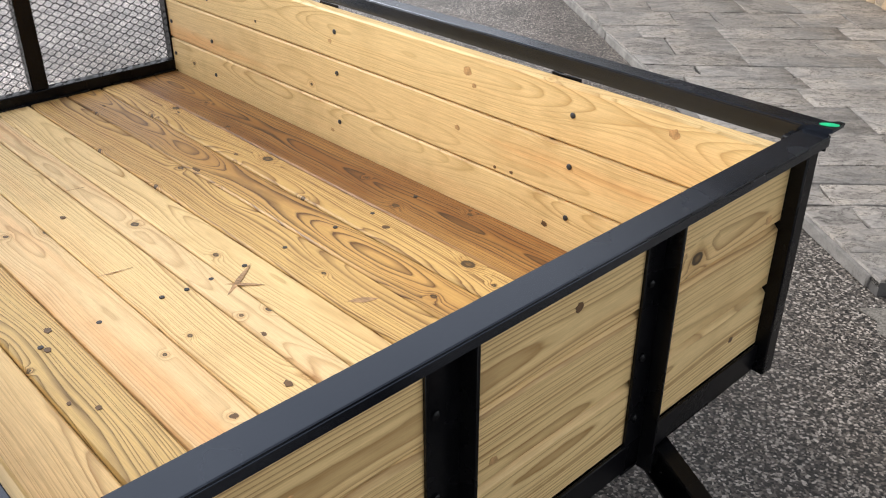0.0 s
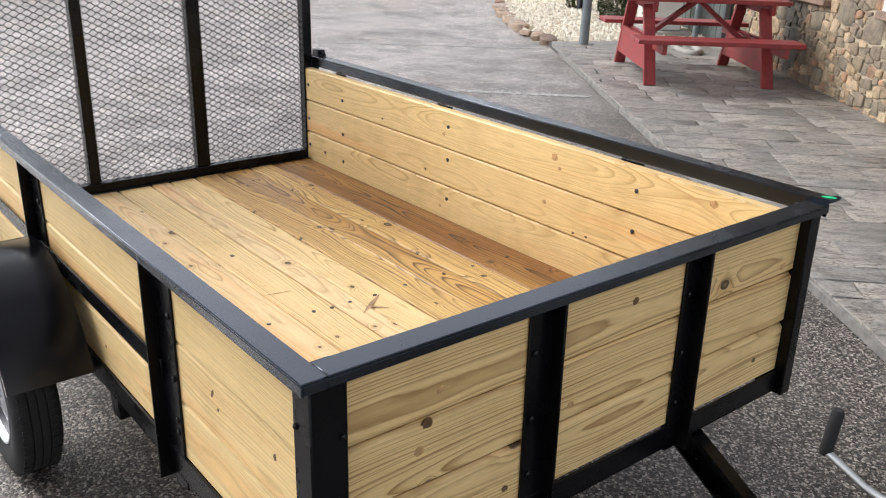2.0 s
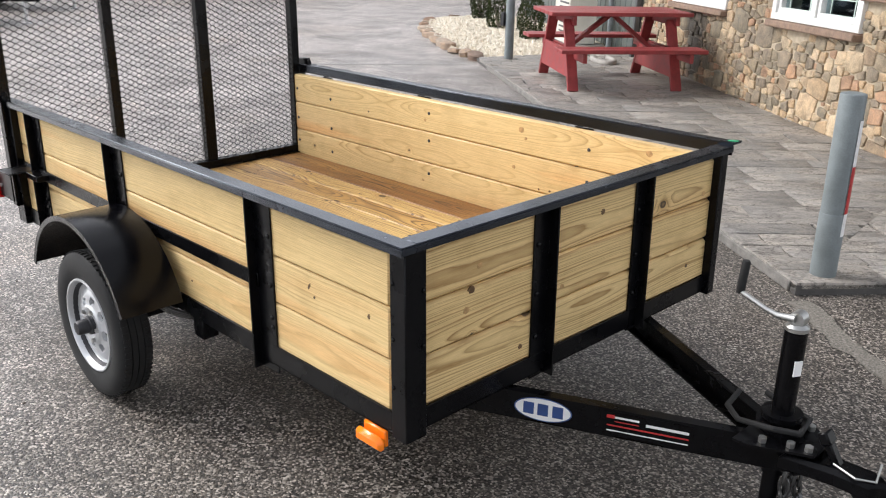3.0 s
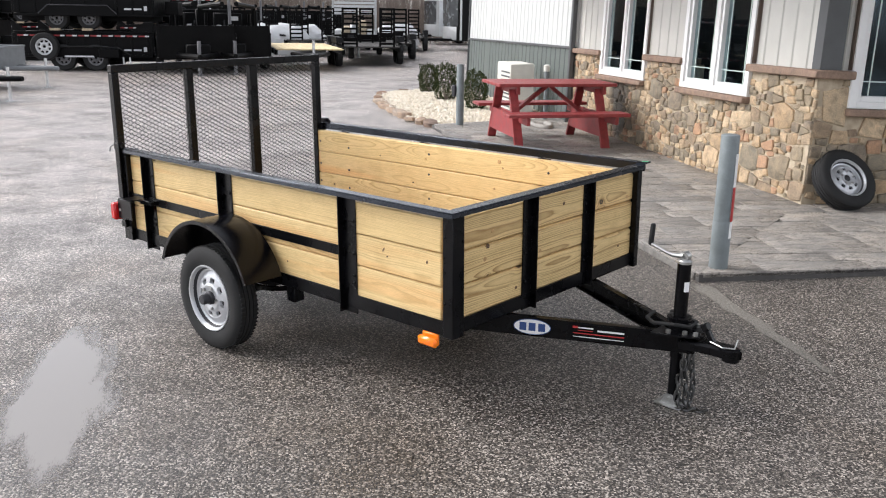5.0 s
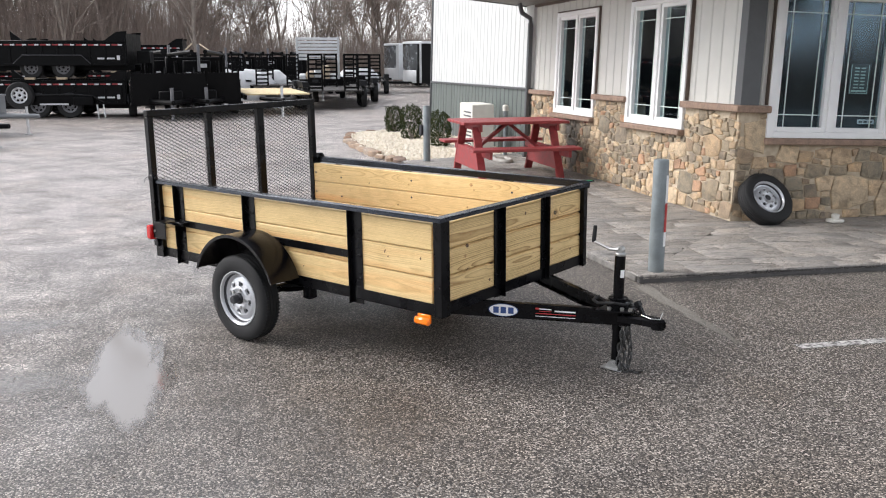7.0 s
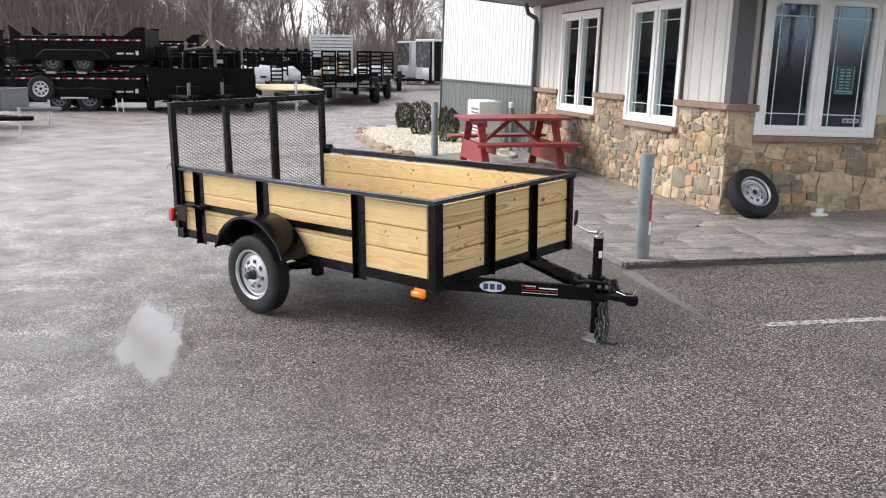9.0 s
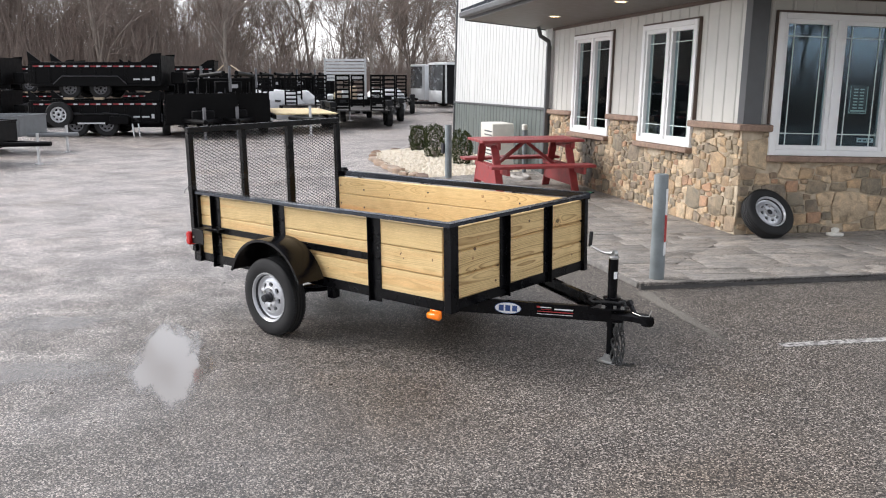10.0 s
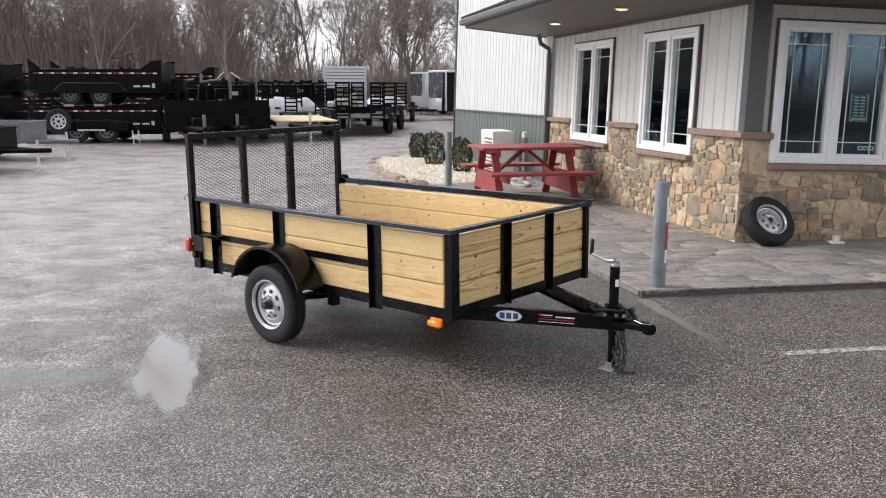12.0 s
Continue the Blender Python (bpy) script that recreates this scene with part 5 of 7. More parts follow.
def inside(poly, region):
    """A convex outline cut to a convex region given anticlockwise."""
    for i, a in enumerate(region):
        b = region[(i + 1) % len(region)]
        if len(poly) < 3:
            return []
        poly = clip(poly, a, (b[1] - a[1], -(b[0] - a[0])))
    return poly


def area(poly):
    return 0.5 * sum(a[0] * b[1] - b[0] * a[1] for a, b in zip(poly, poly[1:] + poly[:1]))


def picnic_table(at):
    t = thing("picnic_table", "weathered red wooden picnic table with two fixed benches", "picnic table", at)
    L, H, S = 1.40, 0.74, 0.43
    for k in range(5):
        y = -0.30 + 0.15 * k
        part("top_plank", board(L, 0.143, 0.038, 0.005), RED_PAINT, t, at=pose(0, y, H - 0.02))
    for sy in (-1, 1):
        for k in range(2):
            part("bench_plank", board(L, 0.13, 0.038, 0.005), RED_PAINT, t, at=pose(0, sy * (0.58 + 0.135 * k), S - 0.02))
    for sx in (-0.51, 0.51):
        for sy in (-1, 1):
            a = Shape()
            d = Vector((0, sy * 0.57, 0.0)) - Vector((0, sy * 0.26, H - 0.06))
            m = Matrix.Translation((sx, sy * 0.415, (H - 0.06) / 2)) @ d.to_track_quat("Z", "X").to_matrix().to_4x4()
            part("leg", a.box((-0.02, -0.05, -d.length / 2 + 0.02), (0.02, 0.05, d.length / 2), 0.004, m), RED_PAINT, t)
        part("bench_bearer", Shape().box((sx + 0.022, -0.76, S - 0.13), (sx + 0.06, 0.76, S - 0.04), 0.004), RED_PAINT, t)
        part("top_bearer", Shape().box((sx + 0.022, -0.36, H - 0.13), (sx + 0.06, 0.36, H - 0.04), 0.004), RED_PAINT, t)
        part("end_panel", Shape().prism([(-0.40, S - 0.04), (0.40, S - 0.04), (0.47, S - 0.20), (0.50, 0.13), (-0.50, 0.13), (-0.47, S - 0.20)], -0.012, 0.012, 0, pose(sx - 0.034, 0, 0, 90, 0, 90)), RED_PAINT, t)
        k = -1 if sx > 0 else 1
        pts = [Vector((sx + 0.05 * k, 0, S - 0.10)), Vector((sx + 0.5 * k, 0, H - 0.05))]
        d = pts[1] - pts[0]
        m = Matrix.Translation((pts[0] + pts[1]) / 2) @ d.to_track_quat("Z", "Y").to_matrix().to_4x4()
        part("brace", Shape().box((-0.04, -0.02, -d.length / 2), (0.04, 0.02, d.length / 2), 0.004, m), RED_PAINT, t)
    return t


PATIO_Z = 0.06
picnic_table(pose(-4.30, 6.73, PATIO_Z, 0, 0, 53.5) @ Matrix.Diagonal((1.06, 1.12, 1.02, 1)))

bollard = thing("bollard", "grey painted steel pipe bollard with a red sticker", "bollard", pose(-0.122, 2.752, PATIO_Z, 0.3, 0.3, 0), group="bollards")
part("post", Shape().tube([(0, 0, 0), (0, 0, 0.845), (0, 0, 0.853), (0, 0, 0.855)], [0.057, 0.057, 0.054, 0.045], 32), PIPE_GREY, bollard)
part("base_collar", Shape().tube([(0, 0, 0), (0, 0, 0.30), (0, 0, 0.305)], [0.0595, 0.0595, 0.057], 32), PIPE_GREY, bollard)
sticker = None
for name, z0, z1, m, lab, r in (("sticker", 0.20, 0.74, WHITE_DECAL, "white reflective sticker", 0.0600), ("red_band", 0.31, 0.53, RED_DECAL, "red band of the sticker", 0.0606)):
    strip = Shape()
    for i in range(6):
        a, b = radians(-18 + 10 * i), radians(-18 + 10 * (i + 1))
        strip.add([(r * math.cos(a), r * math.sin(a), z0), (r * math.cos(b), r * math.sin(b), z0), (r * math.cos(b), r * math.sin(b), z1), (r * math.cos(a), r * math.sin(a), z1)], [(0, 1, 2, 3)])
    sticker = part(name, strip, m, sticker or bollard, lab)
far_bollard = thing("bollard", "grey steel pipe bollard with a small dark box", "bollard", pose(-6.19, 7.26, 0.02), group="bollards")
part("post", Shape().tube([(0, 0, 0), (0, 0, 0.885), (0, 0, 0.895)], [0.055, 0.055, 0.048], 28), PIPE_GREY, far_bollard)
part("box", Shape().box((-0.10, -0.075, 0.44), (-0.04, -0.03, 0.60), 0.008), DARK_STEEL, far_bollard)

# spare wheel leaning on the shaded wall
lean = WALL_B @ Matrix.Diagonal((1, -1, 1, 1)) @ Matrix.Translation((0.30, -0.29, 0.03)) @ pose(0, 0, 0, -36, 0, 8) @ Matrix.Translation((0, 0, 0.262))
spare = thing("spare_wheel", "spare trailer wheel leaning against the stone wall", "wheel", lean)
wheel(spare, pose(0, 0, 0, 0, 12, 0))
# dark disc stands in for the shade inside the hub's hole
part("hub_hole", Shape().lathe([(0.0, -0.0505), (0.026, -0.0505), (0.030, -0.0485)], 24), DARK_STEEL, spare)
step = thing("path_light", "small cream plastic light on the patio by the wall", "lamp", pose(0.33, 5.755, PATIO_Z, 0, 0, 50))
part("base", Shape().box((-0.075, -0.05, 0.0), (0.075, 0.05, 0.035), 0.010), AC_BEIGE, step)
part("head", Shape().tube([(0, 0, 0.035), (0, 0, 0.075), (0, 0, 0.085)], [0.036, 0.040, 0.030], 20), AC_BEIGE, step)

# air conditioner and meter at the metal wall
ac = thing("air_conditioner", "beige outdoor air-conditioning unit on a pad", "air conditioner", pose(*(WALL_A @ Vector((7.35, 0.50, 0)))[:2], 0.0, 0, 0, 143.5))
part("cabinet", Shape().box((-0.38, -0.20, 0.10), (0.38, 0.20, 0.86), 0.015), AC_BEIGE, ac)
part("pad", Shape().box((-0.5, -0.3, 0.0), (0.5, 0.3, 0.10), 0.01), CONCRETE, ac)
for k in range(9):
    part("grille_slat", Shape().box((-0.36, 0.2005, 0.18 + 0.066 * k), (0.10, 0.209, 0.205 + 0.066 * k), 0.002), GREY_TRIM, ac)
meter = thing("vent_pipe", "short grey vent pipe beside the metal wall", "pipe", pose(*(WALL_A @ Vector((6.40, 0.28, 0)))[:2], 0.0))
part("pipe", Shape().tube([(0, 0, 0), (0, 0, 0.80)], 0.035, 16), PIPE_GREY, meter)
part("cap", Shape().tube([(0, 0, 0.78), (0, 0, 0.86), (0, 0, 0.88)], [0.05, 0.05, 0.03], 16), AC_BEIGE, meter)
hose = thing("drain_hose", "coiled pale corrugated drain hose on the gravel", "hose", pose(*(WALL_A @ Vector((5.75, 0.6, 0)))[:2], 0.03, 0, 0, 143.5))
part("hose", Shape().tube([(0.30 * math.cos(i * 0.22) - 0.2, 0.10 * math.sin(i * 0.22), 0.035 + 0.001 * i) for i in range(24)], [0.034 + 0.004 * (i % 2) for i in range(24)], 10), CONCRETE, hose)


# ---------------------------------------------------------------- lot markings, puddles, planting bed
def stripe(name, p, q, w, label, paint=LINE):
    a, b = Vector((*p, 0)), Vector((*q, 0))
    d = (b - a).normalized()
    n = Vector((-d.y, d.x, 0)) * w / 2
    s = Shape().prism([tuple(v)[:2] for v in (a - n, b - n, b + n, a + n)], 0.001, 0.004)
    return single(name, s, paint, label, "road marking", group="lot lines", kind="structure", smooth=False)


stripe("parking_line", (-7.78, 4.90), (-6.43, 6.86), 0.10, "worn white parking line on asphalt")
stripe("parking_line", (-5.35, 3.95), (-4.23, 5.26), 0.10, "worn white parking line on asphalt")
stripe("parking_line", (1.27, 1.757), (3.50, 4.47), 0.075, "worn white parking line on asphalt")
seam_rng = random.Random(12)
near_side, far_side = [], []
for k in range(22):
    t = k / 21
    x, y, w = -0.12 + 1.15 * t, 2.48 - 0.92 * t, 0.085 * (1 - t) ** 0.4
    near_side.append((x - 0.61 * w * seam_rng.uniform(0.3, 1.2), y - 0.79 * w * seam_rng.uniform(0.3, 1.2)))
    far_side.append((x + 0.61 * w * seam_rng.uniform(0.3, 1.2), y + 0.79 * w * seam_rng.uniform(0.3, 1.2)))
single("asphalt_seam", Shape().add([(x, y, 0.003) for x, y in near_side + far_side], [(k, k + 1, k + 23, k + 22) for k in range(21)]), SEAM, "faint sandy seam in the asphalt", "road marking", group="lot lines", kind="structure", smooth=False)


def pool(centre, long, wide, turn, label, top=0.004, water_m=None):
    ob = single("puddle", Shape().prism(ellipse(0, 0, 1.6, 1.6, 48), -0.004, top), water_m or WATER, label, "puddle", group="puddles", kind="structure",
                at=pose(centre[0], centre[1], 0, 0, 0, turn) @ Matrix.Diagonal((long, wide, 1, 1)), smooth=False)
    return ob


pool((-1.40, -0.96), 1.40, 0.35, 146, "shallow rain puddle mirroring the pale sky")
pool((-1.80, -1.60), 1.0, 0.42, 45, "thin film of rain water on the asphalt", 0.0025, THIN_WATER)
pool((-2.75, -1.05), 0.9, 0.42, 45, "thin film of rain water on the asphalt", 0.002, THIN_WATER)


litter_rng = random.Random(77)
litter = Shape()
for k in range(420):
    x, y = litter_rng.uniform(-9.5, 0.2), litter_rng.uniform(-4.5, 5.0)
    if x > -2.6 and y > -0.4:
        continue
    long = litter_rng.uniform(0.003, 0.011) if k % 40 else litter_rng.uniform(0.03, 0.10)
    wide = litter_rng.uniform(0.0025, 0.006) if k % 40 else 0.003
    litter.box((-long, -wide, -0.002), (long, wide, wide * 0.6), 0.002, pose(x, y, 0, 0, 0, litter_rng.uniform(0, 180)))
single("litter", litter, plain("leaf_litter", (0.05, 0.040, 0.032), 0.85, vary=0.3, scale=4), "dark twigs and leaf bits scattered on the asphalt", "litter", kind="stuff", smooth=False)


BED = [(-5.68, 9.31), (-6.46, 7.06), (-7.52, 7.55), (-9.03, 8.56), (-10.20, 9.51), (-10.82, 10.30), (-10.93, 11.17), (-10.70, 11.76), (-10.20, 12.07)]
bed = single("planting_bed", Shape().prism(BED, 0.0, 0.03), plain("bed_sand", (0.60, 0.52, 0.41), 0.9, vary=0.2, relief=0.004), "pale gravel planting bed along the building", "ground", kind="structure", smooth=False)
rng = random.Random(5)


def within(p, poly):
    hit = False
    for a, b in zip(poly, poly[1:] + poly[:1]):
        if (a[1] > p[1]) != (b[1] > p[1]) and p[0] < (b[0] - a[0]) * (p[1] - a[1]) / (b[1] - a[1]) + a[0]:
            hit = not hit
    return hit


gravel = Shape()
made = 0
while made < 7000:
    p = (rng.uniform(-11.0, -5.6), rng.uniform(7.0, 12.1))
    if not within(p, BED):
        continue
    r = rng.uniform(0.018, 0.042)
    q = pose(p[0], p[1], 0.03 + r * 0.35, rng.uniform(0, 90), rng.uniform(0, 90), rng.uniform(0, 360))
    gravel.add([q @ Vector(v) for v in ((r, 0, 0), (-r * 0.9, 0, 0), (0, r * 0.8, 0), (0, -r * 0.75, 0), (0, 0, r * 0.6), (0, 0, -r * 0.6))],
               [(0, 2, 4), (2, 1, 4), (1, 3, 4), (3, 0, 4), (2, 0, 5), (1, 2, 5), (3, 1, 5), (0, 3, 5)])
    made += 1
single("gravel", gravel, PEBBLE, "loose pale river gravel in the bed", "gravel", kind="stuff", smooth=False, fix=False)
for a, b in zip(BED[1:7], BED[2:8]):
    d = math.hypot(b[0] - a[0], b[1] - a[1])
    for k in range(max(1, int(d / 0.34))):
        t = (k + 0.5) / max(1, int(d / 0.34))
        w, h = rng.uniform(0.10, 0.21), rng.uniform(0.035, 0.075)
        s = Shape().prism([(w * rng.uniform(0.75, 1.1) * math.cos(x), w * 0.65 * rng.uniform(0.75, 1.1) * math.sin(x)) for x in [2 * math.pi * i / 8 for i in range(8)]], -0.02, h, 0.012)
        single("edging_rock", s, EDGE_ROCK, "rough brown edging rock of the planting bed", "rock", group="edging rocks",
               at=pose(a[0] + (b[0] - a[0]) * t, a[1] + (b[1] - a[1]) * t, 0.02, rng.uniform(-8, 8), rng.uniform(-8, 8), math.degrees(math.atan2(b[1] - a[1], b[0] - a[0])) + rng.uniform(-25, 25)))


def shrub(at, r, h, seed):
    rng = random.Random(seed)
    t = thing("shrub", "dense dark green clipped evergreen shrub in gravel", "shrub", at, group="shrubs")
    stem = Shape()
    for k in range(7):
        a = rng.uniform(0, 6.28)
        stem.tube([(0.02 * math.cos(a), 0.02 * math.sin(a), 0), (r * 0.4 * math.cos(a), r * 0.4 * math.sin(a), h * 0.5), (r * 0.6 * math.cos(a), r * 0.6 * math.sin(a), h * 0.8)], [0.012, 0.008, 0.004], 5)
    part("stem", stem, BARK, t)
    crown = Shape()
    clumps = [(rng.uniform(-0.7, 0.7) * r, rng.uniform(-0.7, 0.7) * r, rng.uniform(0.2, 0.85) * h) for _ in range(40)]
    for k in range(4200):
        u, a = rng.uniform(-0.95, 1), rng.uniform(0, 6.283)
        q = math.sqrt(max(0.0, 1 - abs(u) ** 4.5))
        lump = 1 + 0.34 * noise.noise(Vector((math.cos(a) * 2.6 + seed, math.sin(a) * 2.6, u * 3.2)))
        rad = r * q * lump * (rng.uniform(0.55, 1.0) ** 0.4)
        c = Vector((rad * math.cos(a), rad * math.sin(a), h * 0.5 + h * 0.5 * u * lump))
        e = rng.uniform(0.010, 0.020)
        m = Matrix.Translation(c) @ Euler((rng.uniform(0, 6.28), rng.uniform(0, 6.28), rng.uniform(0, 6.28))).to_matrix().to_4x4()
        crown.add([m @ Vector(v) for v in ((-e, 0, 0), (0, -e * 0.5, 0.003), (e, 0, 0), (0, e * 0.5, 0.003))], [(0, 1, 2, 3)])
    ob = new("crown", crown.mesh("crown", LEAF, False, False))
    ob.parent = t
    return t


shrub(pose(-10.37, 11.13, 0.03), 0.185, 0.55, 1)
shrub(pose(-8.97, 10.10, 0.03), 0.205, 0.66, 2)
shrub(pose(-7.55, 9.26, 0.03), 0.20, 0.62, 3)


# ---------------------------------------------------------------- the sales yard behind
EYE_XY, AHEAD = (3.20, -3.80), 130.78


def yard(bearing, distance):
    """A place in the yard, by degrees to the left of the walk's last heading and metres from its end."""
    a, distance = radians(AHEAD + bearing * 0.987), distance * 1.11
    return EYE_XY[0] + distance * math.cos(a), EYE_XY[1] + distance * math.sin(a)


def yard_wheel(parent, x, y, r=0.36, face=-1, rim=None):
    m = pose(x, y, r, 0, 0, 0 if face < 0 else 180)
    w = part("wheel", Shape().lathe([(r * 0.6, -0.09), (r * 0.75, -0.105), (r * 0.93, -0.10), (r, -0.075), (r, 0.075), (r * 0.93, 0.10), (r * 0.6, 0.09)], 28), RUBBER, parent, at=m)
    part("rim", Shape().lathe([(r * 0.10, -0.05), (r * 0.2, -0.07), (r * 0.30, -0.06), (r * 0.33, -0.03)], 20).lathe([(r * 0.46, -0.03), (r * 0.5, -0.085), (r * 0.58, -0.098), (r * 0.62, -0.085)], 24), rim or RIM, w, "silver steel rim" if not rim else "")
    s = Shape()
    for i in range(8):
        s.box((r * 0.30, -0.06, -r * 0.06), (r * 0.50, -0.035, r * 0.06), 0.0, pose(0, 0, 0, 0, 45 * i, 0))
    part("spoke_ring", s, rim or RIM, w)
    # flat black disc painted as the shade behind the spokes
    part("barrel", Shape().lathe([(0.0, -0.02), (r * 0.5, -0.02)], 20), YARD_BLACK, w)
    return w


TAPE_RED = plain("red_reflective_tape", (0.22, 0.012, 0.016), 0.4, vary=0.04)
TAPE_WHITE = plain("white_reflective_tape", (0.55, 0.55, 0.57), 0.4, vary=0.04)
YARD_GREY = plain("grey_yard_paint", (0.17, 0.18, 0.19), 0.5, vary=0.12)
DECK = plain("weathered_deck_boards", (0.42, 0.34, 0.24), 0.8, vary=0.18)
SILVER = plain("aluminium_sheet", (0.46, 0.47, 0.48), 0.35, 0.5, vary=0.06)
WHITE_BOX = plain("white_trailer_skin", (0.60, 0.61, 0.62), 0.4, vary=0.04)


DULL_RIM = plain("dull_grey_wheel", (0.16, 0.16, 0.17), 0.5, 0.4, vary=0.1)


def dump_trailer(at, wheels=True, label="black steel dump trailer with red and white reflective tape"):
    """x along the trailer, its drawbar at +x."""
    t = thing("dump_trailer", label, "trailer", at, group="dump trailers")
    L, W, z0, z1 = 3.55, 1.9, 0.42, 0.97
    for sy in (-1, 1):
        y = sy * W / 2
        part("side_panel", Shape().box((-L / 2, y - 0.03, z0), (L / 2, y + 0.03, z1), 0.006), YARD_BLACK, t)
        part("top_rail", Shape().box((-L / 2, y - 0.05, z1), (L / 2, y + 0.05, z1 + 0.05), 0.01), YARD_BLACK, t)
        for k in range(9):
            x = -L / 2 + 0.12 + k * (L - 0.24) / 8
            part("side_rib", Shape().box((x - 0.03, y + sy * 0.03, z0), (x + 0.03, y + sy * 0.05, z1), 0.006), YARD_BLACK, t)
        part("lower_rail", Shape().box((-L / 2, y - 0.06, z0 - 0.07), (L / 2, y + 0.09, z0), 0.01), YARD_BLACK, t)
        for k in range(11):
            x = -L / 2 + 0.10 + k * 0.31
            part("tape_strip", Shape().box((x, y + sy * 0.050, z1 - 0.085), (x + 0.16, y + sy * 0.054, z1 - 0.048)), TAPE_RED, t, "red reflective tape", smooth=False)
            part("tape_strip", Shape().box((x + 0.16, y + sy * 0.050, z1 - 0.085), (x + 0.27, y + sy * 0.054, z1 - 0.048)), TAPE_WHITE, t, "white reflective tape", smooth=False)
        part("fender", Shape().prism([(-1.15, 0), (0.85, 0), (0.85, 0.05), (0.62, 0.27), (-0.90, 0.27), (-1.15, 0.05)], -0.03, 0.03, 0.0, pose(0, sy * (W / 2 + 0.07), z0 - 0.06, 90, 0, 0)), YARD_BLACK, t)
        part("fender_rim", Shape(pose(0, sy * (W / 2 + 0.10), z0 - 0.06)).tube([(-1.15, 0, 0.05), (-0.90, 0, 0.27), (0.62, 0, 0.27), (0.85, 0, 0.05)], 0.016, 6), DARK_STEEL, t)
        part("name_plate", Shape().box((L / 2 - 0.75, y + sy * 0.031, z0 + 0.10), (L / 2 - 0.30, y + sy * 0.036, z0 + 0.145)), TAPE_WHITE, t, smooth=False)
        part("name_plate", Shape().box((L / 2 - 0.24, y + sy * 0.031, z0 + 0.08), (L / 2 - 0.16, y + sy * 0.036, z0 + 0.20)), TAPE_WHITE, t, smooth=False)
        for x in (-0.55, 0.28):
            if wheels:
                yard_wheel(t, x, sy * (W / 2 - 0.02), 0.34, sy, DULL_RIM)
            else:
                yard_wheel(t, x - 0.2, sy * 0.80, 0.30, sy, DULL_RIM)
                part("chock_block", Shape().box((x - 0.36, sy * 0.97 - 0.06, -0.02), (x - 0.10, sy * 0.97 + 0.06, 0.04), 0.008), DECK, t, "pale wooden block")
    part("headboard", Shape().prism([(-W / 2, z0), (W / 2, z0), (W / 2, z1 + 0.24), (-W / 2, z1 + 0.24)], -0.03, 0.03, 0, pose(L / 2, 0, 0, 90, 0, 90)), YARD_BLACK, t)
    for sy in (-1, 1):
        part("headboard_wing", Shape().prism([(L / 2 - 0.55, z1 + 0.05), (L / 2, z1 + 0.05), (L / 2 + 0.06, z1 + 0.30), (L / 2 - 0.22, z1 + 0.28)], -0.02, 0.02, 0, pose(0, sy * W / 2, 0, 90, 0, 0)), YARD_BLACK, t)
        part("tail_post", Shape().prism([(-L / 2, z0), (-L / 2 + 0.12, z0), (-L / 2 + 0.30, z1 + 0.07), (-L / 2 - 0.04, z1 + 0.34)], -0.02, 0.02, 0, pose(0, sy * W / 2, 0, 90, 0, 0)), YARD_BLACK, t)
    part("tailgate", Shape().box((-L / 2 - 0.06, -W / 2, z0), (-L / 2, W / 2, z1), 0.006), YARD_BLACK, t)
    part("bed_floor", Shape().box((-L / 2, -W / 2, z0 - 0.06), (L / 2, W / 2, z0)), YARD_BLACK, t)
    for y in (-0.45, 0.45):
        part("chassis_rail", Shape().box((-L / 2, y - 0.05, z0 - 0.20), (L / 2 + 0.1, y + 0.05, z0 - 0.06), 0.01), YARD_BLACK, t)
    part("battery_box", Shape().box((L / 2 + 0.15, -0.3, 0.40), (L / 2 + 0.5, 0.3, 0.75), 0.02), YARD_BLACK, t)
    if wheels:
        part("drawbar", Shape().tube([(L / 2, -0.5, 0.48), (L / 2 + 1.25, 0, 0.48)], 0.06, 8).tube([(L / 2, 0.5, 0.48), (L / 2 + 1.25, 0, 0.48)], 0.06, 8), YARD_BLACK, t)
        part("jack", Shape().tube([(L / 2 + 0.9, 0, 0.02), (L / 2 + 0.9, 0, 0.85)], 0.045, 10).prism(ellipse(L / 2 + 0.9, 0, 0.1, 0.1, 10), 0.0, 0.02), DULL_RIM, t)
    return t


def stack(bearing, distance, turn, spare_at=True):
    x, y = yard(bearing, distance)
    low = dump_trailer(pose(x, y, 0, 0, 0, turn))
    high = dump_trailer(pose(x + 0.05, y + 0.05, 1.05, 0, 0, turn), wheels=False, label="black dump trailer stacked on top of another")
    if spare_at:
        w = yard_wheel(low, 0, 0, 0.36)
        part("tool_tray", Shape().box((0.42, -1.20, 0.34), (0.95, -1.0, 0.58), 0.02), YARD_BLACK, low)
        part("white_strip", Shape().box((-0.45, -1.205, 0.36), (0.30, -1.20, 0.40), 0.0), TAPE_WHITE, low)
        part("hose", Shape().tube([(-0.6, -1.08, 0.62), (0.2, -1.09, 0.64), (0.9, -1.08, 0.60), (1.2, -1.08, 0.42)], 0.018, 6), RUBBER, low)
        for x in (1.05, 1.22):
            part("stand_leg", Shape().tube([(x, -1.12, 0.0), (x * 0.97, -1.10, 0.36)], 0.022, 8), GALV, low, "galvanised stand leg")
        w.matrix_basis = pose(-0.95, -1.14, 0.62, 0, 0, 0)
    return low, high


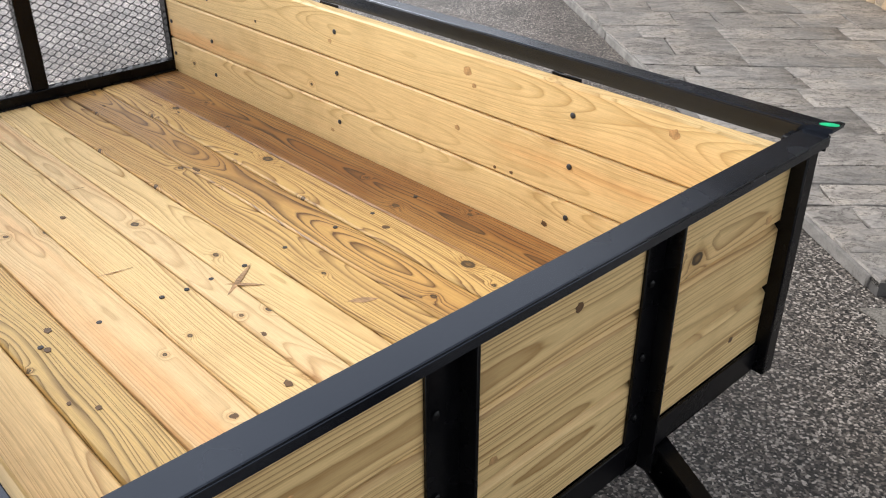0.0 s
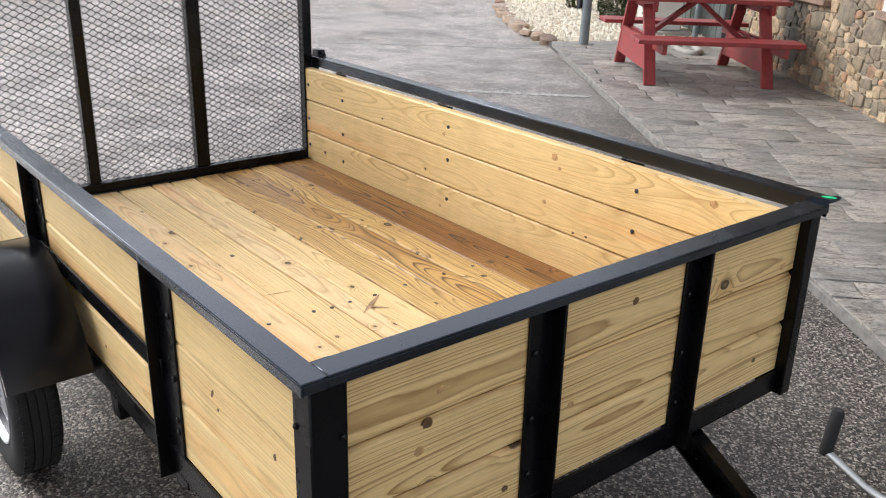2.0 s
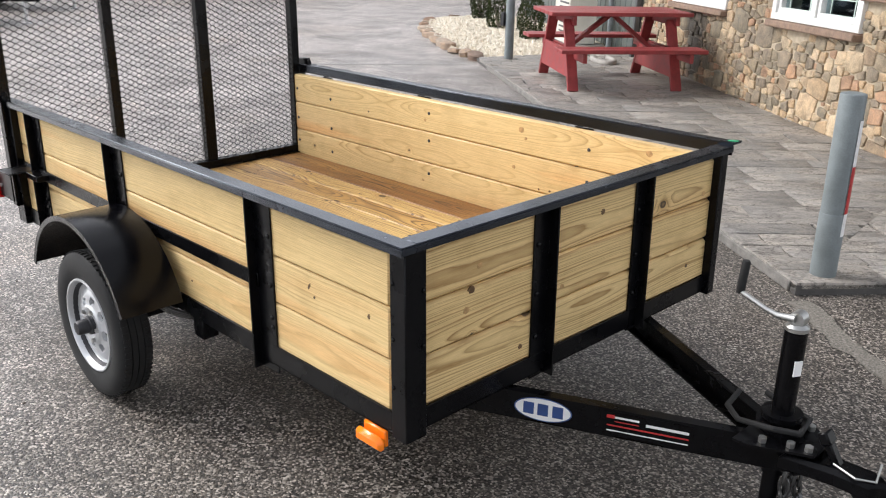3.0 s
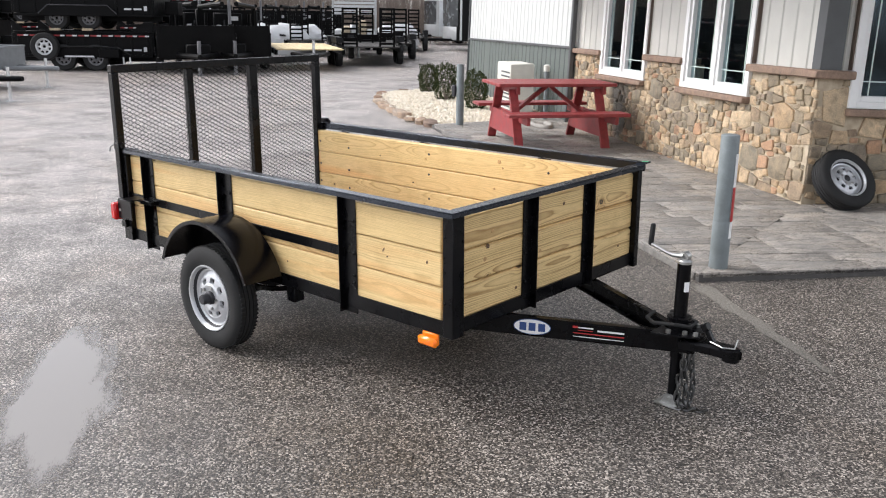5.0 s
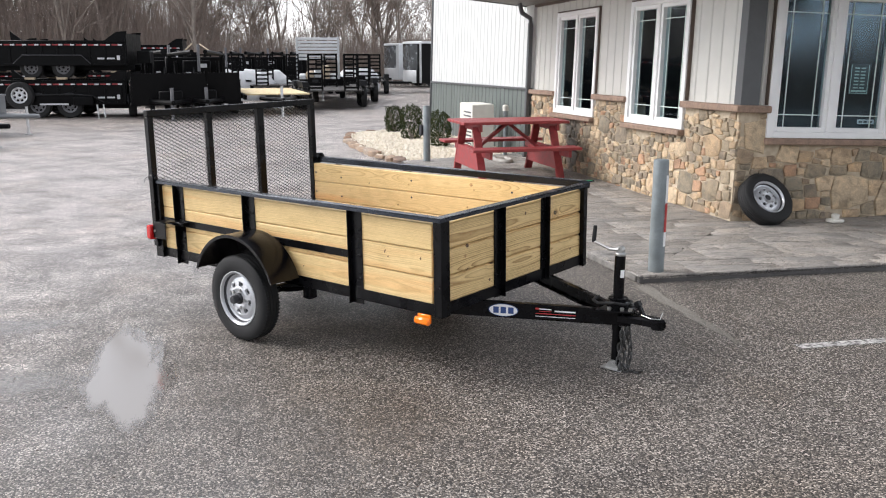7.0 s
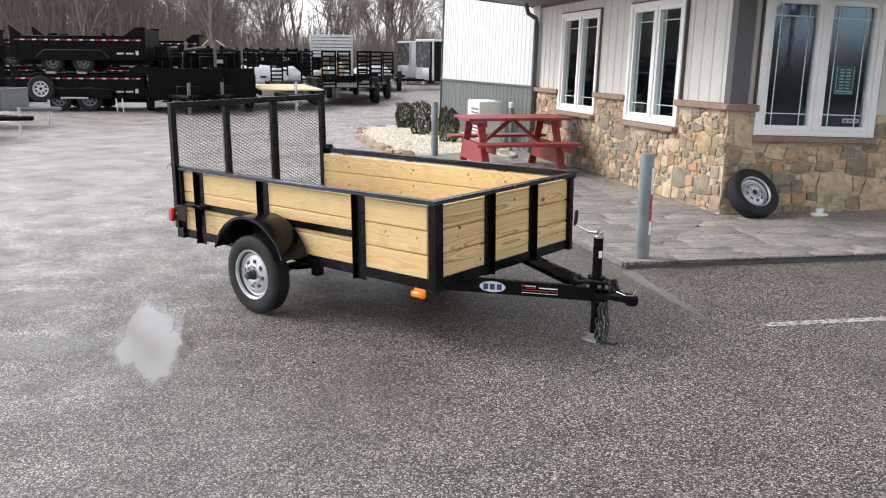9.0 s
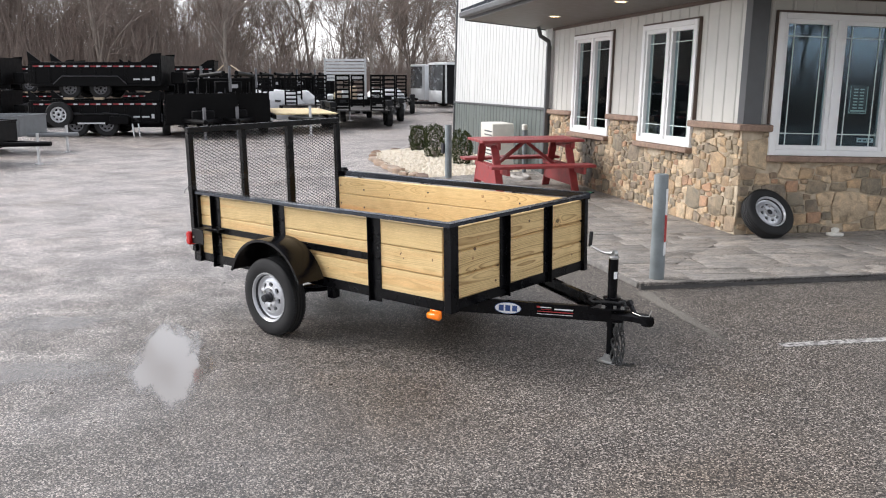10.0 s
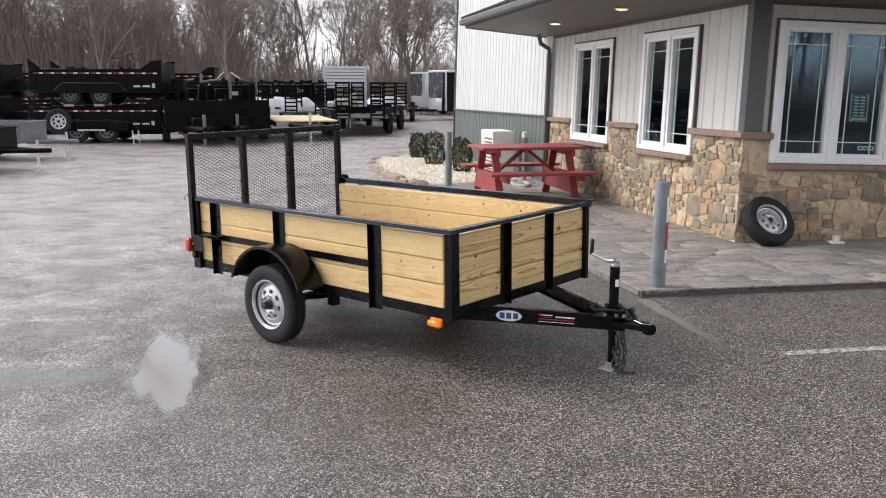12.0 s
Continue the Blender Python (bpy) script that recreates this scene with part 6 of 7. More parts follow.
stack(20.6, 25.6, 46)
stack(28.5, 30.5, 46, False)
for bearing, distance in ((15.2, 25.0), (13.2, 25.5)):
    x, y = yard(bearing, distance)
    dump_trailer(pose(x, y, 0, 0, 0, AHEAD + bearing + 180 + 3), label="black dump trailer parked nose to the lot")
for bearing, distance in ((24.5, 36.0), (16.8, 35.0)):
    x, y = yard(bearing, distance)
    stack(bearing, distance, 50, False)


PALE_DECK = plain("new_deck_boards", (0.66, 0.54, 0.32), 0.7, vary=0.1)
DARK_DECK = plain("dark_deck_boards", (0.045, 0.042, 0.04), 0.8, vary=0.2)


def flat_trailer(at, ramps=0, deck=DECK, label="black flatbed equipment trailer with a plank deck", length=4.6, front=True):
    """x along the trailer, its drawbar at +x."""
    t = thing("flatbed_trailer", label, "trailer", at, group="flatbed trailers")
    L, W, z = length, 1.85, 0.58
    for sy in (-1, 1):
        part("side_rail", Shape().box((-L / 2, sy * W / 2 - 0.04, z - 0.14), (L / 2, sy * W / 2 + 0.04, z), 0.008), YARD_BLACK, t)
        part("fender", Shape().prism([(-0.85, 0), (0.85, 0), (0.65, 0.16), (-0.65, 0.16)], -0.11, 0.11, 0, pose(-0.4, sy * (W / 2 + 0.16), 0.70, 90, 0, 0)), YARD_BLACK, t)
        for x in (-0.8, 0.0):
            yard_wheel(t, x, sy * (W / 2 + 0.16), 0.34, sy)
        for k in range(4):
            part("stake_pocket", Shape().box((-L / 2 + 0.3 + k * 1.2, sy * W / 2 + sy * 0.04, z - 0.12), (-L / 2 + 0.42 + k * 1.2, sy * W / 2 + sy * 0.09, z + 0.02), 0.006), YARD_BLACK, t)
    for k in range(12):
        part("deck_plank", board(L, W / 12 - 0.012, 0.04, 0.004), deck, t, at=pose(0, -W / 2 + W / 12 * (k + 0.5), z))
    part("drawbar", Shape().tube([(L / 2, -0.5, 0.47), (L / 2 + 1.2, 0, 0.47)], 0.055, 8).tube([(L / 2, 0.5, 0.47), (L / 2 + 1.2, 0, 0.47)], 0.055, 8), YARD_BLACK, t)
    part("jack", Shape().tube([(L / 2 + 0.85, 0, 0.02), (L / 2 + 0.85, 0, 0.85)], 0.04, 10).prism(ellipse(L / 2 + 0.85, 0, 0.1, 0.1, 10), 0.0, 0.02), GALV, t, "galvanised jack")
    if front:
        part("front_rail", Shape().box((L / 2 - 0.05, -W / 2, z + 0.02), (L / 2 + 0.03, W / 2, z + 0.26), 0.01), YARD_BLACK, t)
    for k in range(ramps):
        y = (-0.56, 0.56)[k]
        r = part("ramp", Shape().box((-L / 2, y - 0.24, z), (-L / 2 + 0.06, y - 0.18, z + 1.15), 0.006), YARD_BLACK, t, "upright black ladder ramp")
        part("ramp_side", Shape().box((-L / 2, y + 0.18, z), (-L / 2 + 0.06, y + 0.24, z + 1.15), 0.006), YARD_BLACK, r)
        for q in range(8):
            part("ramp_rung", Shape().box((-L / 2, y - 0.19, z + 0.07 + 0.145 * q), (-L / 2 + 0.06, y + 0.19, z + 0.13 + 0.145 * q), 0.006), YARD_BLACK, r)
    return t


def park(make, bearing, distance, turn, **kw):
    x, y = yard(bearing, distance)
    return make(pose(x, y, 0, 0, 0, AHEAD + bearing + turn), **kw)


park(flat_trailer, 9.1, 26.5, 186, deck=PALE_DECK, front=False, label="black flatbed trailer with a new pale plank deck")
rampy = park(flat_trailer, 5.5, 28.5, 4, ramps=2, deck=DARK_DECK, label="black flatbed trailer with upright ladder ramps")
for bearing, distance, turn in ((8.6, 33.5, 0), (10.4, 35.0, 5), (4.5, 31.5, 2), (11.8, 37.0, -4), (3.4, 38.0, 0), (6.9, 38.5, 3)):
    x, y = yard(bearing, distance)
    copy_thing(rampy, pose(x, y, 0, 0, 0, AHEAD + bearing + turn))


def tilt_bed(at):
    t = thing("aluminium_trailer", "silver aluminium trailer with a slatted upright gate", "trailer", at)
    part("bed", Shape().box((-1.8, -0.8, 0.5), (1.8, 0.8, 0.62), 0.01), SILVER, t)
    for k in range(7):
        part("gate_slat", Shape().box((-1.86, -0.78, 1.50 + 0.125 * k), (-1.80, 0.78, 1.59 + 0.125 * k), 0.006), WHITE_BOX, t)
    for y in (-0.78, 0.78):
        part("gate_post", Shape().box((-1.88, y - 0.04, 0.6), (-1.80, y + 0.04, 2.36), 0.006), SILVER, t)
    for sy in (-1, 1):
        for x in (-0.4, 0.4):
            yard_wheel(t, x, sy * 0.95, 0.33, sy)
    for k in range(5):
        part("crate", Shape().box((-1.75, -0.75 + 0.31 * k, 0.63), (0.8, -0.47 + 0.31 * k, 0.95 + 0.11 * ((k * 3) % 4)), 0.04), (WHITE_BOX, DECK, SILVER, DECK, WHITE_BOX)[k], t)
    return t


park(tilt_bed, 6.1, 34.0, 0)


NOSE_GREY = plain("grey_nose_sheet", (0.16, 0.17, 0.18), 0.25, 0.6, vary=0.3, scale=3)


def enclosed_trailer(at, skin, label):
    """A closed box trailer; its nose looks to +x."""
    t = thing("enclosed_trailer", label, "trailer", at, group="enclosed trailers")
    L, W = 4.9, 2.1
    part("body", Shape().prism([(-L / 2, -W / 2), (L / 2 - 0.25, -W / 2), (L / 2, -W / 2 + 0.5), (L / 2, W / 2 - 0.5), (L / 2 - 0.25, W / 2), (-L / 2, W / 2)], 0.42, 2.22, 0.04), skin, t)
    part("roof_cap", Shape().prism([(-L / 2 - 0.02, -W / 2 - 0.02), (L / 2 - 0.25, -W / 2 - 0.02), (L / 2 + 0.03, -W / 2 + 0.5), (L / 2 + 0.03, W / 2 - 0.5), (L / 2 - 0.25, W / 2 + 0.02), (-L / 2 - 0.02, W / 2 + 0.02)], 2.20, 2.30, 0.03), WHITE_BOX, t, "white roof edge")
    part("stone_guard", Shape().prism([(L / 2 - 0.27, -W / 2 - 0.012), (L / 2 + 0.012, -W / 2 + 0.5), (L / 2 + 0.012, W / 2 - 0.5), (L / 2 - 0.27, W / 2 + 0.012)], 0.45, 1.02, 0.01), SILVER, t, "bright tread-plate guard")
    part("nose_panel", Shape().prism([(L / 2 - 0.26, -W / 2 - 0.008), (L / 2 + 0.008, -W / 2 + 0.5), (L / 2 + 0.008, W / 2 - 0.5), (L / 2 - 0.26, W / 2 + 0.008)], 1.025, 2.19, 0.0), NOSE_GREY, t, "grey reflective nose panel")
    for sy in (-1, 1):
        part("corner_trim", Shape().tube([(L / 2 - 0.22, sy * (W / 2 - 0.01), 0.45), (L / 2 - 0.22, sy * (W / 2 - 0.01), 2.2)], 0.05, 8), SILVER, t)
        for x in (-0.5, 0.3):
            yard_wheel(t, x, sy * (W / 2 - 0.02), 0.34, sy)
        part("fender", Shape().prism([(-1.0, 0), (0.8, 0), (0.6, 0.18), (-0.8, 0.18)], -0.05, 0.05, 0, pose(0, sy * (W / 2 + 0.03), 0.66, 90, 0, 0)), SILVER, t)
    part("drawbar", Shape().tube([(L / 2 - 0.2, -0.6, 0.46), (L / 2 + 1.2, 0, 0.46)], 0.055, 8).tube([(L / 2 - 0.2, 0.6, 0.46), (L / 2 + 1.2, 0, 0.46)], 0.055, 8), YARD_BLACK, t)
    part("door", Shape().box((L / 2 - 1.25, -W / 2 - 0.03, 0.6), (L / 2 - 0.45, -W / 2, 2.0), 0.02), skin, t)
    return t


for bearing, distance, skin, label in ((0.55, 38.5, YARD_BLACK, "black enclosed cargo trailer with a silver nose"), (1.75, 45.0, SILVER, "silver enclosed cargo trailer")):
    x, y = yard(bearing, distance)
    enclosed_trailer(pose(x, y, 0, 0, 0, AHEAD + 180 - 68) @ Matrix.Translation((-2.45, 0, 0)), skin, label)


def gooseneck_trailer(at, pale=True):
    """A long black trailer whose raised neck looks to +x."""
    t = thing("gooseneck_trailer", "black gooseneck trailer with a pale coupler on its raised neck", "trailer", at, group="gooseneck trailers")
    part("bed", Shape().box((-3.0, -0.95, 0.62), (2.0, 0.95, 0.86), 0.02), YARD_BLACK, t)
    part("neck_plate", Shape().box((2.0, -0.92, 0.70), (2.12, 0.92, 1.62), 0.03), YARD_BLACK, t)
    for y in (-0.8, 0.8):
        part("neck_beam", Shape().tube([(2.06, y, 0.9), (2.10, y, 1.70), (3.4, y * 0.25, 1.78)], 0.07, 8), YARD_BLACK, t)
        if pale:
            part("brace", Shape().tube([(2.9, y * 0.45, 1.82), (2.5, y * 0.15, 2.02)], 0.022, 8), DECK, t)
        part("jack", Shape().tube([(2.5, y * 0.8, 0.04), (2.5, y * 0.8, 1.5)], 0.05, 10).prism(ellipse(2.5, y * 0.8, 0.12, 0.12, 10), 0.0, 0.03), YARD_BLACK, t)
        part("lamp", Shape().box((2.125, y * 0.7 - 0.10, 0.92), (2.14, y * 0.7 + 0.10, 0.98), 0.0), TAPE_WHITE, t)
        for x in (-1.2, -0.3):
            yard_wheel(t, x, y * 1.0, 0.36, 1 if y > 0 else -1, DULL_RIM)
    part("tool_box", Shape().box((2.14, -0.42, 1.05), (2.62, 0.42, 1.52), 0.03), YARD_BLACK, t)
    part("coupler", Shape().tube([(3.35, 0, 1.2), (3.35, 0, 2.0)], 0.045, 10), DULL_RIM, t)
    part("reflector", Shape().box((2.63, -0.34, 1.12), (2.64, -0.20, 1.17), 0.0), TAPE_WHITE, t)
    part("warning_label", Shape().box((2.63, 0.08, 1.30), (2.64, 0.30, 1.42), 0.0), TAPE_WHITE, t)
    return t


goose = park(gooseneck_trailer, 13.7, 29.5, 184)
for bearing, distance, turn in ((15.6, 31.0, 186), (11.9, 39.0, 183), (10.6, 40.0, 178), (9.3, 41.0, 182), (8.0, 41.5, 180)):
    park(gooseneck_trailer, bearing, distance, turn, pale=False)


def wrapped_load(at, seed):
    """A bundle wrapped in crumpled white film."""
    rows, n, verts = 9, 20, []
    for i in range(rows):
        v = i / (rows - 1)
        for k in range(n):
            a = 2 * math.pi * k / n
            q = (abs(math.cos(a)) ** 5 + abs(math.sin(a)) ** 5) ** -0.2 * (1.0 - 0.35 * max(0.0, v - 0.7) / 0.3)
            q *= 1 + 0.22 * noise.noise(Vector((3 * math.cos(a) + seed, 3 * math.sin(a), 4 * v)))
            verts.append((0.95 * q * math.cos(a), 0.62 * q * math.sin(a), 0.85 * v * (1 + 0.15 * noise.noise(Vector((seed, 2 * math.cos(a), 2 * math.sin(a)))))))
    faces = [(i * n + k, i * n + (k + 1) % n, (i + 1) * n + (k + 1) % n, (i + 1) * n + k) for i in range(rows - 1) for k in range(n)]
    s = Shape().add(verts, faces + [tuple(range(n))[::-1], tuple(range((rows - 1) * n, rows * n))])
    return single("wrapped_load", s, WHITE_BOX, "bundle of goods wrapped in crumpled white film", "bundle", group="wrapped bundles", at=at)


for k, (bearing, distance) in enumerate(((10.3, 33.0), (9.4, 33.6), (12.4, 34.0), (3.6, 40.0))):
    x, y = yard(bearing, distance)
    wrapped_load(pose(x, y, 0, 0, 0, AHEAD + 90) @ Matrix.Diagonal((1, 1, 1.25, 1)), 70 + k)


def small_trailer(at, skin, label):
    t = thing("cargo_trailer", label, "trailer", at)
    L, W = 2.4, 1.3
    for sy in (-1, 1):
        part("side_panel", Shape().box((-L / 2, sy * W / 2 - 0.02, 0.42), (L / 2, sy * W / 2 + 0.02, 0.80), 0.006), skin, t)
        part("fender", Shape().prism([(-0.4, 0), (0.4, 0), (0.28, 0.14), (-0.28, 0.14)], -0.1, 0.1, 0, pose(-0.1, sy * (W / 2 + 0.14), 0.54, 90, 0, 0)), YARD_BLACK, t)
        yard_wheel(t, -0.1, sy * (W / 2 + 0.14), 0.28, sy)
    for x in (-L / 2, L / 2):
        part("end_panel", Shape().box((x - 0.02, -W / 2, 0.42), (x + 0.02, W / 2, 0.80), 0.006), skin, t)
    part("floor", Shape().box((-L / 2, -W / 2, 0.38), (L / 2, W / 2, 0.42), 0.004), skin, t)
    part("top_rail", Shape().box((-L / 2 - 0.03, -W / 2 - 0.03, 0.80), (L / 2 + 0.03, -W / 2 + 0.03, 0.84), 0.006), skin, t)
    part("top_rail", Shape().box((-L / 2 - 0.03, W / 2 - 0.03, 0.80), (L / 2 + 0.03, W / 2 + 0.03, 0.84), 0.006), skin, t)
    part("top_rail", Shape().box((L / 2 - 0.03, -W / 2, 0.80), (L / 2 + 0.03, W / 2, 0.84), 0.006), skin, t)
    part("drawbar", Shape().tube([(L / 2, -0.3, 0.40), (L / 2 + 1.0, 0, 0.40)], 0.045, 8).tube([(L / 2, 0.3, 0.40), (L / 2 + 1.0, 0, 0.40)], 0.045, 8), skin, t)
    part("jack", Shape().tube([(L / 2 + 0.75, 0, 0.02), (L / 2 + 0.75, 0, 0.60)], 0.03, 10).prism(ellipse(L / 2 + 0.75, 0, 0.08, 0.08, 10), 0.0, 0.02), GALV, t, "galvanised jack")
    return t


x, y = yard(27.4, 20.5)
small_trailer(pose(x, y, 0, 0, 0, 40), YARD_GREY, "grey steel cargo trailer on a jack stand")
x, y = yard(29.5, 18.0)
small_trailer(pose(x, y, 0, 0, 0, 38), YARD_BLACK, "black steel cargo trailer in the lot")


# ---------------------------------------------------------------- bare woods
def bare_tree(seed, height):
    """Trunk mesh and twig mesh of a leafless tree with rising limbs."""
    rng = random.Random(seed)
    wood, twigs = Shape(), Shape()

    def limb(p, d, length, r, level):
        n = (7, 5, 3, 2, 1)[level]
        pts, rad, q, v = [p.copy()], [r], p.copy(), d.copy()
        for i in range(n):
            bend = (0.09, 0.17, 0.22, 0.25, 0.25)[level]
            v = (v + Vector((rng.gauss(0, bend), rng.gauss(0, bend), rng.gauss(0.07 if level else 0.0, bend * 0.4)))).normalized()
            q = q + v * length / n
            pts.append(q.copy())
            rad.append(r * (1 - 0.8 * (i + 1) / n) + 0.004)
        (wood if level < 2 else twigs).tube(pts, rad, (7, 4, 3, 3, 3)[level], caps=False)
        if level == 4:
            return
        for k in range((13, 7, 5, 3)[level]):
            t = rng.uniform(0.14, 1.0) if level == 0 else rng.uniform(0.2, 1.0)
            i = min(int(t * n), n - 1)
            base = pts[i].lerp(pts[i + 1], t * n - i)
            axis = (pts[i + 1] - pts[i]).normalized()
            side = axis.orthogonal().normalized()
            side.rotate(Matrix.Rotation(rng.uniform(0, 6.283), 3, axis))
            lean = rng.uniform(0.35, 0.85) if level < 2 else rng.uniform(0.45, 1.1)
            nd = (axis * math.cos(lean) + side * math.sin(lean)).normalized()
            limb(base, nd, length * (rng.uniform(0.30, 0.62) * (1.05 - 0.5 * t) if level == 0 else rng.uniform(0.32, 0.55)), max(rad[i] * rng.uniform(0.4, 0.7), 0.009), level + 1)

    stems = 1 if seed % 3 else 2
    for k in range(stems):
        a = rng.uniform(0, 6.28)
        d = Vector((0.16 * math.cos(a), 0.16 * math.sin(a), 1)).normalized() if stems > 1 else Vector((0, 0, 1))
        limb(Vector((0, 0, -0.1)), d, height * (1.0 if k == 0 else 0.85), height * (0.0105 if k == 0 else 0.008), 0)
    return wood, twigs


def plant(seed, height, at):
    wood, twigs = bare_tree(seed, height)
    t = thing("tree", "tall leafless grey-brown tree at the wood's edge", "tree", at, group="bare trees")
    for name, s, m in (("trunk", wood, BARK), ("crown", twigs, TWIGS)):
        ob = new(name, s.mesh(name, m, True, False))
        ob.parent = t
    return t


rng = random.Random(31)
first = []
for k in range(5):
    x, y = yard(2 + 6 * k, 52 + 3 * (k % 3))
    first.append(plant(60 + k, rng.uniform(11, 14), pose(x, y, 0, 0, 0, 0)))
for k in range(120):
    x, y = yard(rng.uniform(-7, 36), rng.uniform(45, 96))
    if k >= 78:
        x, y = yard(rng.uniform(38, 85), rng.uniform(40, 70))
    # unseen trees behind the walk, there for the window reflections
    if k >= 92:
        x, y = yard(rng.uniform(-185, -130), rng.uniform(24, 45))
    s = rng.uniform(0.85, 1.15) if k % 4 == 0 else rng.uniform(0.55, 0.88)
    ob = copy_thing(first[k % 5], pose(x, y, 0, rng.uniform(-3, 3), rng.uniform(-3, 3), rng.uniform(0, 360)))
    ob.scale = (s, s, s * rng.uniform(0.9, 1.15))
brush = Shape()
for k in range(35000):
    x, y = yard(rng.uniform(-9, 38) if k < 21000 else rng.uniform(13, 38), rng.uniform(46, 110))
    # unseen brush added behind the walk to darken the wide window's reflection
    if k >= 30000:
        x, y = yard(rng.uniform(-170, -118), rng.uniform(32, 46))
    h = rng.uniform(0.8, 3.6) if k % 4 and (k < 21000 or k >= 30000) else rng.uniform(2.5, 8.0 if 21000 <= k < 30000 else 5.5)
    dx, dy = rng.gauss(0, 0.4) * h * 0.6, rng.gauss(0, 0.4) * h * 0.6
    brush.tube([(x, y, -0.05), (x + dx * 0.4, y + dy * 0.4, h * 0.55), (x + dx, y + dy, h)], [0.018, 0.013, 0.007], 3, caps=False)
single("brush", brush, TWIGS, "bare brown undergrowth below the trees", "brush", kind="stuff", smooth=False, fix=False)


# ---------------------------------------------------------------- pieces of walls and pavement
def cells(rng, w, h, size, squash=1.3):
    """Stones of a rubble wall: convex cells round points scattered at uneven distances."""
    pts, tries = [], 0
    while tries < 9000:
        tries += 1
        p = (rng.uniform(-0.1, w + 0.1), rng.uniform(-0.1, h + 0.1), rng.choice((0.5, 0.62, 0.85, 1.0, 1.4, 1.9)) * (1.0 if tries < 5000 else 0.6))
        if all(((p[0] - q[0]) / squash) ** 2 + (p[1] - q[1]) ** 2 > (size * 0.5 * (p[2] + q[2])) ** 2 for q in pts):
            pts.append(p)
    out = []
    for p in pts:
        poly = [(p[0] - 0.6, p[1] - 0.5), (p[0] + 0.6, p[1] - 0.5), (p[0] + 0.6, p[1] + 0.5), (p[0] - 0.6, p[1] + 0.5)]
        for q in pts:
            if q is p or abs(q[0] - p[0]) > 1.0 or abs(q[1] - p[1]) > 0.8:
                continue
            dx, dy = (q[0] - p[0]) / squash ** 2, q[1] - p[1]
            # joints tend to lie level or plumb
            dx, dy = (dx, dy * 0.35) if abs(dx) > abs(dy) else (dx * 0.35, dy)
            k = p[2] / (p[2] + q[2])
            poly = clip(poly, (p[0] + (q[0] - p[0]) * k, p[1] + (q[1] - p[1]) * k), (dx, dy))
            if len(poly) < 3:
                break
        if len(poly) >= 3 and area(poly) > 0.001:
            out.append((p, poly))
    return out


def soften(poly, gap, rng):
    """Cut corners and shrink an outline, so that it reads as a laid stone."""
    n = len(poly)
    cx, cy = sum(p[0] for p in poly) / n, sum(p[1] for p in poly) / n
    out = []
    for i, p in enumerate(poly):
        a, b = poly[i - 1], poly[(i + 1) % n]
        for q in (a, b):
            d = math.hypot(q[0] - p[0], q[1] - p[1])
            t = min(0.3, rng.uniform(0.003, 0.011) / max(d, 1e-6))
            out.append((p[0] + (q[0] - p[0]) * t, p[1] + (q[1] - p[1]) * t))
    res = []
    for x, y in out:
        d = max(math.hypot(x - cx, y - cy), 1e-6)
        k = max(0.3, 1 - (gap + rng.uniform(-0.002, 0.003)) / d)
        res.append((cx + (x - cx) * k, cy + (y - cy) * k))
    return res


def stone_wall(parent, frame_m, w, h, size, rng, cut):
    """Lays single stones over a wall; cut gives the rectangle that a stone must keep to."""
    face = frame_m @ pose(0, 0, 0, 90, 0, 0) @ Matrix.Diagonal((1, 1, -1, 1))    # x along, y up, z outward
    for p, poly in cells(rng, w, h, size):
        r = cut(p[0], p[1])
        if not r:
            continue
        poly = inside(poly, [(r[0], r[1]), (r[2], r[1]), (r[2], r[3]), (r[0], r[3])])
        if len(poly) < 3 or area(poly) < 0.0010:
            continue
        poly = soften(poly, 0.0065, rng)
        cx, cy = sum(q[0] for q in poly) / len(poly), sum(q[1] for q in poly) / len(poly)
        depth = rng.uniform(0.009, 0.024)
        s = Shape().prism([(x - cx, y - cy) for x, y in poly], -0.012, depth, 0.006)
        me = s.mesh("stone", FIELDSTONE, True)
        part("stone", me, FIELDSTONE, parent, at=face @ Matrix.Translation((cx, cy, 0)) @ pose(0, 0, 0, rng.uniform(-2, 2), rng.uniform(-2, 2), 0))


def cut_a(x, y):
    if not (-0.02 < x < A_END + 0.02 and -0.02 < y < CAP - 0.06):
        return None
    if y < SILL - 0.07:
        return (-0.03, 0.012, A_END, SILL - 0.068) if any(a < x < b for a, b in WINS_A) else (-0.03, 0.012, A_END, CAP - 0.072)
    for a, b in PIERS_A:
        if a - 0.02 < x < b:
            return (a - (0.03 if a == 0 else -0.01), 0.012, b - 0.01, CAP - 0.072)
    return None


def cut_b(x, y):
    if not (0.0 < x < 3.4 and -0.02 < y < CAP - 0.06):
        return None
    if y < SILL - 0.07:
        return (0.005, 0.012, 3.4, SILL - 0.068) if WIN_B[0] < x < WIN_B[1] else (0.005, 0.012, 3.4, CAP - 0.072)
    if x < WIN_B[0]:
        return (0.005, 0.012, WIN_B[0] - 0.01, CAP - 0.072)
    return (WIN_B[1] + 0.02, 0.012, 3.4, CAP - 0.072) if x > WIN_B[1] else None


stone_wall(wall_a, WALL_A, A_END, CAP, 0.116, random.Random(4), cut_a)
stone_wall(wall_b, WALL_B, 3.4, CAP, 0.172, random.Random(14), cut_b)

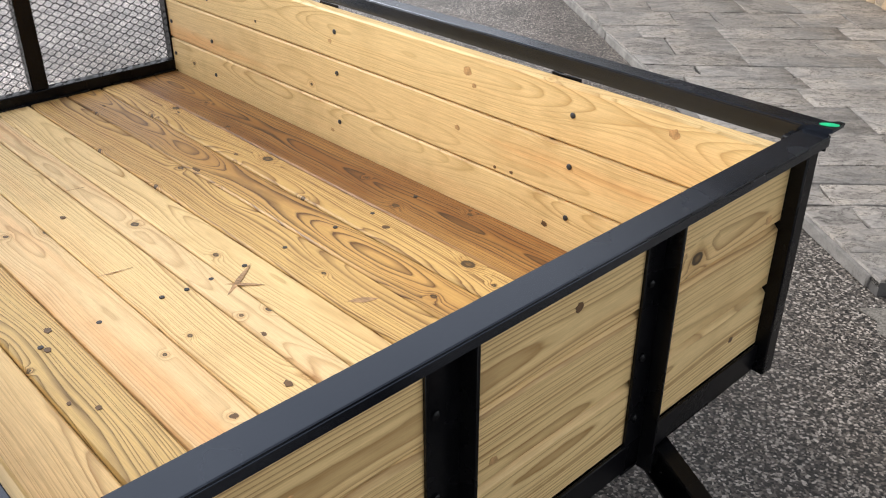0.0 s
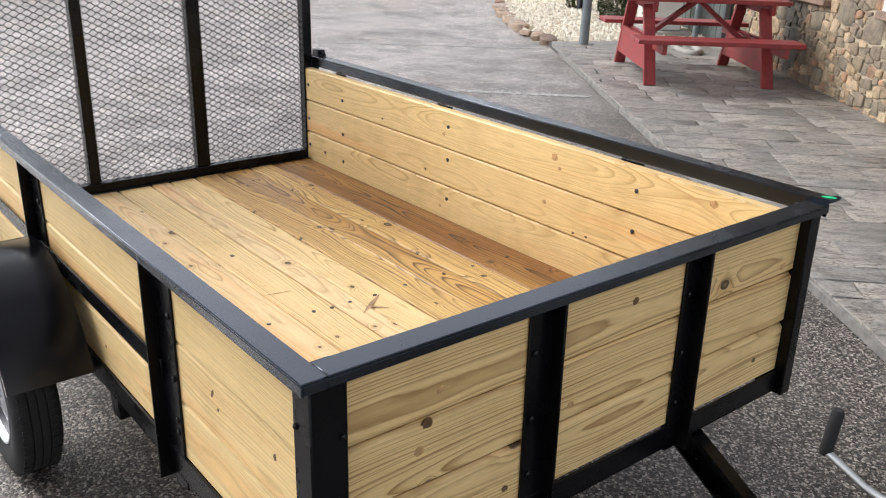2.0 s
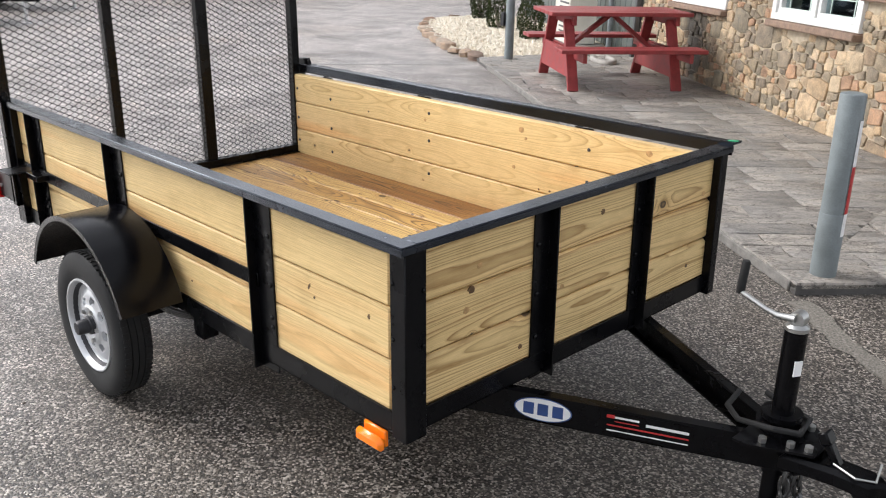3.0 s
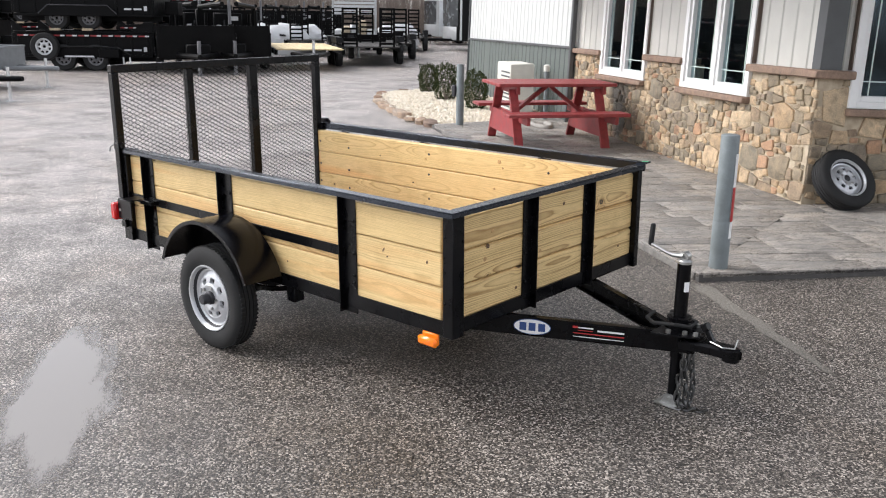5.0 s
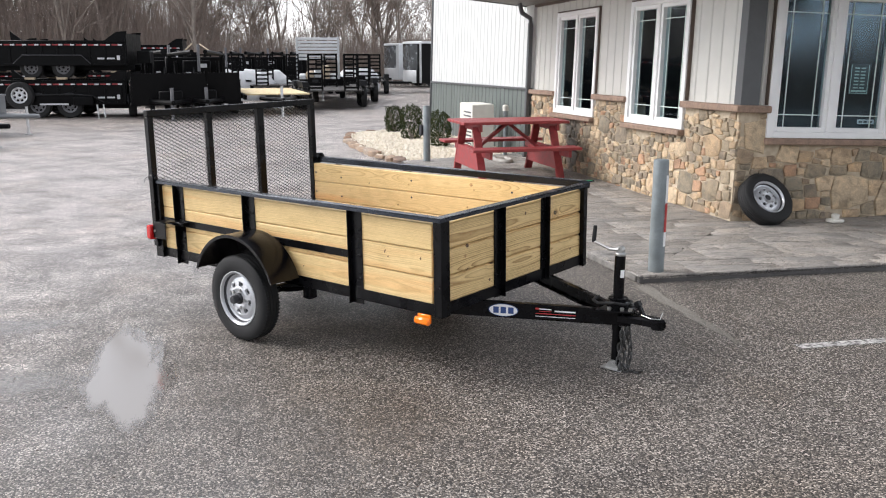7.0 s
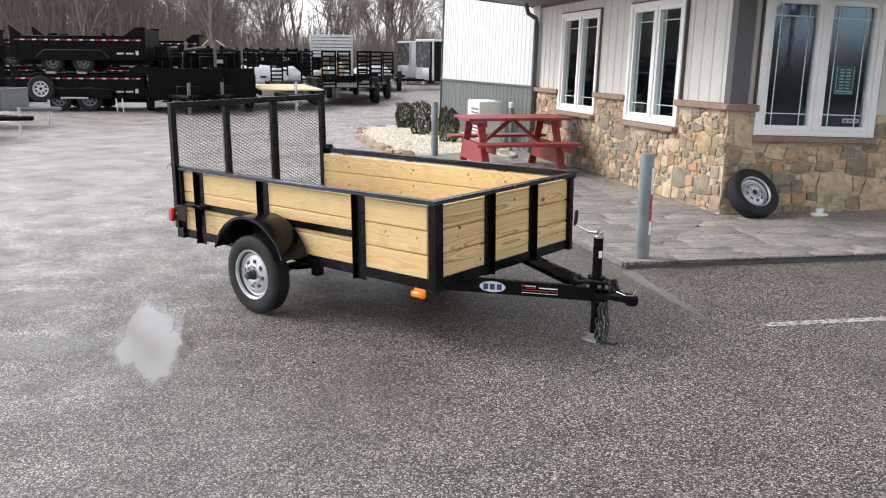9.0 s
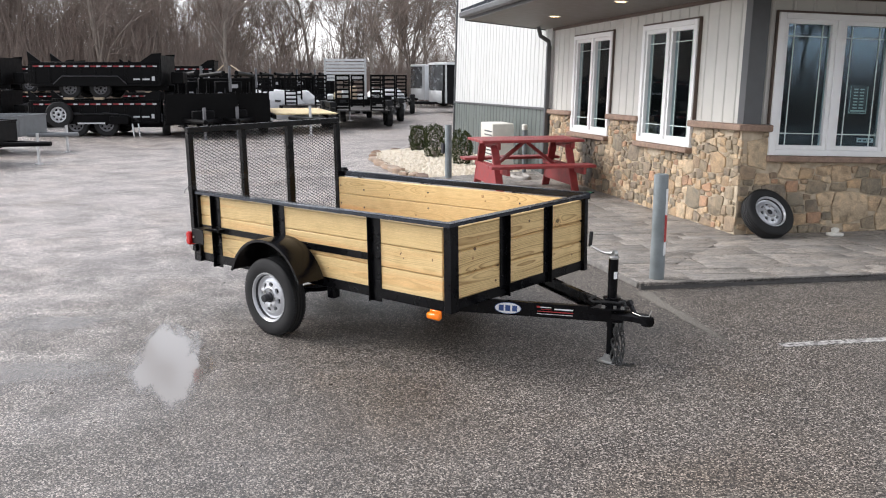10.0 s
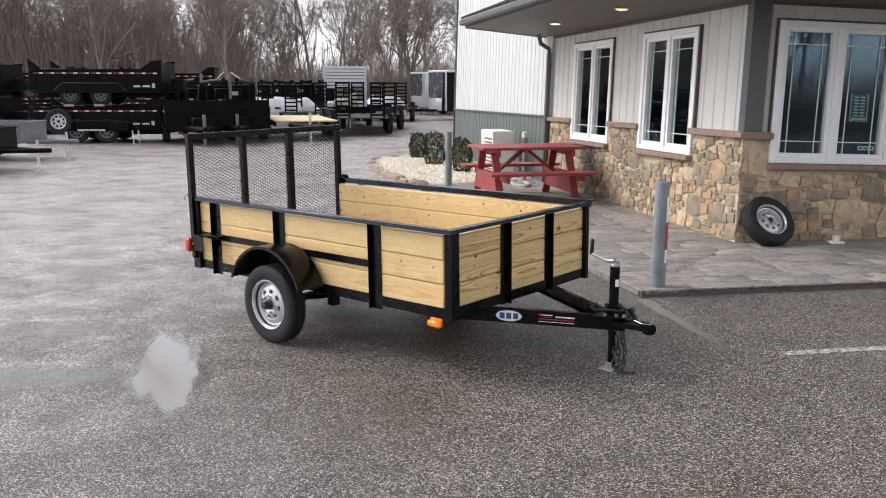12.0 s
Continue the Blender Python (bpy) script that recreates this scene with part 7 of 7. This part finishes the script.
# patio of stamped concrete: courses of slabs parallel to the walls
TIP, LEFT, IN_LEFT = (-0.146, 2.538), (-6.52, 7.03), (-5.73, 9.40)
FAR = (TIP[0] + 9 * math.cos(radians(50.4)), TIP[1] + 9 * math.sin(radians(50.4)))
FAR_IN = (CORNER[0] + 9 * math.cos(radians(50.0)), CORNER[1] + 9 * math.sin(radians(50.0)))
region_a = [TIP, CORNER, IN_LEFT, LEFT]
region_b = [TIP, FAR, FAR_IN, CORNER]
patio = single("patio", Shape().prism(region_a, 0.0, PATIO_Z - 0.012).prism(region_b, 0.0, PATIO_Z - 0.012), plain("patio_joint", (0.075, 0.071, 0.068), 0.8, vary=0.2, relief=0.002),
               "grey stamped-concrete patio with slate-like slabs", "pavement", kind="structure", smooth=False)
rng = random.Random(21)
turn = Matrix.Rotation(radians(47), 2)
count = 0
for region in (region_a, region_b):
    local = [tuple(turn.inverted() @ Vector((p[0] - CORNER[0], p[1] - CORNER[1]))) for p in region]
    lo = [min(p[i] for p in local) for i in (0, 1)]
    hi = [max(p[i] for p in local) for i in (0, 1)]
    v = lo[1]
    if area(local) < 0:
        local = local[::-1]
    while v < hi[1]:
        h = rng.choice((0.18, 0.26, 0.34))
        u = lo[0] - rng.uniform(0, 0.5)
        while u < hi[0]:
            w = rng.choice((0.26, 0.36, 0.48, 0.6, 0.74))
            g = 0.0025
            loop = [(u + g, v + g), (u + w - g, v + g), (u + w - g, v + h - g), (u + g, v + h - g)]
            rect = []
            for p, q in zip(loop, loop[1:] + loop[:1]):
                cuts = 4 if abs(q[0] - p[0]) > 0.1 else 2
                rect += [(p[0] + (q[0] - p[0]) * c / cuts + rng.uniform(-0.012, 0.012), p[1] + (q[1] - p[1]) * c / cuts + rng.uniform(-0.010, 0.010)) for c in range(cuts)]
            poly = inside(rect, local)
            u += w
            if len(poly) < 3 or area(poly) < 0.004:
                continue
            cx, cy = sum(q[0] for q in poly) / len(poly), sum(q[1] for q in poly) / len(poly)
            s = Shape().prism([(x - cx, y - cy) for x, y in poly], -0.03, rng.uniform(-0.002, 0.002), 0.002)
            part("slab", s.mesh("slab", SLATE, True), SLATE, patio, at=pose(CORNER[0], CORNER[1], PATIO_Z, 0, 0, 47) @ Matrix.Translation((cx, cy, 0)))
            count += 1
        v += h
# pale concrete edge strip along the lot
d = Vector((LEFT[0] - TIP[0], LEFT[1] - TIP[1], 0)).normalized()
n = Vector((-d.y, d.x, 0))
m = Matrix.Translation((TIP[0], TIP[1], 0)) @ Matrix((d, -n, (0, 0, 1))).transposed().to_4x4()
for k in range(5):
    part("edge_strip", Shape(m).box((0.05 + 1.42 * k, -0.012, 0.0), (1.45 + 1.42 * k, 0.018, 0.050 + 0.002 * (k % 2)), 0.006), EDGE_STRIP, patio, "grey concrete edge")
